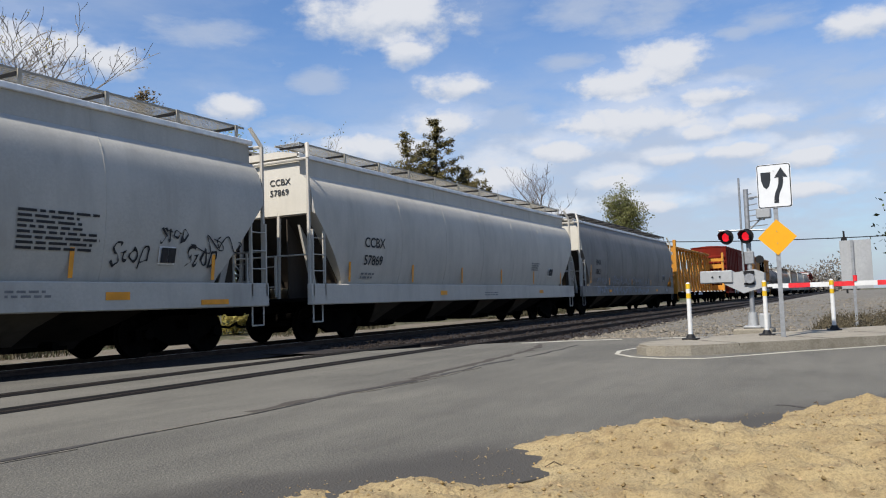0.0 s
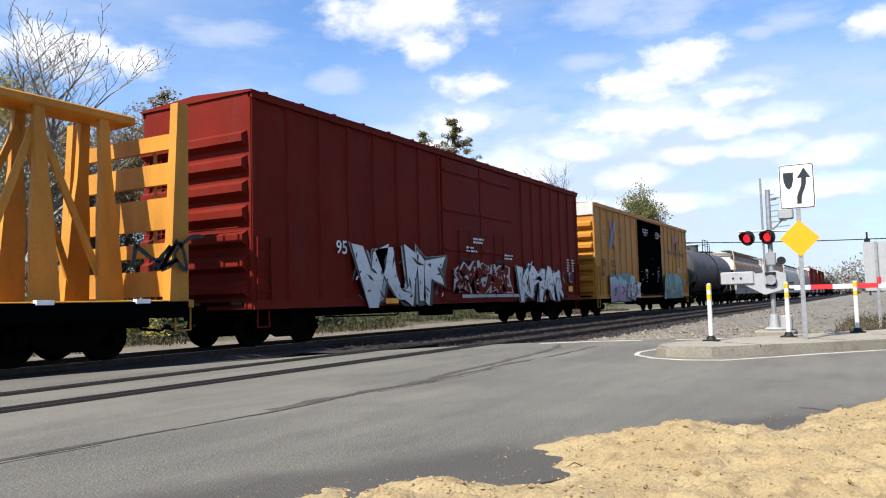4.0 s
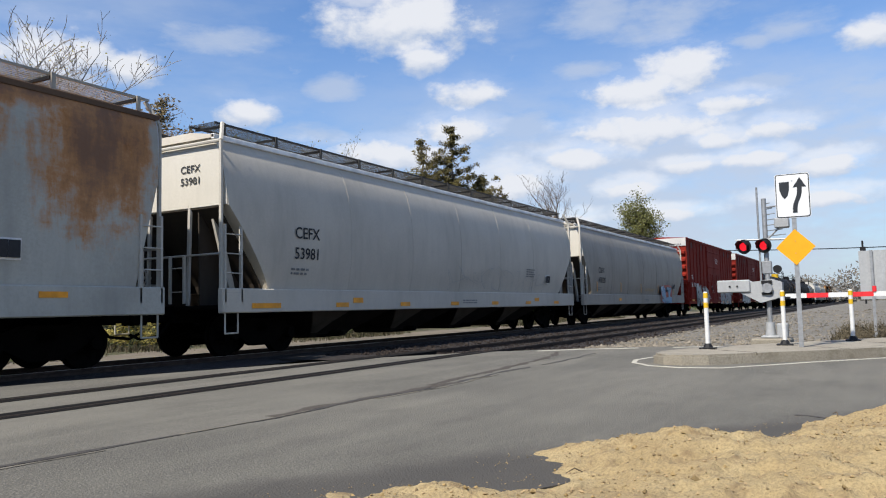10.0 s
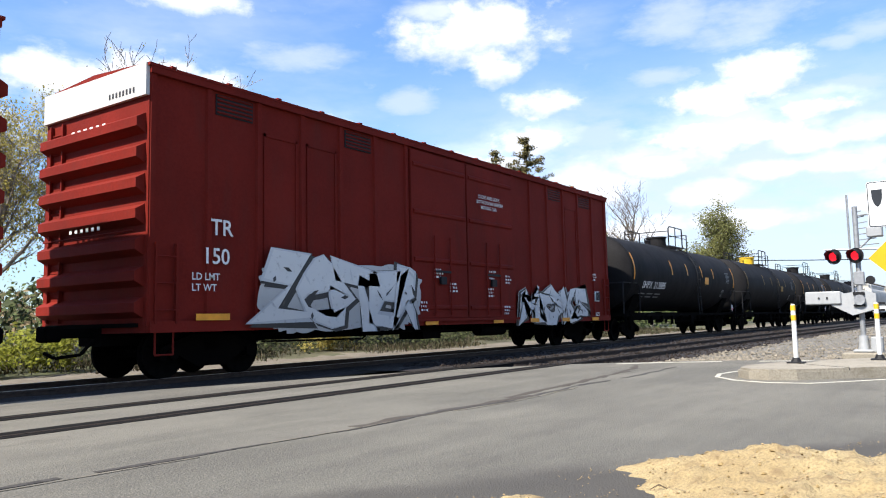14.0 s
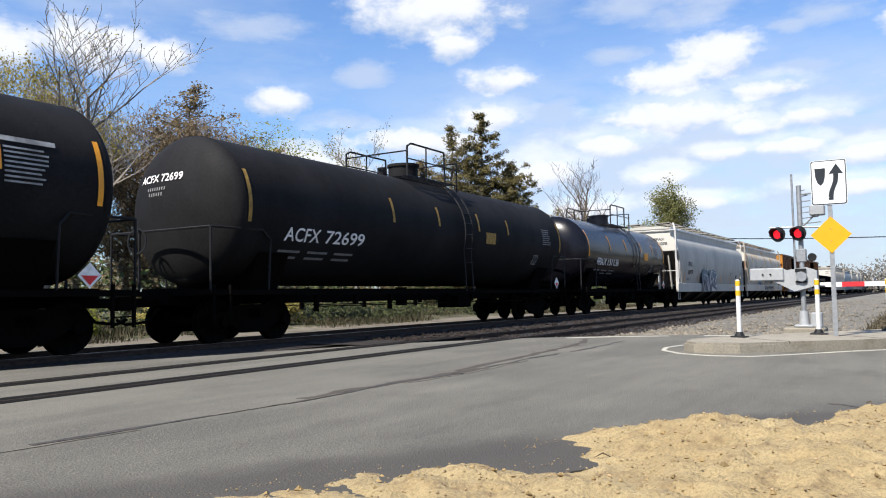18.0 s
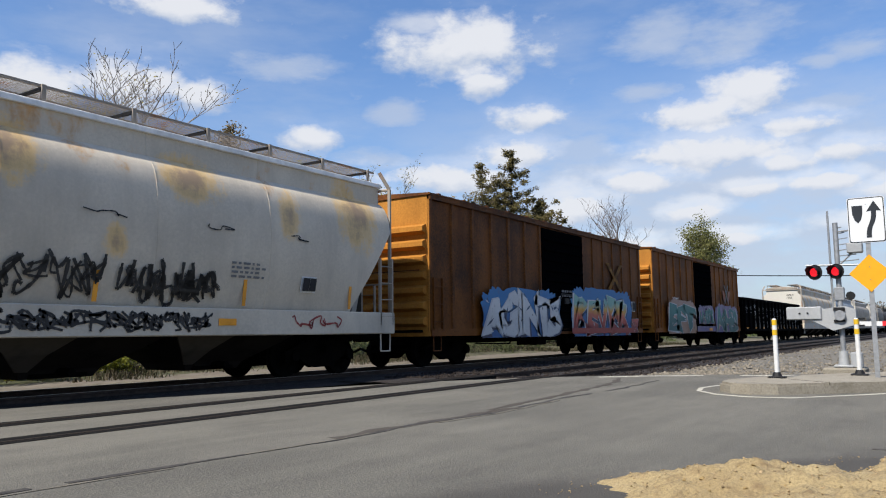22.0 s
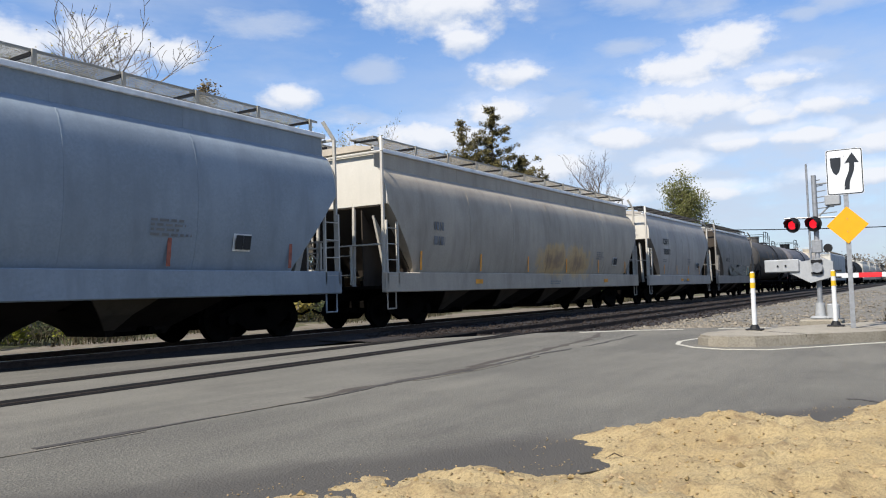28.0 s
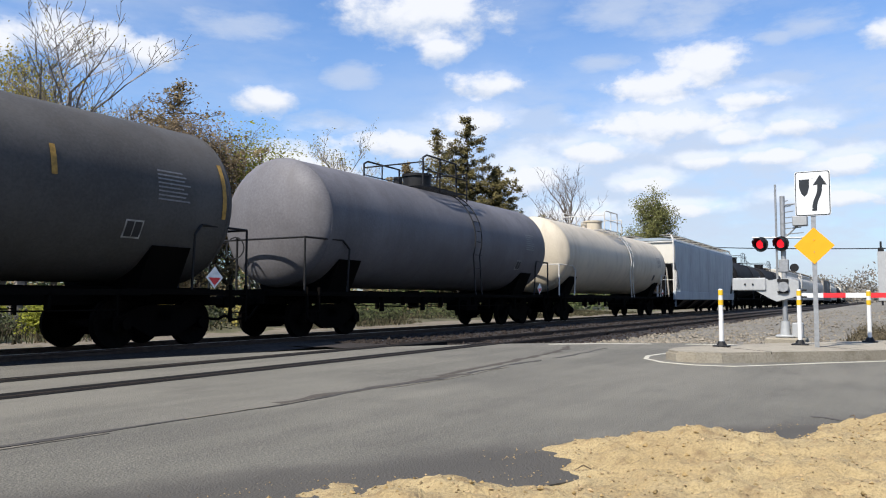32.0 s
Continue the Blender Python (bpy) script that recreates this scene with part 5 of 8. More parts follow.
    part("centre_sill", bx(B(), 0.1, L - 0.1, -0.35, 0.35, 0.8, 1.15), sm, car)
    for s in (-1, 1):
        part("side_rail", bx(B(), 2.6, L - 2.6, s * 1.38 - 0.04, s * 1.38 + 0.04, 0.98, 1.08), sm, car, "thin running rail")
        bm = B()
        for k in range(9):
            x = 3.3 + (L - 6.6) * k / 8
            bx(bm, x, x + 0.04, s * 1.3, s * 1.42, 0.6 + 0.15 * (k % 2), 1.0)
        rod(bm, (3.3, s * 1.36, 0.72), (L - 3.3, s * 1.36, 0.72), 0.014, 5)
        part("pipe_run", bm, sm, car, "pipe work under the tank")
    for e in (0, 1):
        def X(v):
            return v if e == 0 else L - v
        a, c = sorted((X(0.12), X(3.1)))
        part("end_platform", bx(B(), a, c, -1.4, 1.4, 1.0, 1.1), sm, car, "end deck plate")
        a, c = sorted((X(1.6), X(2.5)))
        part("saddle", slab(B(), [(-0.95, 1.06), (0.95, 1.06), (1.3, 1.9), (1.0, 1.62), (0.5, 1.36), (0, 1.26), (-0.5, 1.36), (-1.0, 1.62), (-1.3, 1.9)], a, c, "x"), sm, car, "tank saddle")
        for s in (-1, 1):
            bm = pipe(B(), [(X(0.2), s * 1.38, 1.05), (X(0.2), s * 1.38, 2.35), (X(1.5), s * 1.46, 2.35), (X(1.7), s * 1.5, 2.15), (X(1.7), s * 1.45, 1.1)], 0.025, 6)
            part("end_rail", bm, rm, car, "bent end hand rail")
        bm = B()
        pipe(bm, [(X(0.2), -1.38, 2.35), (X(0.2), 1.38, 2.35)], 0.025, 6)
        pipe(bm, [(X(0.16), 0.5, 1.1), (X(0.16), 0.5, 2.4)], 0.03, 6)
        part("end_rail", bm, rm, car, "end hand rail")
        ladder(car, X(0.25) if e == 0 else X(0.67), -1.42, 0.45, 0.75, sm)
        if e == 0:
            part("brake_wheel", loft(B(), [[(0.1 + 0.02 * math.cos(b2), 0.5 + (0.26 + 0.02 * math.sin(b2)) * math.cos(a), 2.15 + (0.26 + 0.02 * math.sin(b2)) * math.sin(a)) for b2 in (0, 2.1, 4.2)] for a in [k * math.tau / 16 for k in range(17)]], caps=False), rm, car, "brake wheel")
    bm = rod(B(), (mid - 0.2, 0, 1.2), (mid - 0.2, 0, 0.65), 0.16, 10)
    part("outlet_valve", bm, sm, car, "bottom outlet")
    part("brake_box", bx(B(), mid + 1.5, mid + 2.3, -0.9, -0.2, 0.55, 0.9, 0.02), sm, car)
    bogie(car, 1.85)
    bogie(car, L - 1.85)
    couplers(car, L)

    def on_tank(name, xa, xb, za, zb, material, text=None, lab="", lift=0.012):
        """A patch or word that follows the round side."""
        def place(x, z):
            c = max(-1, min(1, (z - zc) / r))
            return (x, -(0.95 * r + lift) * math.sqrt(1 - c * c), zc + (r + lift) * c)
        if text:
            co, faces, _ = glyphs(text, 0.012)
            return sheet("lettering", [place(xa + u * (xb - xa), za + v * (zb - za)) for u, v, _ in co], faces, material, car, lab)
        k = 10
        pts = [place(x, za + (zb - za) * i / k) for i in range(k + 1) for x in (xa, xb)]
        return sheet(name, pts, [(2 * i, 2 * i + 1, 2 * i + 3, 2 * i + 2) for i in range(k)], material, car, lab)

    def on_head(text, y, z, h, w, material, lab):
        """A word that follows the dished end."""
        co, faces, _ = glyphs(text, 0.012)
        pts = []
        for u, v, _ in co:
            yy, zz = y - u * w, z + v * h
            f = min(0.999, math.hypot(yy / 0.95, zz - zc) / r)
            for (d0, s0), (d1, s1) in zip(head, head[1:]):
                if f <= s1:
                    break
            d = d0 + (d1 - d0) * max(0.0, f - s0) / (s1 - s0)
            pts.append((x0 + 1.1 * d - 0.015, yy, zz))
        return sheet("lettering", pts, faces, material, car, lab)
    on_tank.head = on_head
    if stripe:
        for x, za, zb in ((x0 + 0.62, 2.5, 3.6), (mid - 3.0, 2.85, 3.5), (mid - 0.75, 2.9, 3.45), (mid + 1.6, 2.9, 3.45), (mid + 3.6, 2.9, 3.4), (x1 - 0.75, 2.5, 3.6)):
            if x1 - 0.3 > x > x0 + 0.3:
                on_tank("reflector_strip", x, x + 0.1, za, zb, stripe, lab="yellow reflector strip")
        on_tank("marker_panel", mid + 2.1, mid + 2.75, 2.55, 2.9, stripe, lab="yellow marker panel")
    return car, L, mid, on_tank


# ---- centre-beam flat car and gondola ----
def centre_beam(at, end, colour, dark, label):
    L = end - at
    car = start_car("centre_beam_car", at, label)
    part("deck", bx(B(), 0.1, L - 0.1, -1.5, 1.5, 0.92, 1.08, 0.015), colour, car, "yellow deck")
    for s in (-1, 1):
        part("side_sill", bx(B(), 0.3, L - 0.3, s * 1.52 - 0.04, s * 1.52 + 0.04, 0.75, 1.05), dark, car, "dark side sill")
    top = 4.78
    part("top_chord", bx(B(), 0.4, L - 0.4, -0.34, 0.34, top - 0.18, top, 0.03), colour, car, "heavy top chord")
    n = 17
    xs = [1.1 + (L - 2.2) * k / (n - 1) for k in range(n)]
    for k, x in enumerate(xs):
        for s in (-1, 1):
            rings = []
            for z, w in ((1.08, 0.27), (1.6, 0.25), (2.7, 0.2), (3.5, 0.12), (top - 0.15, 0.1)):
                f = (z - 1.08) / (top - 1.23)
                a, c = s * (0.42 - 0.22 * f), s * (0.52 - 0.22 * f)
                rings.append([(x - w, a, z), (x + w, a, z), (x + w, c, z), (x - w, c, z)])
            part("post", loft(B(), rings), colour, car, "tapered upright post")
    for k in range(n - 1):
        a, c = xs[k], xs[k + 1]
        if k % 2:
            a, c = c, a
        for s in (-1, 1):
            d = 0.07
            bm = loft(B(), [[(a - d, s * 0.46, 1.1), (a + d, s * 0.46, 1.1), (a + d, s * 0.4, 1.1), (a - d, s * 0.4, 1.1)], [(c - d, s * 0.24, top - 0.4), (c + d, s * 0.24, top - 0.4), (c + d, s * 0.2, top - 0.4), (c - d, s * 0.2, top - 0.4)]])
            part("diagonal", bm, colour, car, "slanting brace")
    for e in (0, 1):
        def X(v):
            return v if e == 0 else L - v
        for y in (-1.42, 1.42):
            part("bulkhead_post", slab(B(), [(X(0.25), 0.95), (X(0.7), 0.95), (X(0.5), top + 0.08), (X(0.25), top + 0.08)], y - 0.09, y + 0.09, "y"), colour, car, "bulkhead corner post")
        z = 1.15
        for k, h in enumerate((0.5, 0.28, 0.62, 0.42, 0.3)):
            a, c = sorted((X(0.3), X(0.42)))
            part("bulkhead_plate", bx(B(), a, c, -1.4, 1.4, z, z + h), colour, car, "bulkhead plate")
            z += h + 0.26
        ladder(car, X(0.2), -1.0, 1.1, 3.2, colour, turn=90)
        stirrup(car, X(0.2) if e == 0 else X(0.56), -1.5, 0.5, colour)
    bm = B()
    for k in range(12):
        x = 1.5 + (L - 3) * k / 11
        bx(bm, x, x + 0.3, -1.58, -1.5, 1.02, 1.1)
    part("winch_row", bm, M["eave"], car, "row of pale strap winches")
    part("centre_sill", bx(B(), 0.05, L - 0.05, -0.3, 0.3, 0.55, 0.92), M["under"], car)
    bogie(car, 2.3)
    bogie(car, L - 2.3)
    couplers(car, L)
    return car, L


def gondola(at, end, colour, label):
    L = end - at
    car = start_car("gondola_car", at, label)
    top, low = 3.0, 0.88
    for s in (-1, 1):
        part("side_wall", bx(B(), 0.1, L - 0.1, s * 1.42 - 0.02, s * 1.42 + 0.02, low, top), colour, car, "dented black side wall")
        part("top_chord", bx(B(), 0.05, L - 0.05, s * 1.45 - 0.08, s * 1.45 + 0.08, top - 0.1, top + 0.04, 0.015), colour, car, "top chord")
        part("side_sill", bx(B(), 0.08, L - 0.08, s * 1.47 - 0.06, s * 1.47 + 0.06, low - 0.06, low + 0.1), colour, car, "side sill")
        n = 17
        for k in range(n):
            x = 0.5 + (L - 1.0) * k / (n - 1)
            fitting("side_post", f"gondola post {s}", lambda: slab(B(), [(-0.14, s * 1.43), (-0.07, s * 1.54), (0.07, s * 1.54), (0.14, s * 1.43)], low + 0.08, top - 0.08), colour, car, pose(x, 0, 0))
    for e in (0, 1):
        a, c = sorted((0.08 if e == 0 else L - 0.08, 0.16 if e == 0 else L - 0.16))
        part("end_wall", bx(B(), a, c, -1.42, 1.42, low, top + 0.05), colour, car, "ribbed end wall")
        for k in range(4):
            z = low + 0.3 + k * 0.45
            x = 0.02 if e == 0 else L - 0.02
            part("end_rib", bx(B(), min(a, x), max(c, x), -1.4, 1.4, z, z + 0.16), colour, car)
        ladder(car, 0.15 if e == 0 else L - 0.57, -1.5, low, 1.7, colour)
        stirrup(car, 0.2 if e == 0 else L - 0.55, -1.5, low - 0.42, colour)
    part("floor", bx(B(), 0.1, L - 0.1, -1.42, 1.42, low, low + 0.1), M["under"], car)
    part("centre_sill", bx(B(), 0.05, L - 0.05, -0.3, 0.3, 0.6, low), M["under"], car)
    part("brake_valve", bx(B(), L * 0.45, L * 0.5, -1.2, -0.4, 0.4, low), M["under"], car)
    bm = B()
    rod(bm, (L * 0.55, -1.0, 0.62), (L * 0.62, -1.0, 0.62), 0.2, 10)
    part("air_reservoir", bm, M["under"], car)
    bogie(car, 2.1)
    bogie(car, L - 2.1)
    couplers(car, L)
    return car, L


# ---- the freight train, from its head to its tail ----
P = {}
P["grey"] = paint("light_grey_hopper", (0.4378, 0.4180, 0.3707), 0.5, grime=0.22, vary=0.1)
P["stone"] = paint("stone_grey_hopper", (0.5, 0.462, 0.392), 0.5, grime=0.2, vary=0.08)
P["dull"] = paint("dull_grey_hopper", (0.215, 0.198, 0.175), 0.55, grime=0.3)
P["rusty"] = paint("rusty_grey_hopper", (0.2, 0.197, 0.172), 0.55, grime=0.25, rust=0.3, rust_from=2.6, rust_to=4.2, rust_col=(0.28, 0.09, 0.02), stains=[(2.55, 4.3, 0.75, 3.0), (1.3, 3.9, 1.1, 0.6), (4.3, 3.85, 1.1, 0.65), (6.7, 3.8, 1.3, 0.5), (9.3, 3.8, 1.5, 0.5), (12.2, 3.8, 1.9, 0.5), (14.6, 3.8, 1.2, 0.45), (16.8, 3.85, 0.9, 0.5)])
P["rusty2"] = paint("rust_blotched_hopper", (0.4065, 0.3960, 0.3436), 0.55, grime=0.2, rust=0.35, rust_from=2.7, rust_to=4.1, rust_col=(0.28, 0.095, 0.02), stains=[(0.9, 4.45, 1.0, 0.9), (2.2, 4.35, 1.0, 1.6), (3.9, 4.3, 0.85, 1.5), (5.9, 4.4, 0.8, 1.1), (7.9, 4.4, 0.65, 1.1), (9.7, 4.4, 0.75, 1.4), (11.8, 4.4, 0.65, 1.2), (13.8, 4.4, 0.55, 1.0), (15.8, 4.4, 0.9, 1.3), (18.2, 4.45, 1.7, 2.1), (6.0, 4.75, 9.0, 0.5), (15.0, 4.75, 9.0, 0.5)])
P["white"] = paint("white_grey_hopper", (0.49, 0.445, 0.37), 0.5, grime=0.15, vary=0.07)
P["tan"] = paint("tan_grey_hopper", (0.31, 0.277, 0.228), 0.55, grime=0.2, vary=0.08)
P["cream"] = paint("faded_white_hopper", (0.60, 0.525, 0.415), 0.55, grime=0.18, rust=0.3, rust_from=1.0, rust_to=4.6, rust_col=(0.5, 0.27, 0.1), stain=0.65, stains=[(0.9, 4.0, 0.60, 1.2), (3.2, 3.9, 0.50, 0.6), (5.6, 4.0, 0.90, 0.5), (7.9, 3.2, 0.40, 0.5), (9.6, 4.0, 0.70, 0.7), (11.4, 2.6, 0.30, 0.4), (13.0, 4.0, 0.90, 0.6), (15.4, 3.6, 0.40, 0.7), (17.6, 4.0, 0.90, 1.1)])
P["blue"] = paint("blue_grey_hopper", (0.245, 0.285, 0.32), 0.5, grime=0.25)
P["brown"] = paint("brownish_grey_hopper", (0.40, 0.345, 0.27), 0.55, grime=0.3, rust_col=(0.42, 0.22, 0.08), stains=[(10.4, 2.15, 1.9, 0.8), (12.4, 2.15, 1.9, 0.8)], stain=0.6)
P["pale"] = paint("pale_grey_hopper", (0.369, 0.335, 0.291), 0.5, grime=0.18)
P["maroon"] = paint("maroon_box", (0.135, 0.013, 0.007), 0.65, gloss=0.06, grime=0.3, vary=0.14)
P["red"] = paint("oxide_red_box", (0.205, 0.0205, 0.0125), 0.65, gloss=0.06, grime=0.25, vary=0.12, grime_col=(0.05, 0.025, 0.02))
P["red2"] = paint("dark_oxide_red_box", (0.155, 0.0155, 0.010), 0.65, gloss=0.06, grime=0.32, vary=0.14, grime_col=(0.045, 0.025, 0.02))
P["yellow"] = paint("yellow_box", (0.3969, 0.1649, 0.0218), 0.5, grime=0.22, vary=0.1, grime_col=(0.16, 0.08, 0.03))
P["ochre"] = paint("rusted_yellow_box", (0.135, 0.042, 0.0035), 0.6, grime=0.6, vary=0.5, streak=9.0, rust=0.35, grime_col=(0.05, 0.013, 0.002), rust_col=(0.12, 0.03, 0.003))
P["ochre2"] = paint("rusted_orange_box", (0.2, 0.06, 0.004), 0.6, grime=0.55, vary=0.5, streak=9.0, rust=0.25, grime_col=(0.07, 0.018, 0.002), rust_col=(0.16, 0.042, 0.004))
# end paint: less rust than the sides, and sunlight put into the colour
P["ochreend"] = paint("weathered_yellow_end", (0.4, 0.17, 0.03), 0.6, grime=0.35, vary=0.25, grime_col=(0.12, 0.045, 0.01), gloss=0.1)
P["blackdoor"] = paint("black_door", (0.0022, 0.0024, 0.003), 0.9, grime=0.25, grime_col=(0.005, 0.0045, 0.0045), gloss=0.0)
P["tankblack"] = paint("black_tank", (0.0155, 0.015, 0.0155), 0.62, grime=0.15, vary=0.25, grime_col=(0.006, 0.0055, 0.005), gloss=0.05)
P["tankgloss"] = paint("glossy_black_tank", (0.006, 0.006, 0.009), 0.22, grime=0.06, vary=0.2, grime_col=(0.04, 0.038, 0.036), bump=0.04)
# dark blots paint a tank's side shade; used for the dark band
P["tankgrey"] = paint("grey_tank_with_soot", (0.1000, 0.1000, 0.1050), 0.5, grime=0.3, vary=0.2, rust_col=(0.022, 0.02, 0.022), stains=[(1.6, 3.0, 2.4, 1.5), (3.5, 3.0, 2.4, 1.5), (5.4, 3.0, 2.4, 1.5), (7.3, 3.0, 2.4, 1.5), (9.2, 3.0, 2.4, 1.5), (11.1, 3.0, 2.4, 1.5), (13.0, 3.0, 2.4, 1.5), (14.9, 3.0, 2.4, 1.5)], stain=0.9)
P["tankmid"] = paint("grey_tank", (0.07, 0.068, 0.072), 0.55, grime=0.3, vary=0.18, gloss=0.15)
P["tankcream"] = paint("cream_tank", (0.42, 0.37, 0.29), 0.5, grime=0.3, vary=0.1)
P["gondola"] = paint("black_gondola", (0.0022, 0.002, 0.002), 0.85, grime=0.3, grime_col=(0.004, 0.0035, 0.003), gloss=0.02)
P["beam"] = paint("yellow_beam", (0.45, 0.20, 0.026), 0.55, grime=0.45, vary=0.15, grime_col=(0.17, 0.07, 0.025))
P["tankbrown"] = paint("brownish_grey_tank", (0.072, 0.069, 0.066), 0.6, grime=0.3, vary=0.2, gloss=0.1)
P["tankpale"] = paint("pale_grey_tank", (0.12, 0.116, 0.124), 0.55, grime=0.3, vary=0.18, gloss=0.15)
P["whiteband"] = paint("white_end_band", (0.48, 0.4667, 0.44), 0.55, grime=0.15)
P["rustrail"] = paint("rusty_end_posts", (0.3333, 0.2867, 0.2333), 0.6, grime=0.3, rust=0.6, rust_col=(0.3, 0.12, 0.04))
P["rustbrown"] = paint("rusted_roof_steel", (0.1133, 0.07, 0.04333), 0.75, grime=0.3, rust=0.5, rust_col=(0.26, 0.09, 0.025))

S_["white"] = sprayed("silver_spray", [(0.5, 0.5, 0.49), (0.6, 0.6, 0.58)], 2.2, 0.9)
S_["grey"] = sprayed("grey_white_spray", [(0.33, 0.33, 0.32), (0.44, 0.435, 0.42)], 2.2, 0.8)
S_["teal"] = sprayed("teal_spray", [(0.014, 0.122, 0.101), (0.029, 0.216, 0.187), (0.072, 0.259, 0.259)], 2.2, 0.8)
S_["dteal"] = sprayed("dark_teal_spray", [(0.01, 0.1, 0.1), (0.02, 0.16, 0.15)], 2.2, 0.8)
S_["fire"] = sprayed("fire_spray", [(0.2, 0.012, 0.018), (0.42, 0.065, 0.05), (0.5, 0.11, 0.06), (0.58, 0.3, 0.03), (0.2, 0.4, 0.34)], 2.3, 0.75)
S_["blue"] = sprayed("blue_spray", [(0.008, 0.085, 0.25), (0.012, 0.15, 0.36)], 2.3, 0.8)
S_["navy"] = sprayed("navy_spray", [(0.012, 0.022, 0.060), (0.020, 0.060, 0.120), (0.030, 0.090, 0.140)], 2.4, 1.0)
S_["sky"] = sprayed("sky_blue_spray", [(0.158, 0.302, 0.446), (0.202, 0.360, 0.504)], 2.0, 0.9)
S_["faint"] = sprayed("faint_blue_spray", [(0.2, 0.26, 0.33), (0.22, 0.28, 0.35)], 2.0, 0.9)
S_["faintgrey"] = sprayed("faint_grey_spray", [(0.3, 0.29, 0.26), (0.34, 0.33, 0.3)], 2.0, 0.9)
S_["emblemred"] = sprayed("faded_red_emblem", [(0.19, 0.03, 0.008), (0.24, 0.045, 0.01)], 3.2, 2.4)
S_["worn"] = sprayed("worn_grey_block", [(0.006, 0.0055, 0.0048), (0.0135, 0.0125, 0.011)], 2.0, 0.9)
S_["redline"] = sprayed("red_spray", [(0.28, 0.03, 0.025), (0.34, 0.05, 0.03)], 2.0, 0.9)
S_["purple"] = sprayed("purple_spray", [(0.100, 0.080, 0.200), (0.150, 0.120, 0.260), (0.180, 0.145, 0.260)], 2.3, 0.8)
S_["pink"] = sprayed("pink_spray", [(0.288, 0.144, 0.259), (0.360, 0.216, 0.360), (0.216, 0.360, 0.396)], 2.0, 0.8)
S_["peach"] = sprayed("peach_spray", [(0.324, 0.180, 0.115), (0.360, 0.230, 0.180)], 2.3, 0.8)
S_["dark"] = sprayed("black_spray", [(0.010, 0.010, 0.011), (0.014, 0.014, 0.014)], 2.3, 0.8)
S_["pastel"] = sprayed("pastel_spray", [(0.420, 0.380, 0.270), (0.500, 0.460, 0.330)], 2.2, 1.0)
S_["ghost"] = sprayed("faded_green_spray", [(0.077, 0.090, 0.086), (0.108, 0.113, 0.104)], 2.2, 1.0)
S_["orange"] = sprayed("faded_orange_patch", [(0.330, 0.203, 0.075), (0.375, 0.270, 0.150)], 2.4, 1.0)
M["fadeyellow"] = plain("faded_ochre_lettering", (0.17, 0.075, 0.008), 0.8, vary=0.5, scale=3)
M["dimyellow"] = plain("dim_yellow_lettering", (0.12, 0.075, 0.02), 0.7, vary=0.4, scale=4)
M["dullwhite"] = plain("dull_white_marker", (0.27, 0.27, 0.26), 0.7, vary=0.4, scale=4)
INK, PALE, FADED = M["ink"], M["letter"], M["greyink"]


def marks(car, side, top, low, x=2.35, z=2.42, h=0.27, ink=None, end=True, L=20.0):
    ink = ink or INK
    lettering(car, top, x, z, h, side(z + h / 2), ink, "stencilled reporting mark")
    lettering(car, low, x, z - h * 1.75, h, side(z - h), ink, "stencilled car number")
    bars(car, x - 0.1, z - h * 2.7, 0.9, 2, 0.05, side(1.75) - 0.01, FADED, 3)
    if end:
        end_lettering(car, top, -0.35, 3.92, 0.16, 0.2, ink, "small reporting mark on the end")
        end_lettering(car, low, -0.35, 3.66, 0.16, 0.2, ink, "small car number on the end")


def hopper_notes(car, L, side, seed, sill=True):
    bars(car, L - 5.2, 2.3, 0.9, 4, 0.045, side(2.2), FADED, seed)
    placard(car, L - 3.3, 1.82, side(1.9) - 0.01, 0.46, 0.34)
    if sill:
        strip(car, 4.5 + seed % 3, 1.12, 0.42, 0.13, -1.568)
        strip(car, L - 4.5 - seed % 2, 1.12, 0.42, 0.13, -1.568)
    bars(car, L * 0.5, 1.15, 1.2, 2, 0.04, -1.568, FADED, seed + 4)


def slanted(car, text, x, z, h, y, material, label, seed):
    """A word written by hand: thin, leaning and uneven."""
    co, faces, ratio = glyphs(text, -0.01)
    w = h * ratio * 0.85
    pts = []
    for u, v, _ in co:
        du, dv = bend(u * 2.2, v * 1.4, seed + 3, 0.3)
        pts.append((x + u * w + 0.25 * v * h + du * h * 0.5, y, z + v * h + dv * h + 0.12 * h * u))
    return sheet("tag", pts, faces, material, car, label)


# 1: grey hopper with tags
car, L, side = hopper(-6.2, 13.3, P["grey"], "light grey covered hopper car with black scrawled tags")
bars(car, 13.6, 2.55, 1.5, 8, 0.045, side(2.3), INK, 2)
placard(car, 16.4, 1.78, side(1.9) - 0.01, 0.4, 0.34)
for k, (x, z, h) in enumerate(((15.3, 1.62, 0.5), (16.35, 2.1, 0.42), (17.0, 1.65, 0.5))):
    slanted(car, "Stop", x, z, h, side(z + 0.2) - 0.012, INK, "black scrawled word", k)
scrawl(car, 17.2, 18.4, 2.0, 2.4, side(2.2) - 0.012, INK, 4, 2, 0.013)
strip(car, 15.2, 1.12, 0.5, 0.14, -1.568)
strip(car, 17.4, 1.0, 0.75, 0.1, -1.568)
bars(car, 13.4, 1.25, 0.8, 2, 0.04, -1.568, FADED, 5)
# 2
car, L, side = hopper(14.66, 34.13, P["stone"], "pale stone-grey covered hopper car with round sides")
marks(car, side, "CCBX", "57869")
hopper_notes(car, L, side, 2)
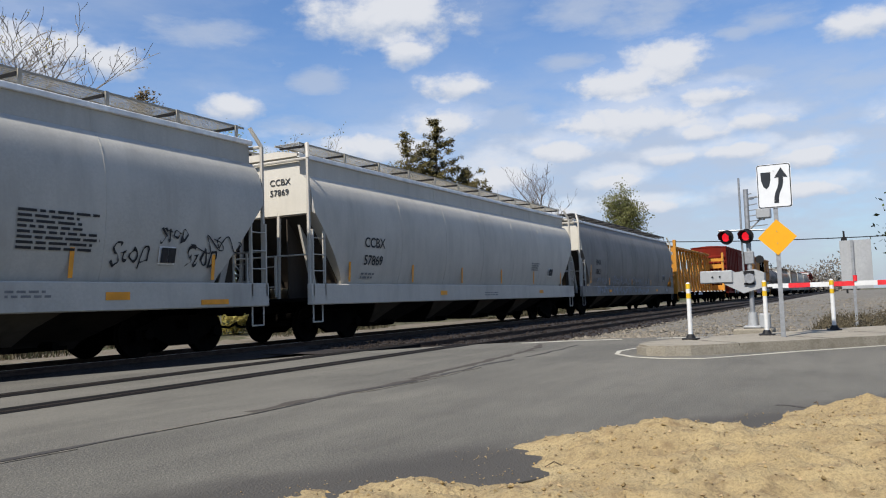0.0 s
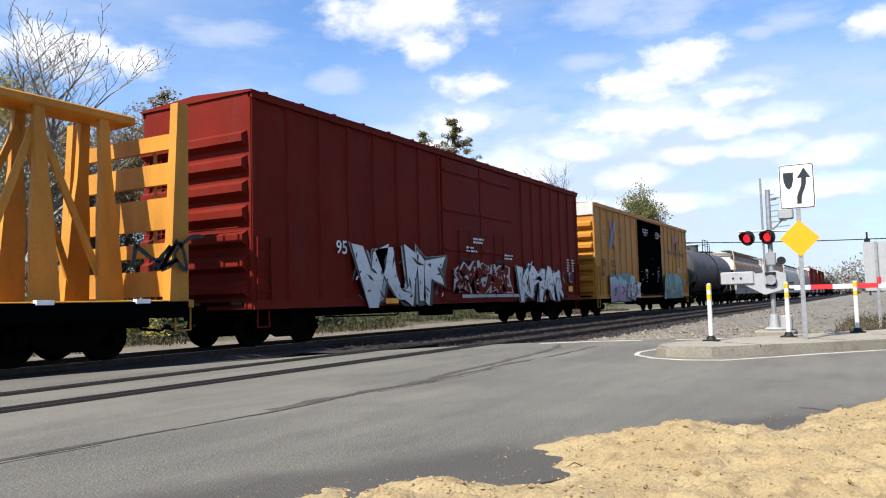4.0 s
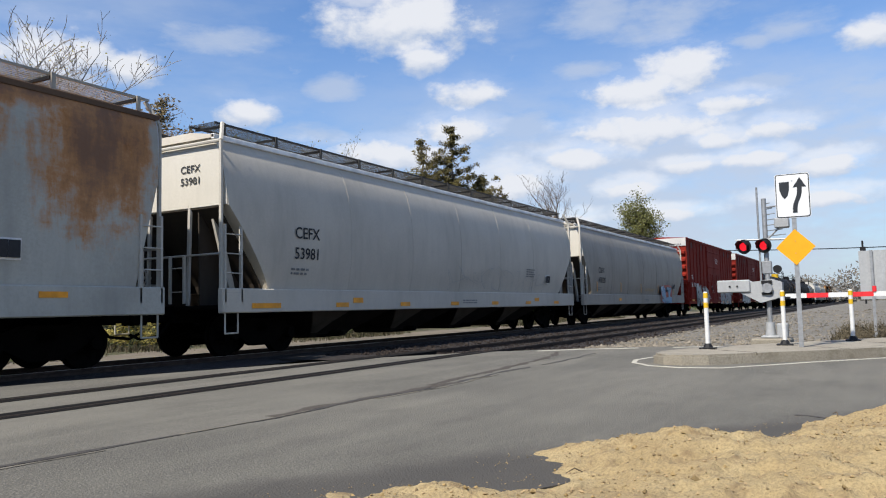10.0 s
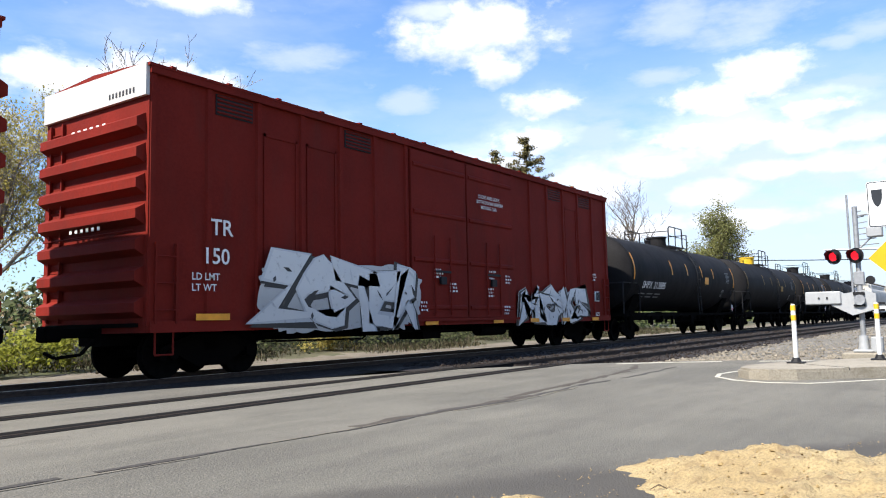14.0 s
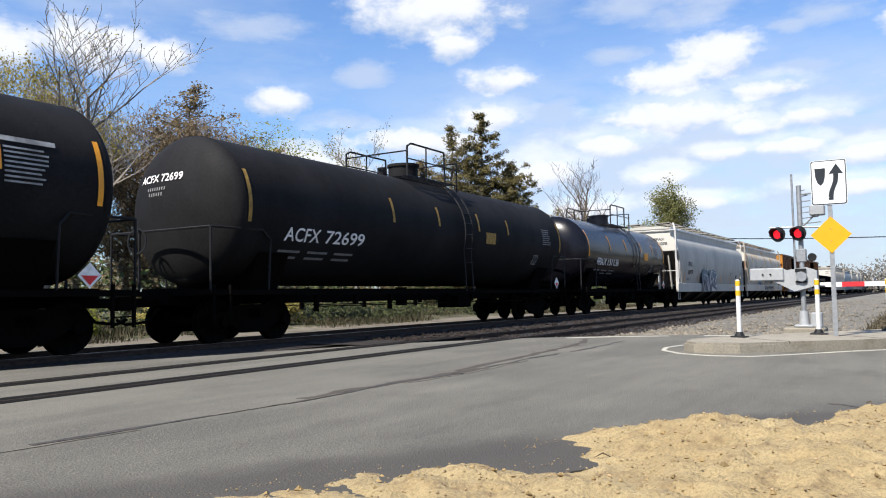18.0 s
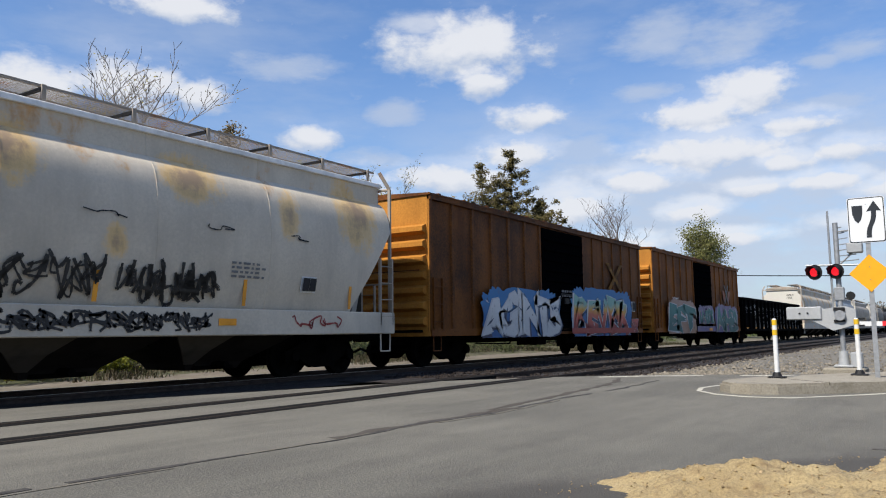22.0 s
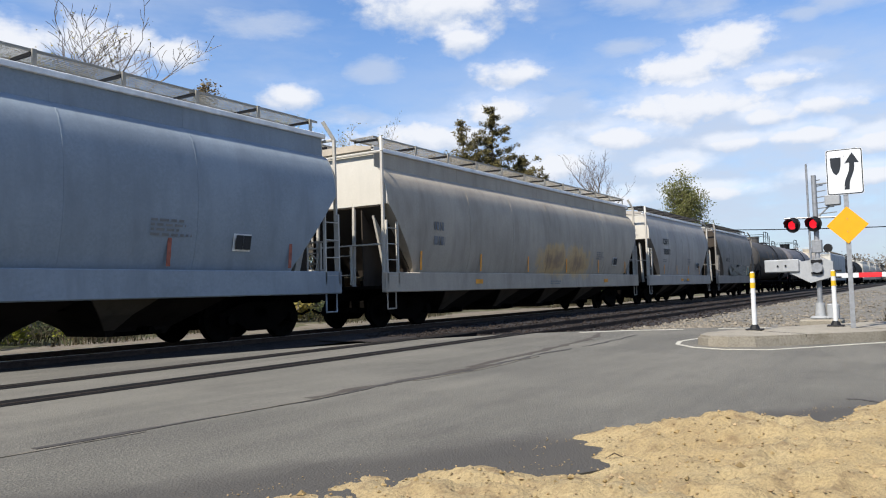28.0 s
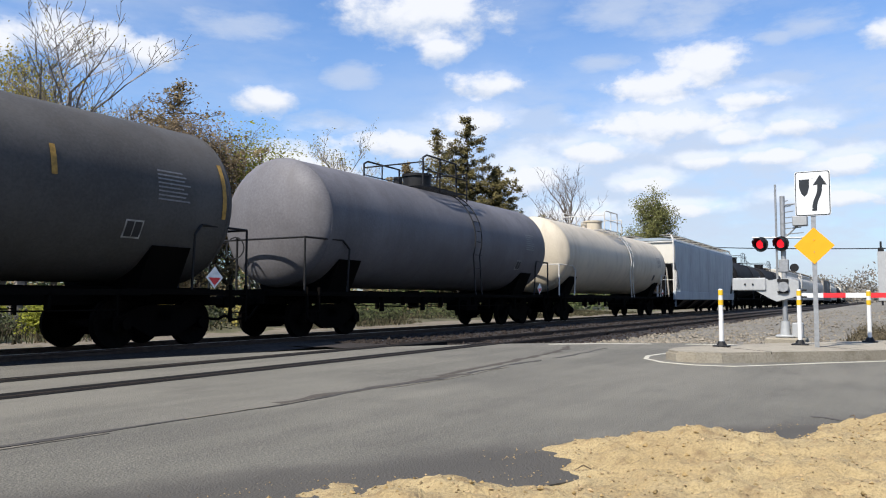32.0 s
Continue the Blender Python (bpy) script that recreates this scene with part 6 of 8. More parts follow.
# 3
car, L, side = hopper(35.22, 55.82, P["dull"], "dull grey covered hopper car with faded blue scribbles", prof=BULGE, stripes=False, grate=M["darkgrating"])
marks(car, side, "FINX", "10823", 2.35, 2.5, 0.27)
hopper_notes(car, L, side, 3)
scrawl(car, 2.6, 13.8, 1.48, 2.0, side(1.8) - 0.015, S_["faint"], 6, 22, 0.011, "faint blue scribble")
scrawl(car, 2.4, 13.0, 1.0, 1.42, -1.57, S_["faint"], 7, 24, 0.02, "faint blue scribble")
scrawl(car, 5.5, 12.0, 1.45, 1.75, side(1.6) - 0.015, S_["faintgrey"], 8, 12, 0.016, "faint grey scribble")
strip(car, 1.35, 1.6, 0.09, 0.95, side(1.9) - 0.03, lean=0.16)
for k in range(3):
    strip(car, 4.6 + k * 4.6, 1.5, 0.09, 0.36, side(1.8) - 0.03, lean=0.03)
for x in (3.1, 17.9):
    part("data_plate", bx(B(), x, x + 0.5, -1.58, -1.565, 1.1, 1.3), M["dullwhite"], car, "small white data plate on the sill")
# 4
car, L = centre_beam(57.15, 80.52, P["beam"], P["blackdoor"], "empty yellow centre-beam lumber flat car")
lettering(car, "TZX", 6.2, 0.8, 0.2, -1.568, PALE, "white reporting mark")
bars(car, 8.2, 0.8, 1.8, 1, 0.17, -1.568, PALE, 6)
for s in (0, 1):
    scrawl(car, L - 1.55 + s * 0.65, L - 0.8 + s * 0.65, 1.5, 2.3, -1.6, INK, 9 + s, 1, 0.04)
# 5
car, L = boxcar(81.92, 102.35, P["maroon"], "maroon box car with white graffiti", top=5.62, doors=(8.2, 10.75, 13.3), posts=14)
lettering(car, "95", 2.95, 2.15, 0.34, -1.53, PALE, "white car number")
graffiti(car, "VUIF", 3.4, 8.0, 0.85, 2.3, -1.62, S_["white"], S_["dark"], 3)
graffiti(car, "SMOKE", 8.6, 12.8, 1.2, 2.1, -1.64, P["maroon"], S_["grey"], 5, label="outlined spray-painted lettering")
graffiti(car, "KMAR", 13.5, 18.2, 0.85, 2.05, -1.62, S_["white"], S_["dark"], 6)
bars(car, 9.2, 1.02, 8.0, 1, 0.1, -1.62, S_["grey"], 8, "smeared white paint")
for x, z in ((10.1, 2.9), (9.6, 2.6), (12.4, 2.45), (18.6, 2.5), (19.2, 2.5)):
    bars(car, x, z, 0.8 if x < 15 else 0.35, 2 if x < 15 else 5, 0.06, -1.6, PALE, int(x * 7))
placard(car, 19.0, 1.6, -1.53, 0.4, 0.4)
strip(car, 18.9, 1.2, 0.5, 0.24, -1.53)
strip(car, 4.9, 0.9, 0.6, 0.14, -1.63)
# 6
car, L = boxcar(104.51, 124.35, P["yellow"], "weathered yellow box car with black double doors and graffiti", doors=(7.45, 9.98, 12.5), door_mat=P["blackdoor"], posts=14, band=P["whiteband"])
lettering(car, "TB", 0.95, 2.4, 0.36, -1.53, INK, "black reporting mark")
lettering(car, "OX", 2.5, 2.4, 0.36, -1.53, INK, "black reporting mark")
lettering(car, "66", 0.95, 1.92, 0.34, -1.53, INK, "black car number")
lettering(car, "1273", 2.3, 1.92, 0.34, -1.53, INK, "black car number")
for s, mt in ((1, S_["blue"]), (-1, S_["redline"])):
    strip(car, 2.7 - s * 0.45 - 0.12, 3.35, 0.3, 1.35, -1.535 - 0.004 * (s > 0), mt, s * 0.9, "emblem_stroke", "crossed emblem stroke")
for x, z in ((1.2, 4.1), (1.2, 3.95), (3.9, 3.85), (3.9, 3.7), (3.9, 4.3)):
    bars(car, x, z, 0.5, 1, 0.06, -1.53, INK, int(x * 3 + z * 9))
graffiti(car, "DERS", 2.0, 6.2, 0.72, 1.85, -1.6, S_["pink"], S_["dark"], 7, S_["dteal"], 0.25)
graffiti(car, "PIECE", 4.9, 7.2, 0.9, 1.7, -1.61, S_["white"], S_["dark"], 9)
graffiti(car, "NUIR", 12.5, 17.2, 0.8, 2.2, -1.66, S_["teal"], S_["dark"], 8, S_["dteal"], 0.12)
strip(car, 15.45, 4.3, 1.75, 0.17, -1.535, S_["emblemred"], 0.0, "emblem_stroke", "worn red emblem stroke")
strip(car, 15.75, 4.47, 0.14, 0.55, -1.536, S_["emblemred"], 0.0, "emblem_stroke", "worn red emblem stroke")
strip(car, 15.9, 4.62, 0.75, 0.1, -1.5365, S_["emblemred"], 0.0, "emblem_stroke", "worn red emblem stroke")
strip(car, 15.85, 3.85, 0.2, 0.45, -1.537, S_["emblemred"], 0.0, "emblem_stroke", "worn red emblem stroke")
strip(car, 16.45, 3.85, 0.2, 0.45, -1.537, S_["emblemred"], 0.0, "emblem_stroke", "worn red emblem stroke")
for s in (1, -1):
    strip(car, 17.15 - s * 0.26, 3.82, 0.2, 0.62, -1.538 - 0.003 * (s > 0), S_["emblemred"], s * 0.52, "emblem_stroke", "worn red emblem stroke")
lettering(car, "Railcar Pooling Experts", 14.05, 3.42, 0.38, -1.535, INK, "faded black slogan", 4.65)
for text, x, z in (("CLOSE THIS DOOR", 8.25, 4.62), ("BEFORE CLOSING", 8.3, 4.47), ("MAIN DOOR", 8.5, 4.32), ("CLOSE AND LOCK", 10.98, 4.6), ("BOTH DOORS BEFORE", 10.9, 4.46), ("MOVING CAR", 11.1, 4.32)):
    lettering(car, text, x, z, 0.1, -1.59, PALE, "white stencilled door notice", 0.073 * len(text))
for x, xw in ((8.3, 8.68), (10.9, 11.32)):
    part("red_marker", rod(B(), (x + 0.08, -1.585, 1.97), (x + 0.08, -1.595, 1.97), 0.085, 12), S_["redline"], car, "round worn red marker")
    sheet("door_card", [(xw, -1.6, 1.9), (xw + 0.17, -1.6, 1.9), (xw + 0.17, -1.6, 2.14), (xw, -1.6, 2.14)], [(0, 1, 2, 3)], PALE, car, "small white card on the door")
    for s in (1, -1):
        strip(car, xw + 0.09 - s * 0.22 - 0.03, 2.28, 0.06, 0.16, -1.6, PALE, s * 0.12, "door_mark", "small slanting white mark")
for k, (x, z) in enumerate(((7.7, 2.3), (8.9, 2.35), (10.1, 3.1), (11.4, 2.6), (9.9, 2.2), (7.7, 1.85), (8.6, 1.75), (11.0, 1.8))):
    bars(car, x, z, 0.4, 2, 0.025, -1.59, M["dullwhite"], k + 30)
scrawl(car, 16.9, 17.4, 2.3, 2.8, -1.535, PALE, 5, 1, 0.02)
placard(car, 17.9, 1.55, -1.67, 0.4, 0.4)
# 7
car, L, mid, on = tank_car(125.8, 142.9, P["tankmid"], "grey tank car with a dark stained band and ladder", band=(-0.4, 2.6), band_mat=P["tankgrey"], stripe=M["yellink"])
for k in range(8):
    on("small_print", 2.7 + 0.33 * k, 2.86 + 0.33 * k, 2.72, 2.94, M["dimyellow"], lab="illegible faded yellow lettering")
# 8
car, L, side = hopper(144.25, 163.51, P["rusty"], "grey covered hopper car with a rusty roof and rust streak", frame_mat=P["rustrail"], roof=P["rusty"], grate=P["rustbrown"], eave=P["rustbrown"], stripe_mat=M["fadedorange"])
marks(car, side, "CBFX", "48011", 2.2, 2.55, 0.3, end=False)
hopper_notes(car, L, side, 4, False)
bars(car, 5.0, 1.12, 1.6, 1, 0.13, -1.568, INK, 2)
strip(car, 6.15, 2.95, 0.16, 0.42, side(3.15) - 0.02, S_["faintgrey"], 0.02, "paint_patch", "pale vertical paint patch")
# 9
car, L, side = hopper(165.33, 184.99, P["rusty2"], "flat-sided grey hopper car with large rust blotches", prof=FLAT, roof=P["rusty2"], stripes=False, cut=3.3, end_mat=P["whiteband"], eave=P["rustbrown"], taper=0.45)
marks(car, side, "NDYX", "870422", 1.62, 2.2, 0.38)
hopper_notes(car, L, side, 5)
slanted(car, "SEPO", 0.4, 3.42, 0.44, side(3.6) - 0.02, INK, "black scrawled tag", 1)
slanted(car, "CTR*", 0.5, 2.98, 0.4, side(3.2) - 0.02, INK, "black scrawled tag", 4)
slanted(car, "SEPO", 3.9, 2.6, 0.36, side(2.7) - 0.02, S_["redline"], "thin red tag", 7)
for k in range(6):
    strip(car, 2.6 + k * 2.9, 1.24, 0.5, 0.1, -1.568)
# 10
car, L, side = hopper(186.27, 207.05, P["white"], "clean pale grey covered hopper car with faint scribbles", prof=BULGE, stripes=False, grate=M["darkgrating"])
marks(car, side, "CEFX", "53981", 2.3, 2.6, 0.27)
hopper_notes(car, L, side, 6)
scrawl(car, 9.5, 17.5, 1.5, 2.3, side(2) - 0.015, S_["faintgrey"], 17, 8, 0.009, "faint grey scribble")
for k in range(7):
    strip(car, 0.9 + k * 2.9, 1.02, 0.5 if k else 0.9, 0.11, -1.568)
# 11
car, L, side = hopper(208.22, 229.10, P["tan"], "tan-grey covered hopper car with a blue bubble graffito", prof=BULGE, stripes=False, grate=M["darkgrating"])
marks(car, side, "CBFX", "470785", 2.3, 2.45, 0.27)
hopper_notes(car, L, side, 7)
for k in range(5):
    strip(car, 2.1 + k * 3.9, 1.55, 0.07, 0.55, side(1.8) - 0.012, lean=0.03)
graffiti(car, "EICZ", 14.2, 17.0, 0.98, 1.95, -1.6, S_["sky"], S_["navy"], 12, S_["redline"], 0.12, plain_fill=True)
graffiti(car, "O", 17.05, 17.5, 1.55, 2.05, -1.6, S_["grey"], S_["dark"], 4)
bars(car, 10.9, 1.75, 2.6, 2, 0.05, side(1.8), S_["orange"], 6)
# 12
car, L = boxcar(230.62, 250.26, P["red"], "oxide-red box car with grey and white graffiti", top=5.6, doors=(7.4, 9.95, 12.5), posts=12, band=P["whiteband"], panels=True)
lettering(car, "TR", 1.35, 2.62, 0.3, -1.53, PALE, "white reporting mark")
lettering(car, "150", 1.25, 2.08, 0.3, -1.53, PALE, "white car number")
lettering(car, "065", 2.15, 2.08, 0.3, -1.53, PALE, "white car number")
graffiti(car, "FAHLO", 2.7, 7.4, 0.72, 2.15, -1.56, S_["grey"], S_["dark"], 21)
graffiti(car, "SKERI", 12.6, 17.8, 0.78, 1.85, -1.56, S_["grey"], S_["dark"], 22)
# 13
car2, L2 = boxcar(252.63, 272.49, P["red2"], "dark oxide-red box car with black and white graffiti", top=5.58, doors=(7.4, 9.95, 12.5), posts=12, band=P["whiteband"], panels=True)
lettering(car2, "TR", 1.35, 2.62, 0.3, -1.53, PALE, "white reporting mark")
lettering(car2, "150", 1.25, 2.08, 0.3, -1.53, PALE, "white car number")
graffiti(car2, "ZOTER", 2.35, 7.7, 0.8, 2.25, -1.62, S_["white"], S_["dark"], 23, S_["grey"], 0.05)
graffiti(car2, "MOKS", 12.7, 17.6, 0.8, 1.95, -1.56, S_["white"], S_["dark"], 24)
lettering(car2, "LD LMT", 0.95, 1.78, 0.13, -1.53, PALE, "small white load mark")
lettering(car2, "LT WT", 0.95, 1.58, 0.13, -1.53, PALE, "small white weight mark")
lettering(car2, "B221", 18.35, 1.02, 0.13, -1.57, PALE, "small white mark")
for c in (car, car2):
    for text, x, z in (("CLOSE AND LOCK", 10.5, 4.4), ("BOTH DOORS BEFORE", 10.42, 4.25), ("MOVING CAR", 10.65, 4.1)):
        lettering(c, text, x, z, 0.1, -1.59, PALE, "white stencilled door notice", 0.085 * len(text))
    for k, (x, z) in enumerate(((8.3, 2.25), (9.0, 1.9), (11.0, 2.3), (11.9, 2.2), (10.9, 1.8), (7.7, 1.4), (11.8, 1.3), (18.3, 2.5))):
        bars(c, x, z, 0.4, 3, 0.05, -1.59 if x < 13 else -1.53, PALE, k + 40)
    for k, x in enumerate((1.0, 4.3, 7.9, 11.2, 13.4, 15.6, 18.0)):
        strip(c, x, 0.86 if x > 2 else 1.05, 0.75 if x < 2 else 0.55, 0.12, -1.575)
    placard(c, 18.4, 1.55, -1.53, 0.4, 0.36)
    for k, y in enumerate((0.4, 0.1, 0.5, 0.3)):
        end_lettering(c, "IIIIII", 0.5, 4.55 - 0.62 * k, 0.07, -0.07, PALE, "illegible white end lettering", 0.6 + y)
    end_lettering(c, "IIIIIIII", -0.5, 5.05, 0.1, -0.015, INK, "illegible end lettering", 0.7)


def lettered_tank(at, end, mat, label, mark, number, ink=None, **more):
    car, L, mid, on = tank_car(at, end, mat, label, **more)
    ink = ink or PALE
    x = 2.2
    if mark:
        on("", x, x + 1.15, 2.17, 2.47, ink, mark, "white reporting mark")
        on("", x + 1.35, x + 2.8, 2.17, 2.47, ink, number, "white car number")
        for k in range(3):
            on("small_print", x - 0.05 + k * 0.95, x + 0.65 + k * 0.95, 1.93, 1.98, FADED, lab="small worn lettering")
            on("small_print", x - 0.05 + k * 0.95, x + 0.6 + k * 0.95, 1.8, 1.85, FADED, lab="small worn lettering")
        on.head(mark + " " + number, 0.95, 3.42, 0.17, 1.3, ink, "small white mark on the tank end")
        on.head("IIIIIIII", 0.65, 3.24, 0.07, 0.55, FADED, "illegible small print on the tank end")
        on.head("IIIIII", 0.6, 3.12, 0.07, 0.42, FADED, "illegible small print on the tank end")
    rng = random.Random(int(at))
    for k in range(8):
        on("small_print", L - 2.6, L - 1.85 - 0.2 * rng.random(), 3.25 - 0.075 * k, 3.28 - 0.075 * k, M["dullwhite"] if "TILX" in mark else FADED, lab="line of worn data lettering")
    if "TILX" in mark:
        on("data_header", L - 2.65, L - 1.75, 3.36, 3.44, M["dullwhite"], lab="white header of the data block")
    on("notice_frame", L - 3.2, L - 2.82, 2.0, 2.32, M["dullwhite"], lab="small framed notice")
    for k in range(2):
        on("notice_field", L - 3.17 + 0.17 * k, L - 3.02 + 0.17 * k, 2.03, 2.29, INK, lift=0.016)
    y = 1.42
    sheet("hazard_diamond", [(L - 1.1, -y, 1.12), (L - 0.88, -y, 1.34), (L - 1.1, -y, 1.56), (L - 1.32, -y, 1.34)], [(0, 1, 2, 3)], PALE, car, "white and red diamond placard")
    sheet("hazard_field", [(L - 1.1, -y - 0.004, 1.18), (L - 0.94, -y - 0.004, 1.34), (L - 1.1, -y - 0.004, 1.34), (L - 1.26, -y - 0.004, 1.34)], [(0, 1, 2, 3)], M["redstripe"], car)
    return car, L, mid, on


# 14 to 18
lettered_tank(274.0, 291.38, P["tankblack"], "matt black tank car with white lettering", "SHPX", "213885", stripe=M["orange"])
lettered_tank(292.65, 309.3, P["tankblack"], "black tank car with a yellow manway", "", "", stripe=M["yellink"], dome_mat=M["yellow"])
lettered_tank(310.5, 323.3, P["tankblack"], "short black tank car with a white data panel", "TILX", "160198", stripe=M["orange"])
lettered_tank(324.6, 342.75, P["tankblack"], "long matt black tank car", "ACFX", "72699", stripe=M["yellink"], ink=M["letter"])
lettered_tank(344.1, 357.35, P["tankgloss"], "short glossy black tank car", "FPAX", "151136", stripe=M["orange"], r=1.5, zc=2.76)
# 19
car, L, side = hopper(358.72, 378.36, P["grey"], "pale grey covered hopper car with white end frame and blue graffito", frame_mat=P["whiteband"], cut=3.3)
marks(car, side, "FPAX", "820078", 2.45, 2.45, 0.27)
hopper_notes(car, L, side, 8)
graffiti(car, "ATDZ", 5.6, 9.6, 0.98, 2.25, -1.6, S_["navy"], S_["white"], 31, S_["navy"], 0.12)
# 20
car, L, side = hopper(379.76, 398.8, P["cream"], "rust-streaked off-white covered hopper car with dark tags", cut=3.35, frame_mat=P["rustrail"], roof=P["rustrail"], grate=P["rustrail"])
marks(car, side, "ACFX", "38276", 2.2, 2.5, 0.27)
hopper_notes(car, L, side, 9)
graffiti(car, "SEL", 5.6, 7.8, 1.5, 2.2, side(1.9) - 0.03, S_["ghost"], S_["sky"], 36)
for k, (xa, xb, za, zb, n, r) in enumerate(((8.6, 11.1, 1.5, 2.3, 6, 0.03), (9.0, 11.0, 1.55, 2.2, 5, 0.02), (11.5, 13.4, 1.5, 2.25, 7, 0.034), (11.7, 13.5, 1.6, 2.1, 6, 0.028), (12.6, 13.5, 1.55, 2.15, 4, 0.045))):
    scrawl(car, xa, xb, za, zb, side(1.9) - 0.03 - 0.003 * k, S_["dark"], 33 + k, n, r, "thick black scrawled tag")
for k in range(3):
    scrawl(car, 8.3 + 0.1 * k, 13.3, 1.02, 1.36, -1.57 - 0.002 * k, S_["dark"], 35 + 5 * k, 14, 0.022, "smudged black scribble")
scrawl(car, 15.4, 16.9, 1.05, 1.35, -1.57, S_["redline"], 36, 3, 0.02)
for k in range(7):
    scrawl(car, 1.6 + k * 2.3, 2.2 + k * 2.3, 2.9, 3.0, side(3) - 0.02, INK, 50 + k, 1, 0.012, "rusty scratch")
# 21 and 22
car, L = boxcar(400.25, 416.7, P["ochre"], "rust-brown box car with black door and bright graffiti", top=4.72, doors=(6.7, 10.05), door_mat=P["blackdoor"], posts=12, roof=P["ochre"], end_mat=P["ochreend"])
graffiti(car, "AGINTS", 2.6, 7.7, 0.82, 2.1, -1.62, S_["white"], S_["navy"], 41, S_["blue"], 0.22)
graffiti(car, "REVER", 8.9, 14.6, 0.8, 2.25, -1.62, S_["fire"], S_["navy"], 42, S_["blue"], 0.32)
strip(car, 8.7, 0.86, 6.4, 0.2, -1.64, S_["redline"], 0.0, "spray_band", "dark red sprayed band")
graffiti(car, "I", 14.7, 15.5, 0.8, 1.4, -1.63, S_["fire"], S_["navy"], 43)
for s in (1, -1):
    strip(car, 13.1 - s * 0.75, 2.5, 0.3, 1.15, -1.53 - 0.003 * (s > 0), M["fadeyellow"], s * 1.5, "emblem_stroke", "faded yellow emblem stroke")
placard(car, 15.05, 1.75, -1.54, 0.42, 0.42)
bars(car, 8.0, 2.3, 1.0, 2, 0.08, -1.6, FADED, 6)
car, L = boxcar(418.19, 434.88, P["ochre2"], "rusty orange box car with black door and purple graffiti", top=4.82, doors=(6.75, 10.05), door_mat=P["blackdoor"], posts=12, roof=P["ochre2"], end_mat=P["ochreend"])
graffiti(car, "EFT", 1.9, 6.3, 0.82, 2.15, -1.62, S_["dteal"], S_["peach"], 44, S_["peach"], 0.3)
graffiti(car, "UNEIDE", 7.1, 9.8, 1.3, 2.0, -1.63, S_["dteal"], S_["peach"], 45, S_["purple"], 0.28)
graffiti(car, "ASHES", 10.4, 15.4, 0.85, 2.1, -1.62, S_["dteal"], S_["peach"], 46, S_["purple"], 0.3)
strip(car, 6.6, 0.86, 3.7, 0.28, -1.625, S_["purple"], 0, "spray_band", "purple sprayed band")
lettering(car, "RBOX", 2.9, 2.3, 0.26, -1.53, PALE, "white reporting mark")
for s in (1, -1):
    strip(car, 13.35 - s * 0.45, 2.45, 0.17, 1.15, -1.53 - 0.003 * (s > 0), S_["ghost"], s * 0.9, "emblem_stroke", "grey emblem stroke")
    strip(car, 13.33 - s * 0.42 - 0.12, 2.6, 0.45, 0.65, -1.526, S_["emblemred"], s * -0.25, "emblem_field", "faded red emblem field")
placard(car, 15.5, 1.7, -1.54, 0.42, 0.42)
strip(car, 8.9, 0.9, 0.6, 0.14, -1.635)
# 23
car, L = gondola(436.01, 457.58, P["gondola"], "long black gondola car covered in white tags")
lettering(car, "TILX", 3.0, 2.35, 0.3, -1.445, PALE, "white reporting mark")
lettering(car, "35320", 3.0, 1.9, 0.3, -1.445, PALE, "white car number")
for k, letter in enumerate("  SBE RFCFPAVEYK"):
    x = 0.72 + (L - 1.0) * k / 16
    if k != 2:
        scrawl(car, x + 0.1, x + 0.72, 2.12, 2.52, -1.446, M["dullwhite"], 60 + k, 3, 0.011)
        strip(car, x + 0.05, 2.06, 0.6, 0.022, -1.445, M["dullwhite"], 0.0, "tag_stroke", "white underline of a tag")
    if k in (5, 7, 8, 9, 10):
        scrawl(car, x + 0.05, x + 0.8, 1.82, 2.02, -1.446, M["dullwhite"], 90 + k, 4, 0.011)
    if k in (5, 6, 13, 14):
        scrawl(car, x + 0.1, x + 0.72, 1.05, 1.75, -1.449, M["dullwhite"], 80 + k, 3, 0.014)
    if letter != " ":
        lettering(car, letter, x + 0.12, 1.05, 0.78, -1.445, S_["worn"], "worn grey painted letter", 0.66, "worn_letter")
        strip(car, x + 0.1, 0.98, 0.7, 0.3, -1.444, S_["worn"], 0.0, "worn_patch", "smeared grey paint")
    if k % 2 == 0:
        strip(car, x + 0.15, 0.98, 0.6, 0.12, -1.45)
placard(car, L - 2.35, 1.5, -1.447, 0.4, 0.36)
graffiti(car, "O", L - 1.35, L - 0.75, 2.0, 2.75, -1.45, P["gondola"], S_["white"], 5, label="round white emblem")
# 24 to 28
car, L, side = hopper(459.05, 480.73, P["cream"], "dirty white covered hopper car with rusty end and roof", frame_mat=P["rustrail"], roof=P["rustrail"], grate=P["rustrail"], cut=2.2)
marks(car, side, "GPLX", "1122", 2.35, 2.55, 0.27)
hopper_notes(car, L, side, 10)
car, L, side = hopper(481.9, 500.75, P["blue"], "blue-grey covered hopper car with faded red reflectors", stripe_mat=M["fadedred"])
bars(car, 2.3, 2.55, 0.9, 1, 0.24, side(2.5), FADED, 5)
hopper_notes(car, L, side, 11, False)
car, L, side = hopper(502.29, 521.87, P["brown"], "brownish grey covered hopper car with a faded orange patch")
bars(car, 2.3, 2.6, 0.7, 1, 0.24, side(2.5), FADED, 7)
bars(car, 2.3, 2.2, 0.8, 1, 0.24, side(2.3), FADED, 8)
hopper_notes(car, L, side, 12)
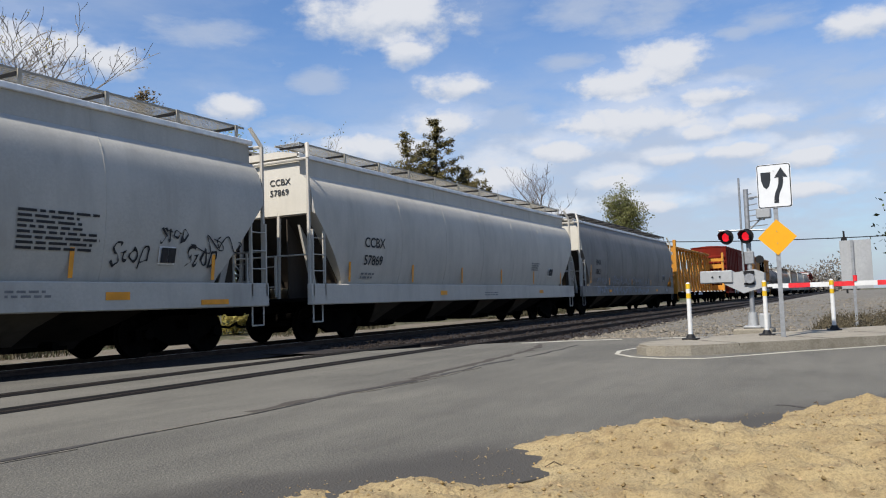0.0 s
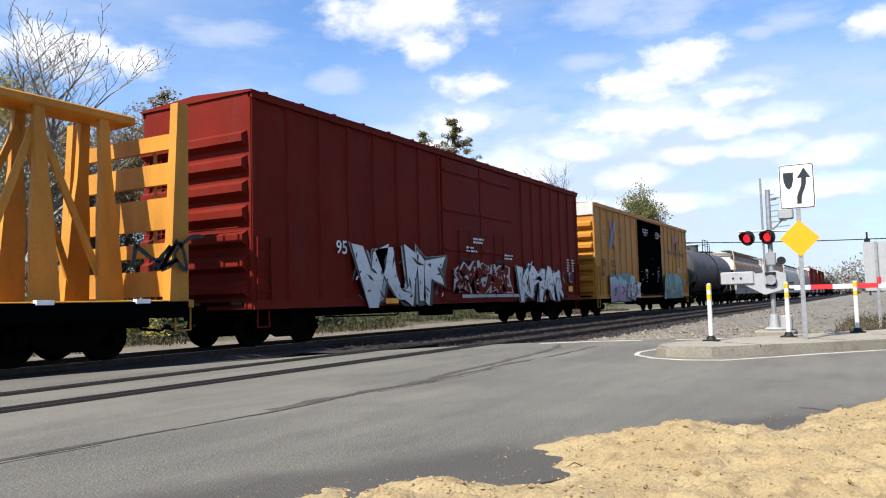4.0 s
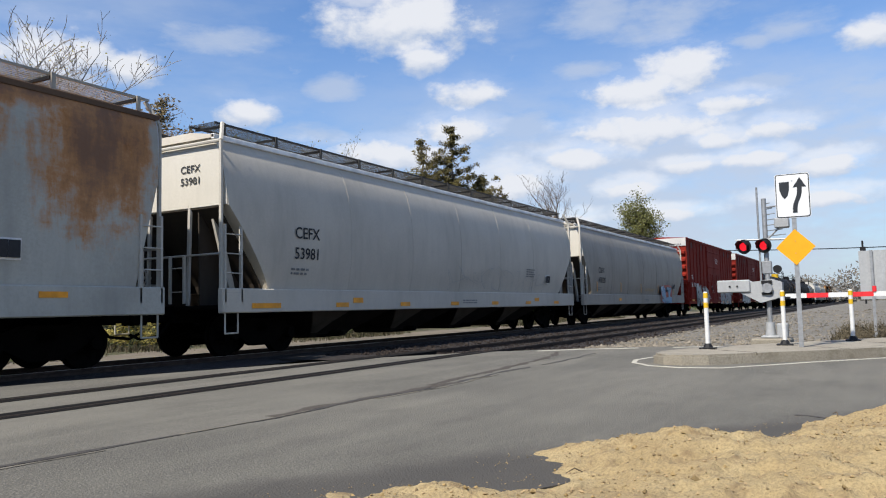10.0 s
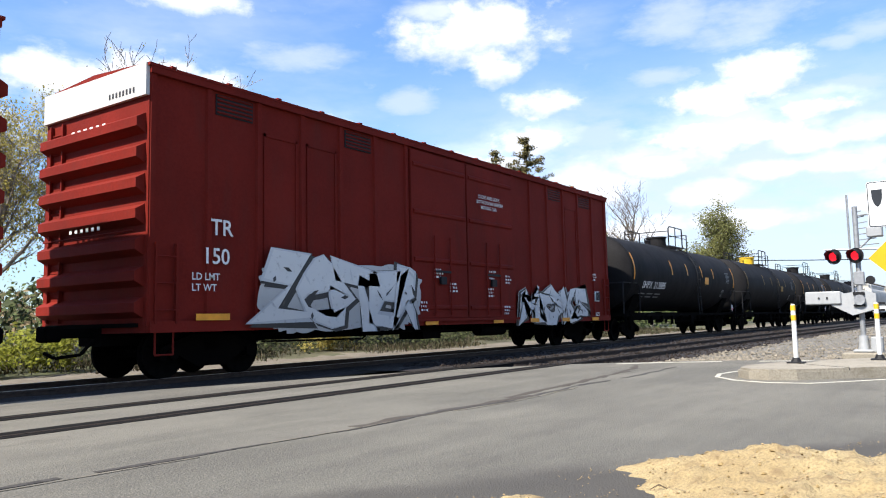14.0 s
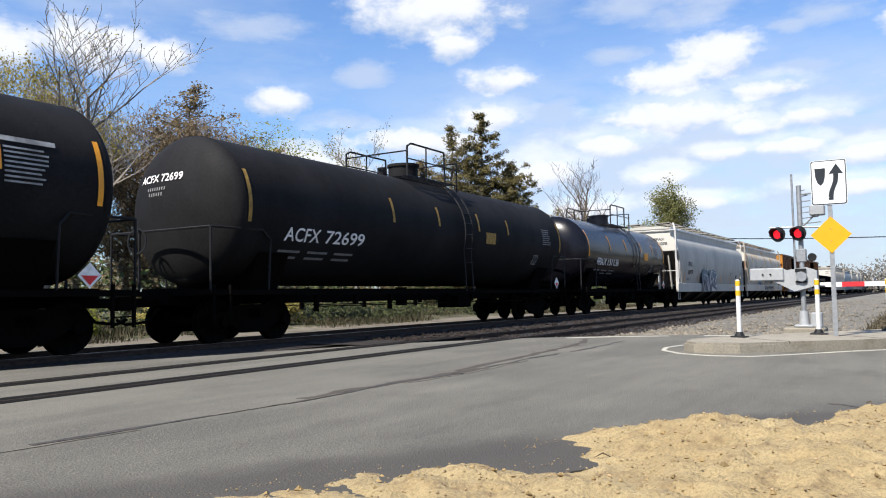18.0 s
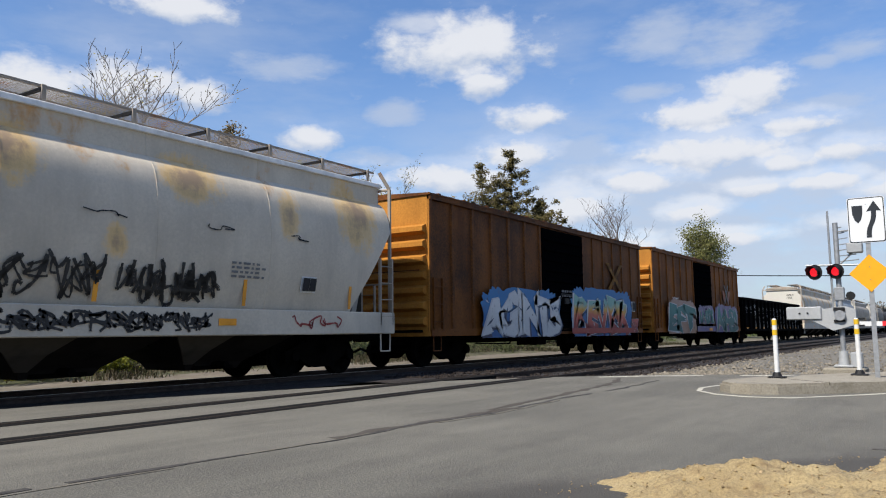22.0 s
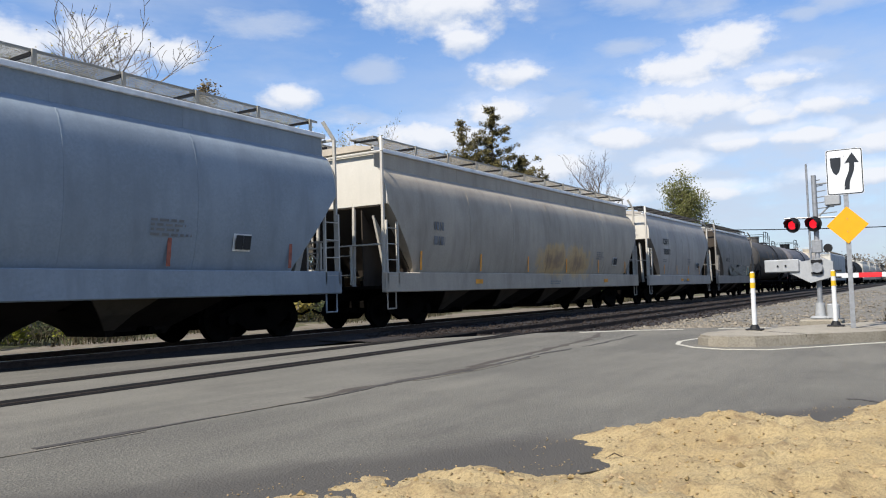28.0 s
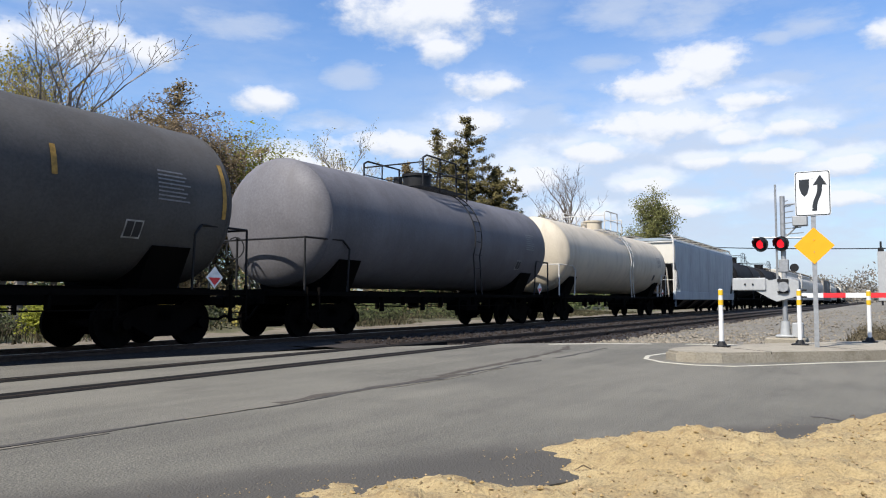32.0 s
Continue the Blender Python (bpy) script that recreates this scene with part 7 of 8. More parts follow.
car, L, side = hopper(523.4, 535.57, P["pale"], "short pale grey two-bay hopper car", bays=2, top=4.5, prof=BULGE, grate=M["darkgrating"], inset=0.5, cut=3.2, stripes=False)
marks(car, side, "CBFX", "303871", 2.5, 3.0, 0.3)
hopper_notes(car, L, side, 13)
for k in range(4):
    strip(car, 2.6 + k * 2.3, 1.5, 0.07, 0.45, side(1.8) - 0.012, lean=0.03)
car, L, side = hopper(537.42, 549.3, P["dull"], "short dull grey hopper car with pastel graffiti", bays=2, top=4.45, prof=BULGE, grate=M["darkgrating"], inset=0.5, cut=3.3, stripes=False, end_mat=M["slope"], frame_mat=P["dull"])
lettering(car, "ARUX", 2.4, 2.35, 0.28, side(2.4), INK, "black reporting mark")
graffiti(car, "CESEO", 3.4, 8.7, 1.45, 2.2, side(1.9) - 0.02, S_["ghost"], S_["worn"], 55, label="dim faded letters", plain_fill=True)
lettering(car, "n", 9.28, 1.46, 0.62, side(1.8) - 0.012, S_["teal"], "teal shadow of a letter", 0.78, "letter_shadow")
lettering(car, "n", 9.2, 1.5, 0.66, side(1.8) - 0.02, S_["pastel"], "cream sprayed letter", 0.8, "letter_fill")
end_lettering(car, "ARUX", 0.3, 4.0, 0.16, 0.73, INK, "small reporting mark on the end")
# 29 to 32
car, L, mid, on = lettered_tank(550.6, 567.25, P["tankbrown"], "dark grey tank car with faded yellow lettering", "", "", stripe=M["yellink"])
for k in range(9):
    on("small_print", 2.4 + 0.3 * k + 0.2 * (k > 3), 2.55 + 0.3 * k + 0.2 * (k > 3), 2.72, 2.92, M["dimyellow"], lab="illegible faded yellow lettering")
car, L, mid, on = lettered_tank(568.7, 583.5, P["tankpale"], "grey tank car with rusty stains and a dark dome", "", "", dome_mat=M["black"])
lettered_tank(584.3, 601.6, P["tankcream"], "cream tank car with white railings", "", "", rail_mat=P["whiteband"], dome_mat=P["tankcream"])
car, L, side = hopper(602.9, 623.0, P["blue"], "blue-grey flat-sided covered hopper car with white end", prof=FLAT, stripes=False, frame_mat=P["whiteband"])
# the tail in the distance
lettered_tank(624.3, 640.2, P["tankblack"], "black tank car far down the line", "", "")
lettered_tank(641.4, 657.4, P["tankblack"], "black tank car far down the line", "", "")
hopper(658.8, 678.0, P["grey"], "pale grey hopper car far down the line")
hopper(679.4, 698.6, P["white"], "white-grey hopper car far down the line", frame_mat=P["whiteband"])
hopper(700.0, 719.2, P["pale"], "pale hopper car far down the line")
boxcar(720.8, 738.6, P["dull"], "dull grey box car far down the line", top=4.9)
hopper(740.2, 759.4, P["stone"], "stone-grey hopper car far down the line")
lettered_tank(760.8, 777.0, P["tankblack"], "black tank car far down the line", "", "")
hopper(778.4, 797.6, P["white"], "white-grey hopper car far down the line")
boxcar(799.2, 817.0, P["tan"], "tan box car far down the line", top=4.9)


# ---- crossing signal, signs and markers ----
def crossing_signal():
    t = tagged(new("crossing_signal"), "aluminium level crossing signal with lowered red and white gate", "signal")
    t.matrix_basis = pose(18.35, 2.08, -0.1)
    part("foundation", bx(B(), -0.4, 0.4, -0.42, 0.38, -0.3, 0.2, 0.03), M["concrete"], t, "concrete foundation")
    bm = rod(B(), (0, 0, 0.18), (0, 0, 3.3), 0.052, 14)
    part("mast", bm, M["galv"], t, "galvanised mast", smooth=True)
    part("mast_base", bx(rod(B(), (0, 0, 0.2), (0, 0, 0.55), 0.12, 14, 0.085), -0.19, 0.19, -0.19, 0.19, 0.2, 0.26, 0.02), M["alu"], t, "flanged mast base", smooth=True)
    part("junction_box", bx(B(), -0.14, 0.1, -0.36, -0.14, 0.2, 0.52, 0.02), M["alu"], t)
    part("conduit", pipe(B(), [(-0.05, 0.13, 1.0), (-0.05, 0.13, 3.55), (-0.05, 0.13, 3.56)], 0.022, 6), M["galv"], t)
    bm = B()
    for k in range(7):
        z = 2.45 + k * 0.12
        rod(bm, (0, 0.03, z), (0.02, -0.42 + 0.05 * k, z + 0.03), 0.012, 5)
    rod(bm, (0, 0, 2.35), (0, -0.42, 2.75), 0.02, 6)
    rod(bm, (0, 0, 3.1), (0, -0.36, 3.12), 0.02, 6)
    rod(bm, (0, -0.3, 3.1), (0, -0.42, 2.7), 0.02, 6)
    part("bracket", bm, M["galv"], t, "side bracket")
    part("bell_box", bx(B(), -0.1, 0.12, -0.5, -0.2, 2.62, 2.84, 0.02), M["alu"], t, "grey box on the bracket")
    part("cross_arm", rod(rod(B(), (-0.05, -0.55, 2.36), (-0.05, 0.62, 2.4), 0.022, 8), (-0.05, 0, 2.18), (-0.05, 0, 2.42), 0.05, 8), M["galv"], t, "lamp cross arm")
    for y in (0.02, 0.44):
        disc = part("lamp_disc", rod(B(), (-0.01, 0, 0), (0.01, 0, 0), 0.165, 28), M["black"], t, "round black lamp background", at=pose(-0.12, y, 2.24, 0, 0, -22))
        rings = []
        for x, r in ((-0.01, 0.118), (-0.13, 0.124)):
            rings.append([(x if k < 3 or k > 11 or x > -0.1 else x - 0.05, rr * math.cos(a), rr * math.sin(a)) for rr in (r, r + 0.01) for k, a in [(k, radians(-25 + k * 230 / 14)) for k in range(15)]])
        bm = B()
        v = [[bm.verts.new(p) for p in ring] for ring in rings]
        for k in range(14):
            bm.faces.new((v[0][k], v[0][k + 1], v[1][k + 1], v[1][k]))
            bm.faces.new((v[0][15 + k], v[0][16 + k], v[1][16 + k], v[1][15 + k]))
            bm.faces.new((v[1][k], v[1][k + 1], v[1][16 + k], v[1][15 + k]))
        part("hood", bm, M["black"], disc, "black lamp hood")
        part("lens_rim", rod(B(), (-0.03, 0, 0), (-0.01, 0, 0), 0.112, 24), M["black"], disc)
        part("lens", rod(B(), (-0.045, 0, 0), (-0.03, 0, 0), 0.085, 24, 0.095), M["lens"], disc, "red lens")
        part("lamp_back", rod(B(), (0.01, 0, 0), (0.17, 0, 0), 0.12, 16, 0.07), M["black"], disc)
    for s in (1,):
        part("back_lamp", rod(B(), (0.06, -0.2, 1.72), (0.12, -0.2, 1.72), 0.09, 14), M["black"], t, "small dark rear lamp")
        part("switch_box", bx(B(), -0.07, 0.07, -0.1, 0.1, 1.62, 1.9, 0.015), M["galv"], t)
    # gate machine, counterweight and arm
    part("gate_machine", slab(B(), [(-0.3, 1.1), (0.15, 0.98), (0.55, 1.2), (0.55, 1.42), (0.2, 1.46), (-0.1, 1.5), (-0.3, 1.42)], -0.16, 0.16, "x"), M["alu"], t, "gate machine housing")
    part("counterweight", bx(B(), -0.2, -0.12, 0.35, 1.05, 1.22, 1.5, 0.02), M["alu"], t, "flat counterweight arm")
    part("counterweight", bx(B(), 0.12, 0.2, 0.35, 1.0, 1.22, 1.48, 0.02), M["alu"], t, "flat counterweight arm")
    part("hinge_hub", rod(B(), (-0.24, 0.0, 1.3), (0.24, 0.0, 1.3), 0.11, 14), M["galv"], t, "round hinge hub", smooth=True)
    part("hinge_clamp", bx(B(), -0.2, -0.17, -0.1, 0.12, 1.4, 1.47, 0.005), M["black"], t)
    part("hinge_clamp", bx(B(), -0.2, -0.17, -0.1, 0.12, 1.16, 1.21, 0.005), M["black"], t)
    for k in range(2):
        part("bolt", rod(B(), (-0.22, 0.62 + 0.16 * k, 1.36), (-0.2, 0.62 + 0.16 * k, 1.36), 0.02, 8), M["black"], t)
    part("arm_bracket", bx(bx(B(), -0.14, -0.09, -0.45, 0.1, 1.2, 1.24), -0.14, -0.09, -0.45, 0.1, 1.06, 1.1), M["black"], t, "dark arm bracket")
    y = -0.35
    k = 0
    while y > -9.0:
        l = 0.42
        part("arm_section", bx(B(), -0.135, -0.105, y - l, y, 1.065, 1.165), M["redstripe"] if k % 2 else M["white"], t, "red gate arm section" if k % 2 else "white gate arm section")
        y -= l
        k += 1
    for yy in (-2.05, -5.6, -8.7):
        part("arm_lamp", rod(B(), (-0.12, yy, 1.16), (-0.12, yy, 1.28), 0.04, 10), M["redstripe"], t, "small red gate lamp")
    return t


crossing_signal()


def keep_right_sign():
    t = tagged(new("traffic_sign"), "white median sign over a blank yellow diamond on steel post", "sign")
    t.matrix_basis = pose(13.9, 1.12, 0.15, 0, 0, 2)
    part("post", slab(B(), [(-0.02, -0.035), (0.02, -0.035), (0.02, -0.015), (0.0, -0.012), (0.0, 0.012), (0.02, 0.015), (0.02, 0.035), (-0.02, 0.035)], 0.0, 2.5), M["galv"], t, "perforated steel post")

    def rounded(w, h, r):
        pts = []
        for cx, cy, a0 in ((w - r, h - r, 0), (-w + r, h - r, 90), (-w + r, -h + r, 180), (w - r, -h + r, 270)):
            pts += [(cx + r * math.cos(radians(a0 + k * 22.5)), cy + r * math.sin(radians(a0 + k * 22.5))) for k in range(5)]
        return pts

    z0 = 2.505
    def face(name, outline, x, material, label):
        return part(name, slab(B(), [(-u, z0 + v) for u, v in outline], x, x + 0.003, "x"), material, t, label)
    w, h = 0.265, 0.37
    part("panel", slab(B(), [(-u, z0 + v) for u, v in rounded(w, h, 0.04)], -0.03, -0.024, "x"), M["signwhite"], t, "white sign panel")
    face("border", rounded(w - 0.008, h - 0.008, 0.036), -0.0335, M["signblack"], "black sign border")
    face("field", rounded(w - 0.022, h - 0.022, 0.03), -0.037, M["signwhite"], "white sign field")
    face("median_symbol", [(-0.2, 0.235), (-0.045, 0.235), (-0.05, 0.1), (-0.075, 0.0), (-0.12, -0.05), (-0.165, 0.0), (-0.195, 0.1)], -0.0405, M["signblack"], "black median symbol")
    left, right = [], []
    for k in range(13):
        v = k / 12
        c = 0.025 + 0.085 / (1 + math.exp(-9 * (v - 0.5)))
        z = -0.29 + v * 0.43
        left.append((c - 0.036, z))
        right.append((c + 0.036, z))
    face("arrow", left + [(0.005, 0.13), (0.115, 0.3), (0.215, 0.13)] + right[::-1], -0.0405, M["signblack"], "black curved arrow")
    d = 0.3
    zc = 1.645
    part("diamond", slab(B(), [(0, zc - d), (d, zc), (0, zc + d), (-d, zc)], -0.03, -0.025, "x"), M["signyellow"], t, "blank yellow diamond panel")
    for z in (zc - 0.1, zc + 0.1, z0 - 0.25, z0 + 0.25):
        part("bolt", rod(B(), (-0.044, 0, z), (-0.03, 0, z), 0.008, 8), M["galv"], t)


keep_right_sign()


def marker_post(x, y, lean):
    t = tagged(new("marker_post"), "white flexible marker post with yellow bands on black base", "marker post", "marker posts on the median")
    t.matrix_basis = pose(x, y, 0.15, 0, lean, 0)
    part("base", rod(bx(B(), -0.1, 0.1, -0.13, 0.13, 0, 0.025, 0.008), (0, 0, 0.02), (0, 0, 0.09), 0.085, 16, 0.05), M["black"], t, "black rubber base")
    part("tube", rod(rod(B(), (0, 0, 0.08), (0, 0, 0.92), 0.037, 18), (0, 0, 0.92), (0, 0, 0.945), 0.037, 18, 0.025), M["white"], t, "white plastic tube", smooth=True)
    for z in (0.84, 0.68):
        part("band", rod(B(), (0, 0, z), (0, 0, z + 0.085), 0.0395, 18), M["yellow"], t, "yellow reflective band", smooth=True)


for x, y, lean in ((13.26, 2.48, 0.0), (14.44, 1.42, -0.6), (16.07, 0.42, -1.2)):
    marker_post(x, y, lean)


def line_signal():
    t = tagged(new("railway_signal"), "slender dark railway colour-light signal beside the track", "signal")
    t.matrix_basis = pose(66, 0.7, 0.2)
    part("mast", rod(B(), (0, 0, -0.5), (0, 0, 5.1), 0.07, 10), M["black"], t, "thin mast")
    for z in (4.1, 2.6):
        part("signal_head", rod(bx(B(), -0.05, 0.12, -0.2, 0.2, z - 0.45, z + 0.55, 0.05), (-0.2, 0, z), (0, 0, z), 0.12, 10), M["black"], t, "black signal head")
    part("arm", bx(B(), -0.03, 0.03, -0.75, 0, 2.2, 2.28), M["black"], t)


line_signal()


def back_post():
    t = tagged(new("sign_post"), "bare grey steel sign post with a pale panel beside the road", "sign post")
    t.matrix_basis = pose(20.6, 0.06, -0.15)
    part("post", bx(B(), -0.025, 0.025, -0.03, 0.03, 0, 2.2), M["galv"], t, "grey steel post")
    part("sign_back", bx(B(), 0.028, 0.034, -0.4, 0.26, 1.05, 2.2, 0.002), M["alu"], t, "pale back of a road sign")


back_post()


def wire():
    bm = B()
    for z in (0.0,):
        pts = []
        for k in range(41):
            u = k / 40
            pts.append((77.0 + 4 * u, 42 - 84 * u, 8.6 - 6.0 * (1 - (2 * u - 1) ** 2) * 0.42 - 1.1 * u + z))
        pipe(bm, pts, 0.045, 5)
    ob = part("overhead_wire", bm, M["black"])
    tagged(ob, "sagging dark overhead cable", "cable", kind="structure")
    for u, y in ((0, 42), (1, -42)):
        p = tagged(new("utility_pole"), "wooden utility pole carrying a cable", "pole")
        p.matrix_basis = pose(77 + 4 * u, y, -0.3)
        part("pole", rod(B(), (0, 0, 0), (0, 0, 9.2 - 1.1 * u), 0.16, 10, 0.11), M["bark"], p)
        part("cross_arm", bx(B(), -0.06, 0.06, -1.1, 1.1, 8.4 - 1.1 * u, 8.55 - 1.1 * u), M["bark"], p)


wire()


# ---- trees ----
def limbs(rng, height, spread_by, levels, r0, gnarl=0.25, first=0.25, count=5, up=0.35):
    """A trunk with forking limbs: tapered segments as (from, to, radius, radius), and the twig tips."""
    segs, tips = [], []

    def grow(p, d, length, r, level):
        n = 4 if level else 7
        for k in range(n):
            d2 = (d + Vector((rng.gauss(0, gnarl), rng.gauss(0, gnarl), rng.gauss(0.04, gnarl * 0.5))) * (0.35 if level == 0 else 0.6)).normalized()
            q = p + d2 * length / n
            rr = r * (1 - 0.72 * (k + 1) / n)
            segs.append((p, q, r * (1 - 0.72 * k / n), rr))
            if level < levels and (level > 0 or (k + 1) / n > first):
                for _ in range(count if level == 0 else 2 if rng.random() < 0.7 else 1):
                    a = rng.uniform(0, math.tau)
                    side = Vector((math.cos(a), math.sin(a), 0)) * spread_by + Vector((0, 0, up + rng.uniform(-0.1, 0.3)))
                    nd = (d2 * 0.55 + side).normalized()
                    grow(q, nd, length * rng.uniform(0.34, 0.55) * (1.15 - 0.5 * (k + 1) / n if level == 0 else 1), rr * 0.62, level + 1)
            elif level == levels and k == n - 1:
                tips.append(q)
            p, d = q, d2
        tips.append(p)
    grow(Vector((0, 0, -0.3)), Vector((0, 0, 1)), height, r0, 0)
    f = height / max(p.z for p in tips)
    return [(p * f, q * f, a, c) for p, q, a, c in segs], [p * f for p in tips]


def wood(tree, segs, material):
    bm = B()
    for p, q, a, c in segs:
        rod(bm, p, q, max(a, 0.012), 5 if a > 0.05 else 3, max(c, 0.008))
    return part("trunk", bm, material, tree, "bare branching trunk")


def leaves(name, tree, spots, n, size, spread_by, material, rng, label, flat=0.6):
    """A crown of many small leaf blades round the given spots."""
    verts, faces = [], []
    for _ in range(n):
        c = rng.choice(spots) + Vector((rng.gauss(0, spread_by), rng.gauss(0, spread_by), rng.gauss(0, spread_by * flat)))
        s = size * rng.uniform(0.5, 1.4)
        a = Vector((rng.gauss(0, 1), rng.gauss(0, 1), rng.gauss(0, 1))).normalized()
        b2 = a.orthogonal().normalized()
        k = len(verts)
        verts += [c - a * s, c + b2 * s * 0.55, c + a * s, c - b2 * s * 0.55 + Vector((0, 0, s * 0.2))]
        faces += [(k, k + 1, k + 2), (k, k + 2, k + 3)]
    me = bpy.data.meshes.new(name)
    me.from_pydata([tuple(v) for v in verts], [], faces)
    me.materials.append(material)
    ob = new(name, me)
    ob.parent = tree
    return tagged(ob, label)


def leafy_tree(x, y, h, seed, material, label, n=2600, size=0.12, bark=None, spread_by=0.9, fuzz=0.5, levels=3, r0=None, z=0.0):
    rng = random.Random(seed)
    t = tagged(new("tree"), label, "tree")
    t.matrix_basis = pose(x, y, z - 0.1, 0, 0, seed * 40 % 360)
    segs, tips = limbs(rng, h, spread_by, levels, r0 or h * 0.02, count=3)
    wood(t, segs, bark or M["bark"])
    if n:
        leaves("crown", t, tips, n, size, fuzz, material, rng, "loose crown of small leaves")
    return t


def conifer(x, y, h, w, seed, material, label, n=5200, size=0.16, crooked=0.1, bare=0.0):
    """A ragged evergreen: tiers of uneven boughs that carry flat sprays, with gaps between them."""
    rng = random.Random(seed)
    t = tagged(new("conifer"), label, "tree")
    t.matrix_basis = pose(x, y, -0.2)
    segs, spots = [], []
    p = Vector((0, 0, 0))
    k = 26
    for i in range(k):
        q = Vector((rng.gauss(0, crooked), rng.gauss(0, crooked), h * (i + 1) / k))
        segs.append((p, q, 0.018 * h * (1 - i / k) + 0.02, 0.018 * h * (1 - (i + 1) / k) + 0.02))
        f = (i + 0.5) / k
        reach = w * (1 - f) ** 0.8 * min(1.0, 0.6 + f * 3.0) * rng.uniform(0.8, 1.12) + 0.12
        for _ in range(9 if f < 0.75 else 6):
            a = rng.uniform(0, math.tau)
            l = reach * rng.uniform(0.45, 1.0) 
            e = q + Vector((math.cos(a) * l, math.sin(a) * l, l * rng.uniform(0.05, 0.5)))
            segs.append((q, e, 0.03, 0.01))
            side = Vector((-math.sin(a), math.cos(a), 0))
            for _ in range(max(3, int(l * 5))):
                u = rng.uniform(bare, 1.02)
                c = q.lerp(e, u)
                spots += [c + side * rng.gauss(0, 0.16 * l * (1.1 - u) + 0.05) + Vector((0, 0, rng.gauss(0.05, 0.08)))] * 2
        p = q
    spots += [Vector((rng.gauss(0, 0.06), rng.gauss(0, 0.06), h * rng.uniform(0.9, 1.03))) for _ in range(30)]
    wood(t, segs, M["bark"])
    leaves("crown", t, spots, n, size, 0.11, material, rng, "ragged crown of needle sprays", 0.9)
    return t


# behind the line, from the left of the view to the right
leafy_tree(12.6, 28.5, 9.4, 11, M["olive"], "tall tree with yellowish spring catkins", 20000, 0.045, M["palebark"], 0.85, 0.3)
leafy_tree(15.6, 27.6, 10.2, 12, M["olive"], "tall tree with yellowish spring catkins", 20000, 0.045, M["palebark"], 0.8, 0.3)
leafy_tree(15.4, 26.0, 12.0, 13, M["olive"], "tall bare branching tree with a few buds", 500, 0.04, M["palebark"], 0.8, 0.25)
leafy_tree(18.6, 29.0, 8.4, 14, M["spring"], "small tree in pale spring leaf", 7000, 0.05, M["palebark"], 0.8, 0.4)
leafy_tree(20.4, 28.2, 9.8, 15, M["olive"], "slender bare tree with fine twigs", 0, 0.05, M["palebark"], 0.7)
conifer(22.6, 26.6, 10.3, 8.0, 16, M["cedarbrown"], "brownish evergreen cedar tree by the line", 30000, 0.085, 0.1, 0.1)
leafy_tree(21.0, 26.6, 8.6, 17, M["brownbud"], "rounded tree in reddish brown bud", 34000, 0.05, M["bark"], 0.9, 0.5)
leafy_tree(22.9, 25.4, 8.4, 10, M["brownbud"], "rounded tree in reddish brown bud", 26000, 0.05, M["bark"], 0.9, 0.5)
leafy_tree(24.7, 25.5, 8.7, 18, M["bright"], "small tree in fresh bright green leaf", 26000, 0.06, M["bark"], 0.85, 0.5)
leafy_tree(26.2, 25.2, 6.6, 19, M["bright"], "small tree in thin fresh leaf", 5000, 0.06, M["palebark"], 0.8, 0.35)
leafy_tree(39.4, 30.7, 12.4, 21, M["olive"], "slender bare tree with a few pale buds", 2600, 0.06, M["palebark"], 0.6, 0.25)
conifer(50.8, 27.6, 14.6, 7.4, 22, M["cedar"], "tall dark green pointed cedar tree", 70000, 0.095)
conifer(48.3, 28.8, 13.4, 5.4, 23, M["cedar"], "thin-topped dark green cedar tree", 30000, 0.09, 0.1, 0.25)
conifer(53.0, 26.3, 10.9, 5.4, 24, M["cedar"], "low broad dark green cedar tree", 50000, 0.095)
conifer(46.0, 30.0, 10.6, 7.0, 25, M["cedarbrown"], "olive-brown cedar behind the line", 30000, 0.12)
leafy_tree(70.4, 27.8, 15.0, 26, M["olive"], "tall bare tree with forked trunk", 0, 0.05, M["bark"], 0.7, r0=0.34)
leafy_tree(73.6, 26.6, 9.5, 27, M["olive"], "bare tree with fine pale twigs", 900, 0.08, M["palebark"], 0.8, 0.4)
leafy_tree(92.7, 24.7, 14.4, 28, M["spring"], "broad tree in yellow-green spring leaf", 22000, 0.1, M["bark"], 0.6, 0.42)
leafy_tree(88.0, 28.5, 9.0, 29, M["spring"], "small tree in pale spring leaf", 3000, 0.12, M["palebark"], 0.8, 0.5)
# right of the line
leafy_tree(62.0, -4.4, 7.2, 31, M["shrub"], "round dark green roadside tree", 3600, 0.17, M["bark"], 0.9, 0.7)
leafy_tree(60.0, -7.5, 8.5, 32, M["shrub"], "round dark green roadside tree", 3600, 0.18, M["bark"], 0.9, 0.7)
leafy_tree(72.0, -9.5, 9.5, 33, M["spring"], "spreading roadside tree in spring leaf", 3600, 0.2, M["bark"], 0.9, 0.8)


def thicket(name, spots, n, size, fuzz, material, seed, label, category):
    rng = random.Random(seed)
    ob = leaves(name, None, [Vector(s) for s in spots], n, size, fuzz, material, rng, label)
    return tagged(ob, category=category, kind="stuff")


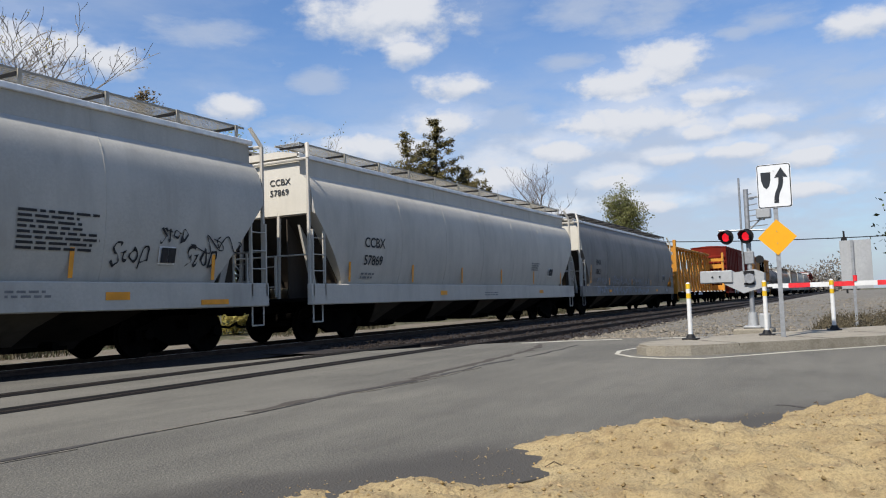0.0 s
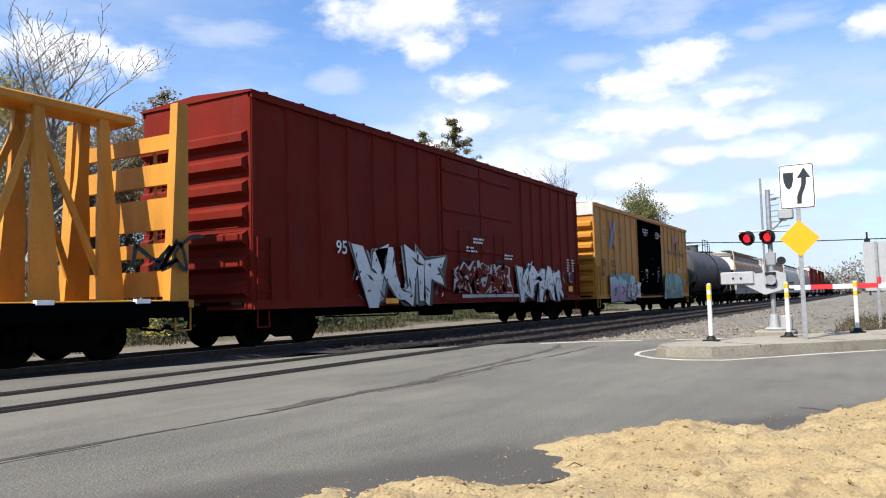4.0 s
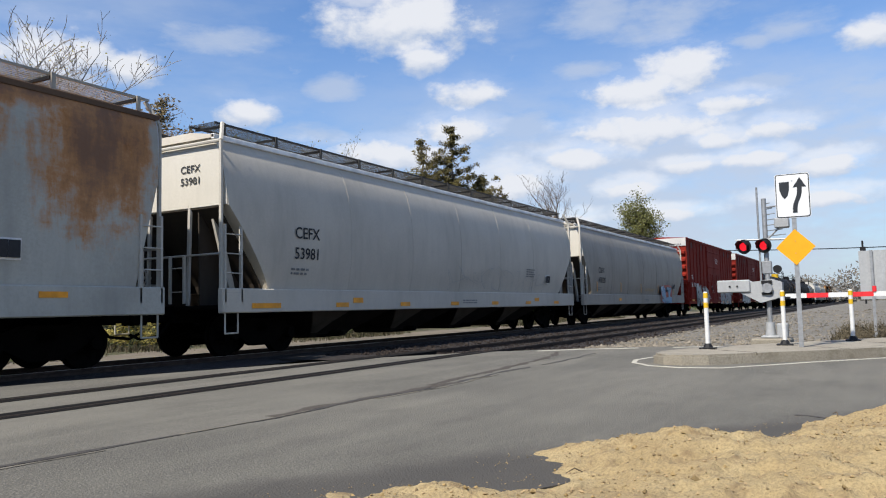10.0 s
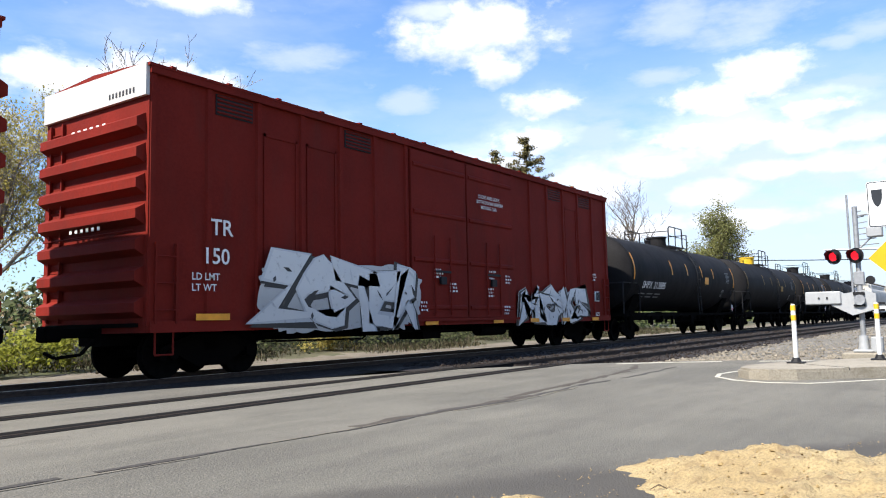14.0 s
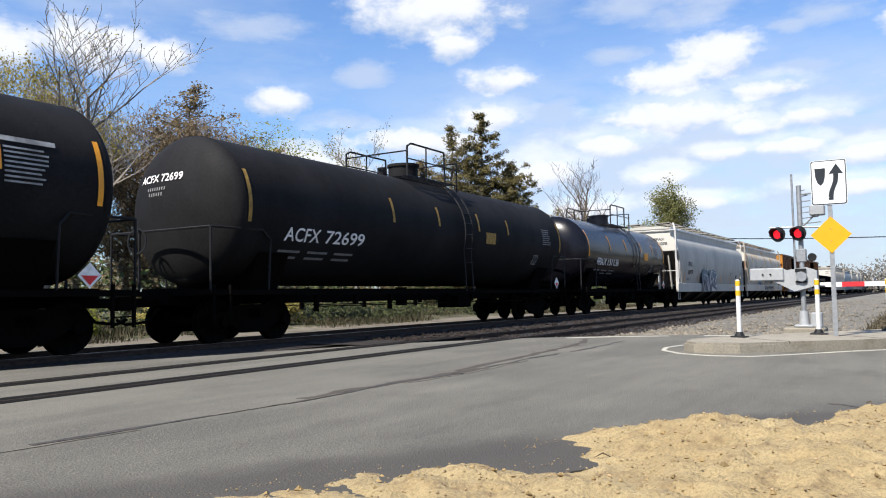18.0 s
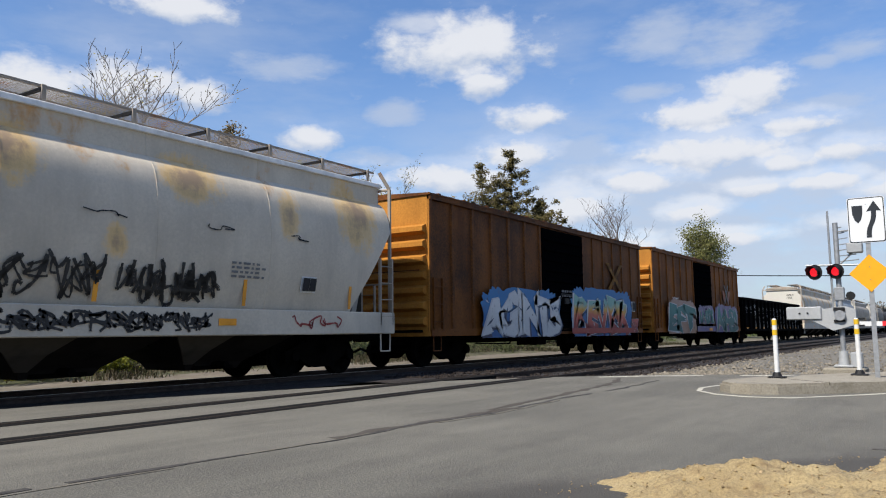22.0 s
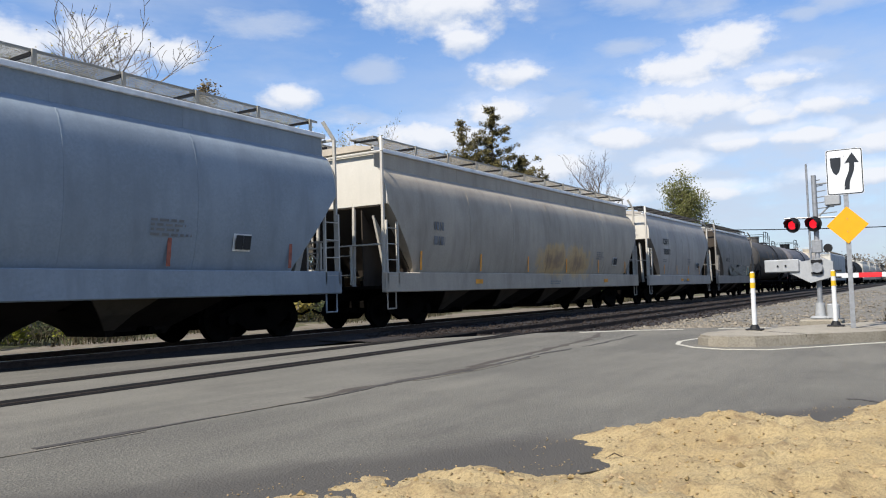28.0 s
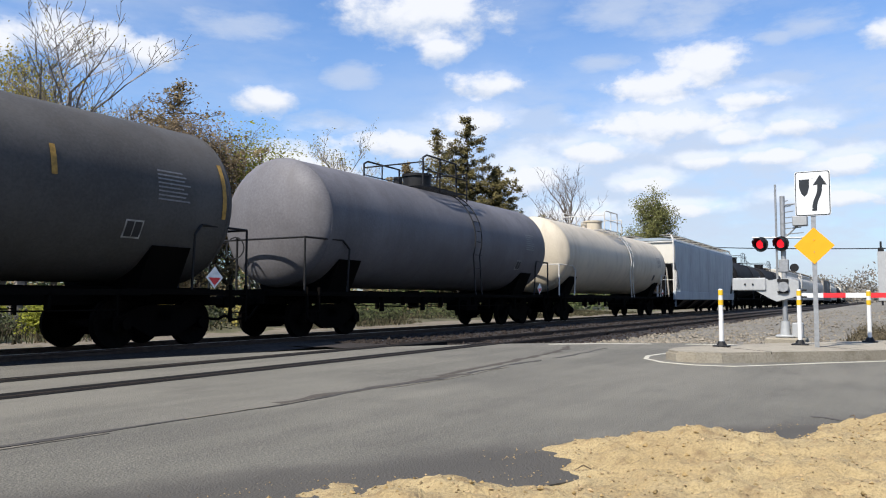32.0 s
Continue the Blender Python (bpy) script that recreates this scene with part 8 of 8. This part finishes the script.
rng = random.Random(77)
far = []
for k in range(150):
    a = rng.random()
    far.append((230 + 190 * a, 2 + 36 * rng.random() - 4 * a, 1.0 + 8.5 * rng.random() * (0.6 + 0.4 * math.sin(k * 0.7))))
thicket("far_woods", far, 16000, 0.42, 1.7, leafy("distant_branches", (0.1333, 0.12, 0.1), 0.2), 3, "hazy leafless woods on the horizon", "woods")
far = [(150 + 60 * rng.random(), -16 - 60 * rng.random(), 1 + 7 * rng.random()) for _ in range(90)]
thicket("far_woods", far, 9000, 0.4, 1.6, leafy("distant_leaves", (0.1, 0.1, 0.06), 0.3), 4, "dim green woods beyond the road", "woods")
bank = [(rng.uniform(-6, 70), rng.uniform(24, 40), rng.uniform(0.0, 2.1) ** 1.4) for _ in range(420)]
thicket("undergrowth", bank, 30000, 0.14, 0.55, M["shrub"], 5, "tangled dark undergrowth below the trees", "undergrowth")
bank = [(rng.uniform(-8, 60), rng.uniform(22, 34), rng.uniform(0.0, 1.5)) for _ in range(160)]
thicket("undergrowth", bank, 6000, 0.1, 0.5, M["cedarbrown"], 6, "brown brambles below the trees", "undergrowth")
bank = [(rng.uniform(55, 230), rng.uniform(22, 40), rng.uniform(0.0, 2.6)) for _ in range(420)]
thicket("undergrowth", bank, 20000, 0.22, 0.7, M["shrub"], 15, "tangled dark undergrowth beside the line", "undergrowth")
bank = [(rng.uniform(-60, 260), rng.uniform(60, 85), rng.uniform(0.0, 4.5)) for _ in range(700)]
thicket("far_woods", bank, 22000, 0.45, 1.1, M["cedarbrown"], 16, "low brown woods behind the field", "woods")
bank = [(rng.uniform(-12, 40), rng.uniform(19.4, 22.5), rng.uniform(-0.1, 0.55)) for _ in range(170)]
thicket("undergrowth", bank, 15000, 0.07, 0.32, leafy("young_green", (0.028, 0.03333, 0.01), 0.6), 21, "low green brush on the bank behind the track", "undergrowth")
bank = [(9.0 + 1.4 * math.cos(k), 19.0 + 0.6 * math.sin(k), 0.15 + 0.1 * (k % 7)) for k in range(24)]
thicket("bush", bank, 3600, 0.06, 0.22, M["bright"], 7, "low yellow-green bush behind the track", "bush")
for bx_, by_, br in ((5.6, 19.8, 0.8), (12.6, 19.4, 0.75), (16.2, 20.4, 0.9), (21.0, 20.2, 0.8)):
    bank = [(bx_ + br * rng.gauss(0, 0.6), by_ + 0.5 * rng.gauss(0, 0.6), br * rng.uniform(0.0, 1.1)) for _ in range(26)]
    thicket("bush", bank, 2600, 0.05, 0.16, M["olive"] if br > 0.78 else M["bright"], int(bx_ * 9), "low olive bush behind the track", "bush")
bank = [(19.5 + rng.uniform(0, 9), rng.uniform(-2.5, 0.8), rng.uniform(-0.15, 0.12)) for _ in range(120)]
thicket("dry_weeds", bank, 9000, 0.03, 0.16, M["drygrass"], 8, "patch of dry brown weeds beside the road", "weeds")


def grass(name, n, where, h, material, seed, label):
    rng = random.Random(seed)
    verts, faces = [], []
    for _ in range(n):
        x, y, z = where(rng)
        a, s, l = rng.uniform(0, math.tau), rng.uniform(0.01, 0.025), h * rng.uniform(0.4, 1.3)
        dx, dy = math.cos(a) * s, math.sin(a) * s
        k = len(verts)
        tip = (x + rng.gauss(0, 0.3) * l, y + rng.gauss(0, 0.3) * l, z + l)
        verts += [(x - dx, y - dy, z), (x + dx, y + dy, z), tip]
        faces.append((k, k + 1, k + 2))
    me = bpy.data.meshes.new(name)
    me.from_pydata(verts, [], faces)
    me.materials.append(material)
    return tagged(new(name, me), label, "grass", kind="stuff")


def verge(rng):
    while True:
        x, y = rng.uniform(-4, 60), 17.2 + 8 * rng.random() ** 1.2
        if wave(x + 7, y, 0.33) + 0.12 * (y - 17.2) > rng.uniform(-0.1, 0.4):
            return x, y, ground_height(x, y) + 0.06


grass("grass", 16000, verge, 0.16, M["grass"], 9, "rough green grass behind the track")
grass("dry_grass", 22000, verge, 0.17, M["drygrass"], 10, "pale dry grass behind the track")
grass("dry_grass", 9000, lambda r: (r.uniform(19, 45), r.uniform(-6, 1.0), -0.15 + 0.1 * r.random()), 0.2, M["drygrass"], 13, "dry grass beside the gravel")


# ---- movement ----
TRAVEL = [(0.0, 0.00), (2.5, 43.65), (5.0, 87.32), (7.0, 122.36), (9.0, 157.50), (11.0, 192.61), (13.0, 227.60), (15.0, 262.43), (17.5, 305.82), (20.0, 349.11), (22.0, 383.75), (24.0, 418.26), (26.0, 452.65), (28.0, 486.95), (30.0, 521.12), (32.0, 555.25)]


def travelled(t):
    for (a, s), (b2, u) in zip(TRAVEL, TRAVEL[1:]):
        if t <= b2:
            return s + (u - s) * (t - a) / (b2 - a)
    return TRAVEL[-1][1]


def widen(car, by):
    """Broaden a car across the track, all but its bogies."""
    for ob in car.children_recursive:
        up = ob
        while up.parent != car:
            up = up.parent
        if up.name.startswith("bogie"):
            continue
        ob.location.y *= by
        turned = abs(ob.rotation_euler.z) > 0.1 or abs(ob.rotation_quaternion.z) > 0.1
        if ob.data.name not in WIDENED and not turned:
            WIDENED.add(ob.data.name)
            for v in ob.data.vertices:
                v.co.y *= by


WIDENED = set()
for car, at in CARS:
    widen(car, 1.12)


def motions():
    for car, at in CARS:
        walk(car, [(t, pose(at - s, YC, 0)) for t, s in TRAVEL])
    for s in (-1, 1):
        mine = [w for side, w in WHEELS if side == s]
        rows = [(k / FPS, pose(s * 0.89, 0, 0.46, 0, -math.degrees(travelled(k / FPS) / 0.46) % 360, 0)) for k in range(int(32 * FPS) + 1)]
        walk(mine[0], rows)
        keys = mine[0].animation_data
        for w in mine[1:]:
            w.rotation_mode = "QUATERNION"
            own = w.animation_data_create()
            own.action, own.action_slot = keys.action, keys.action_slot


motions()
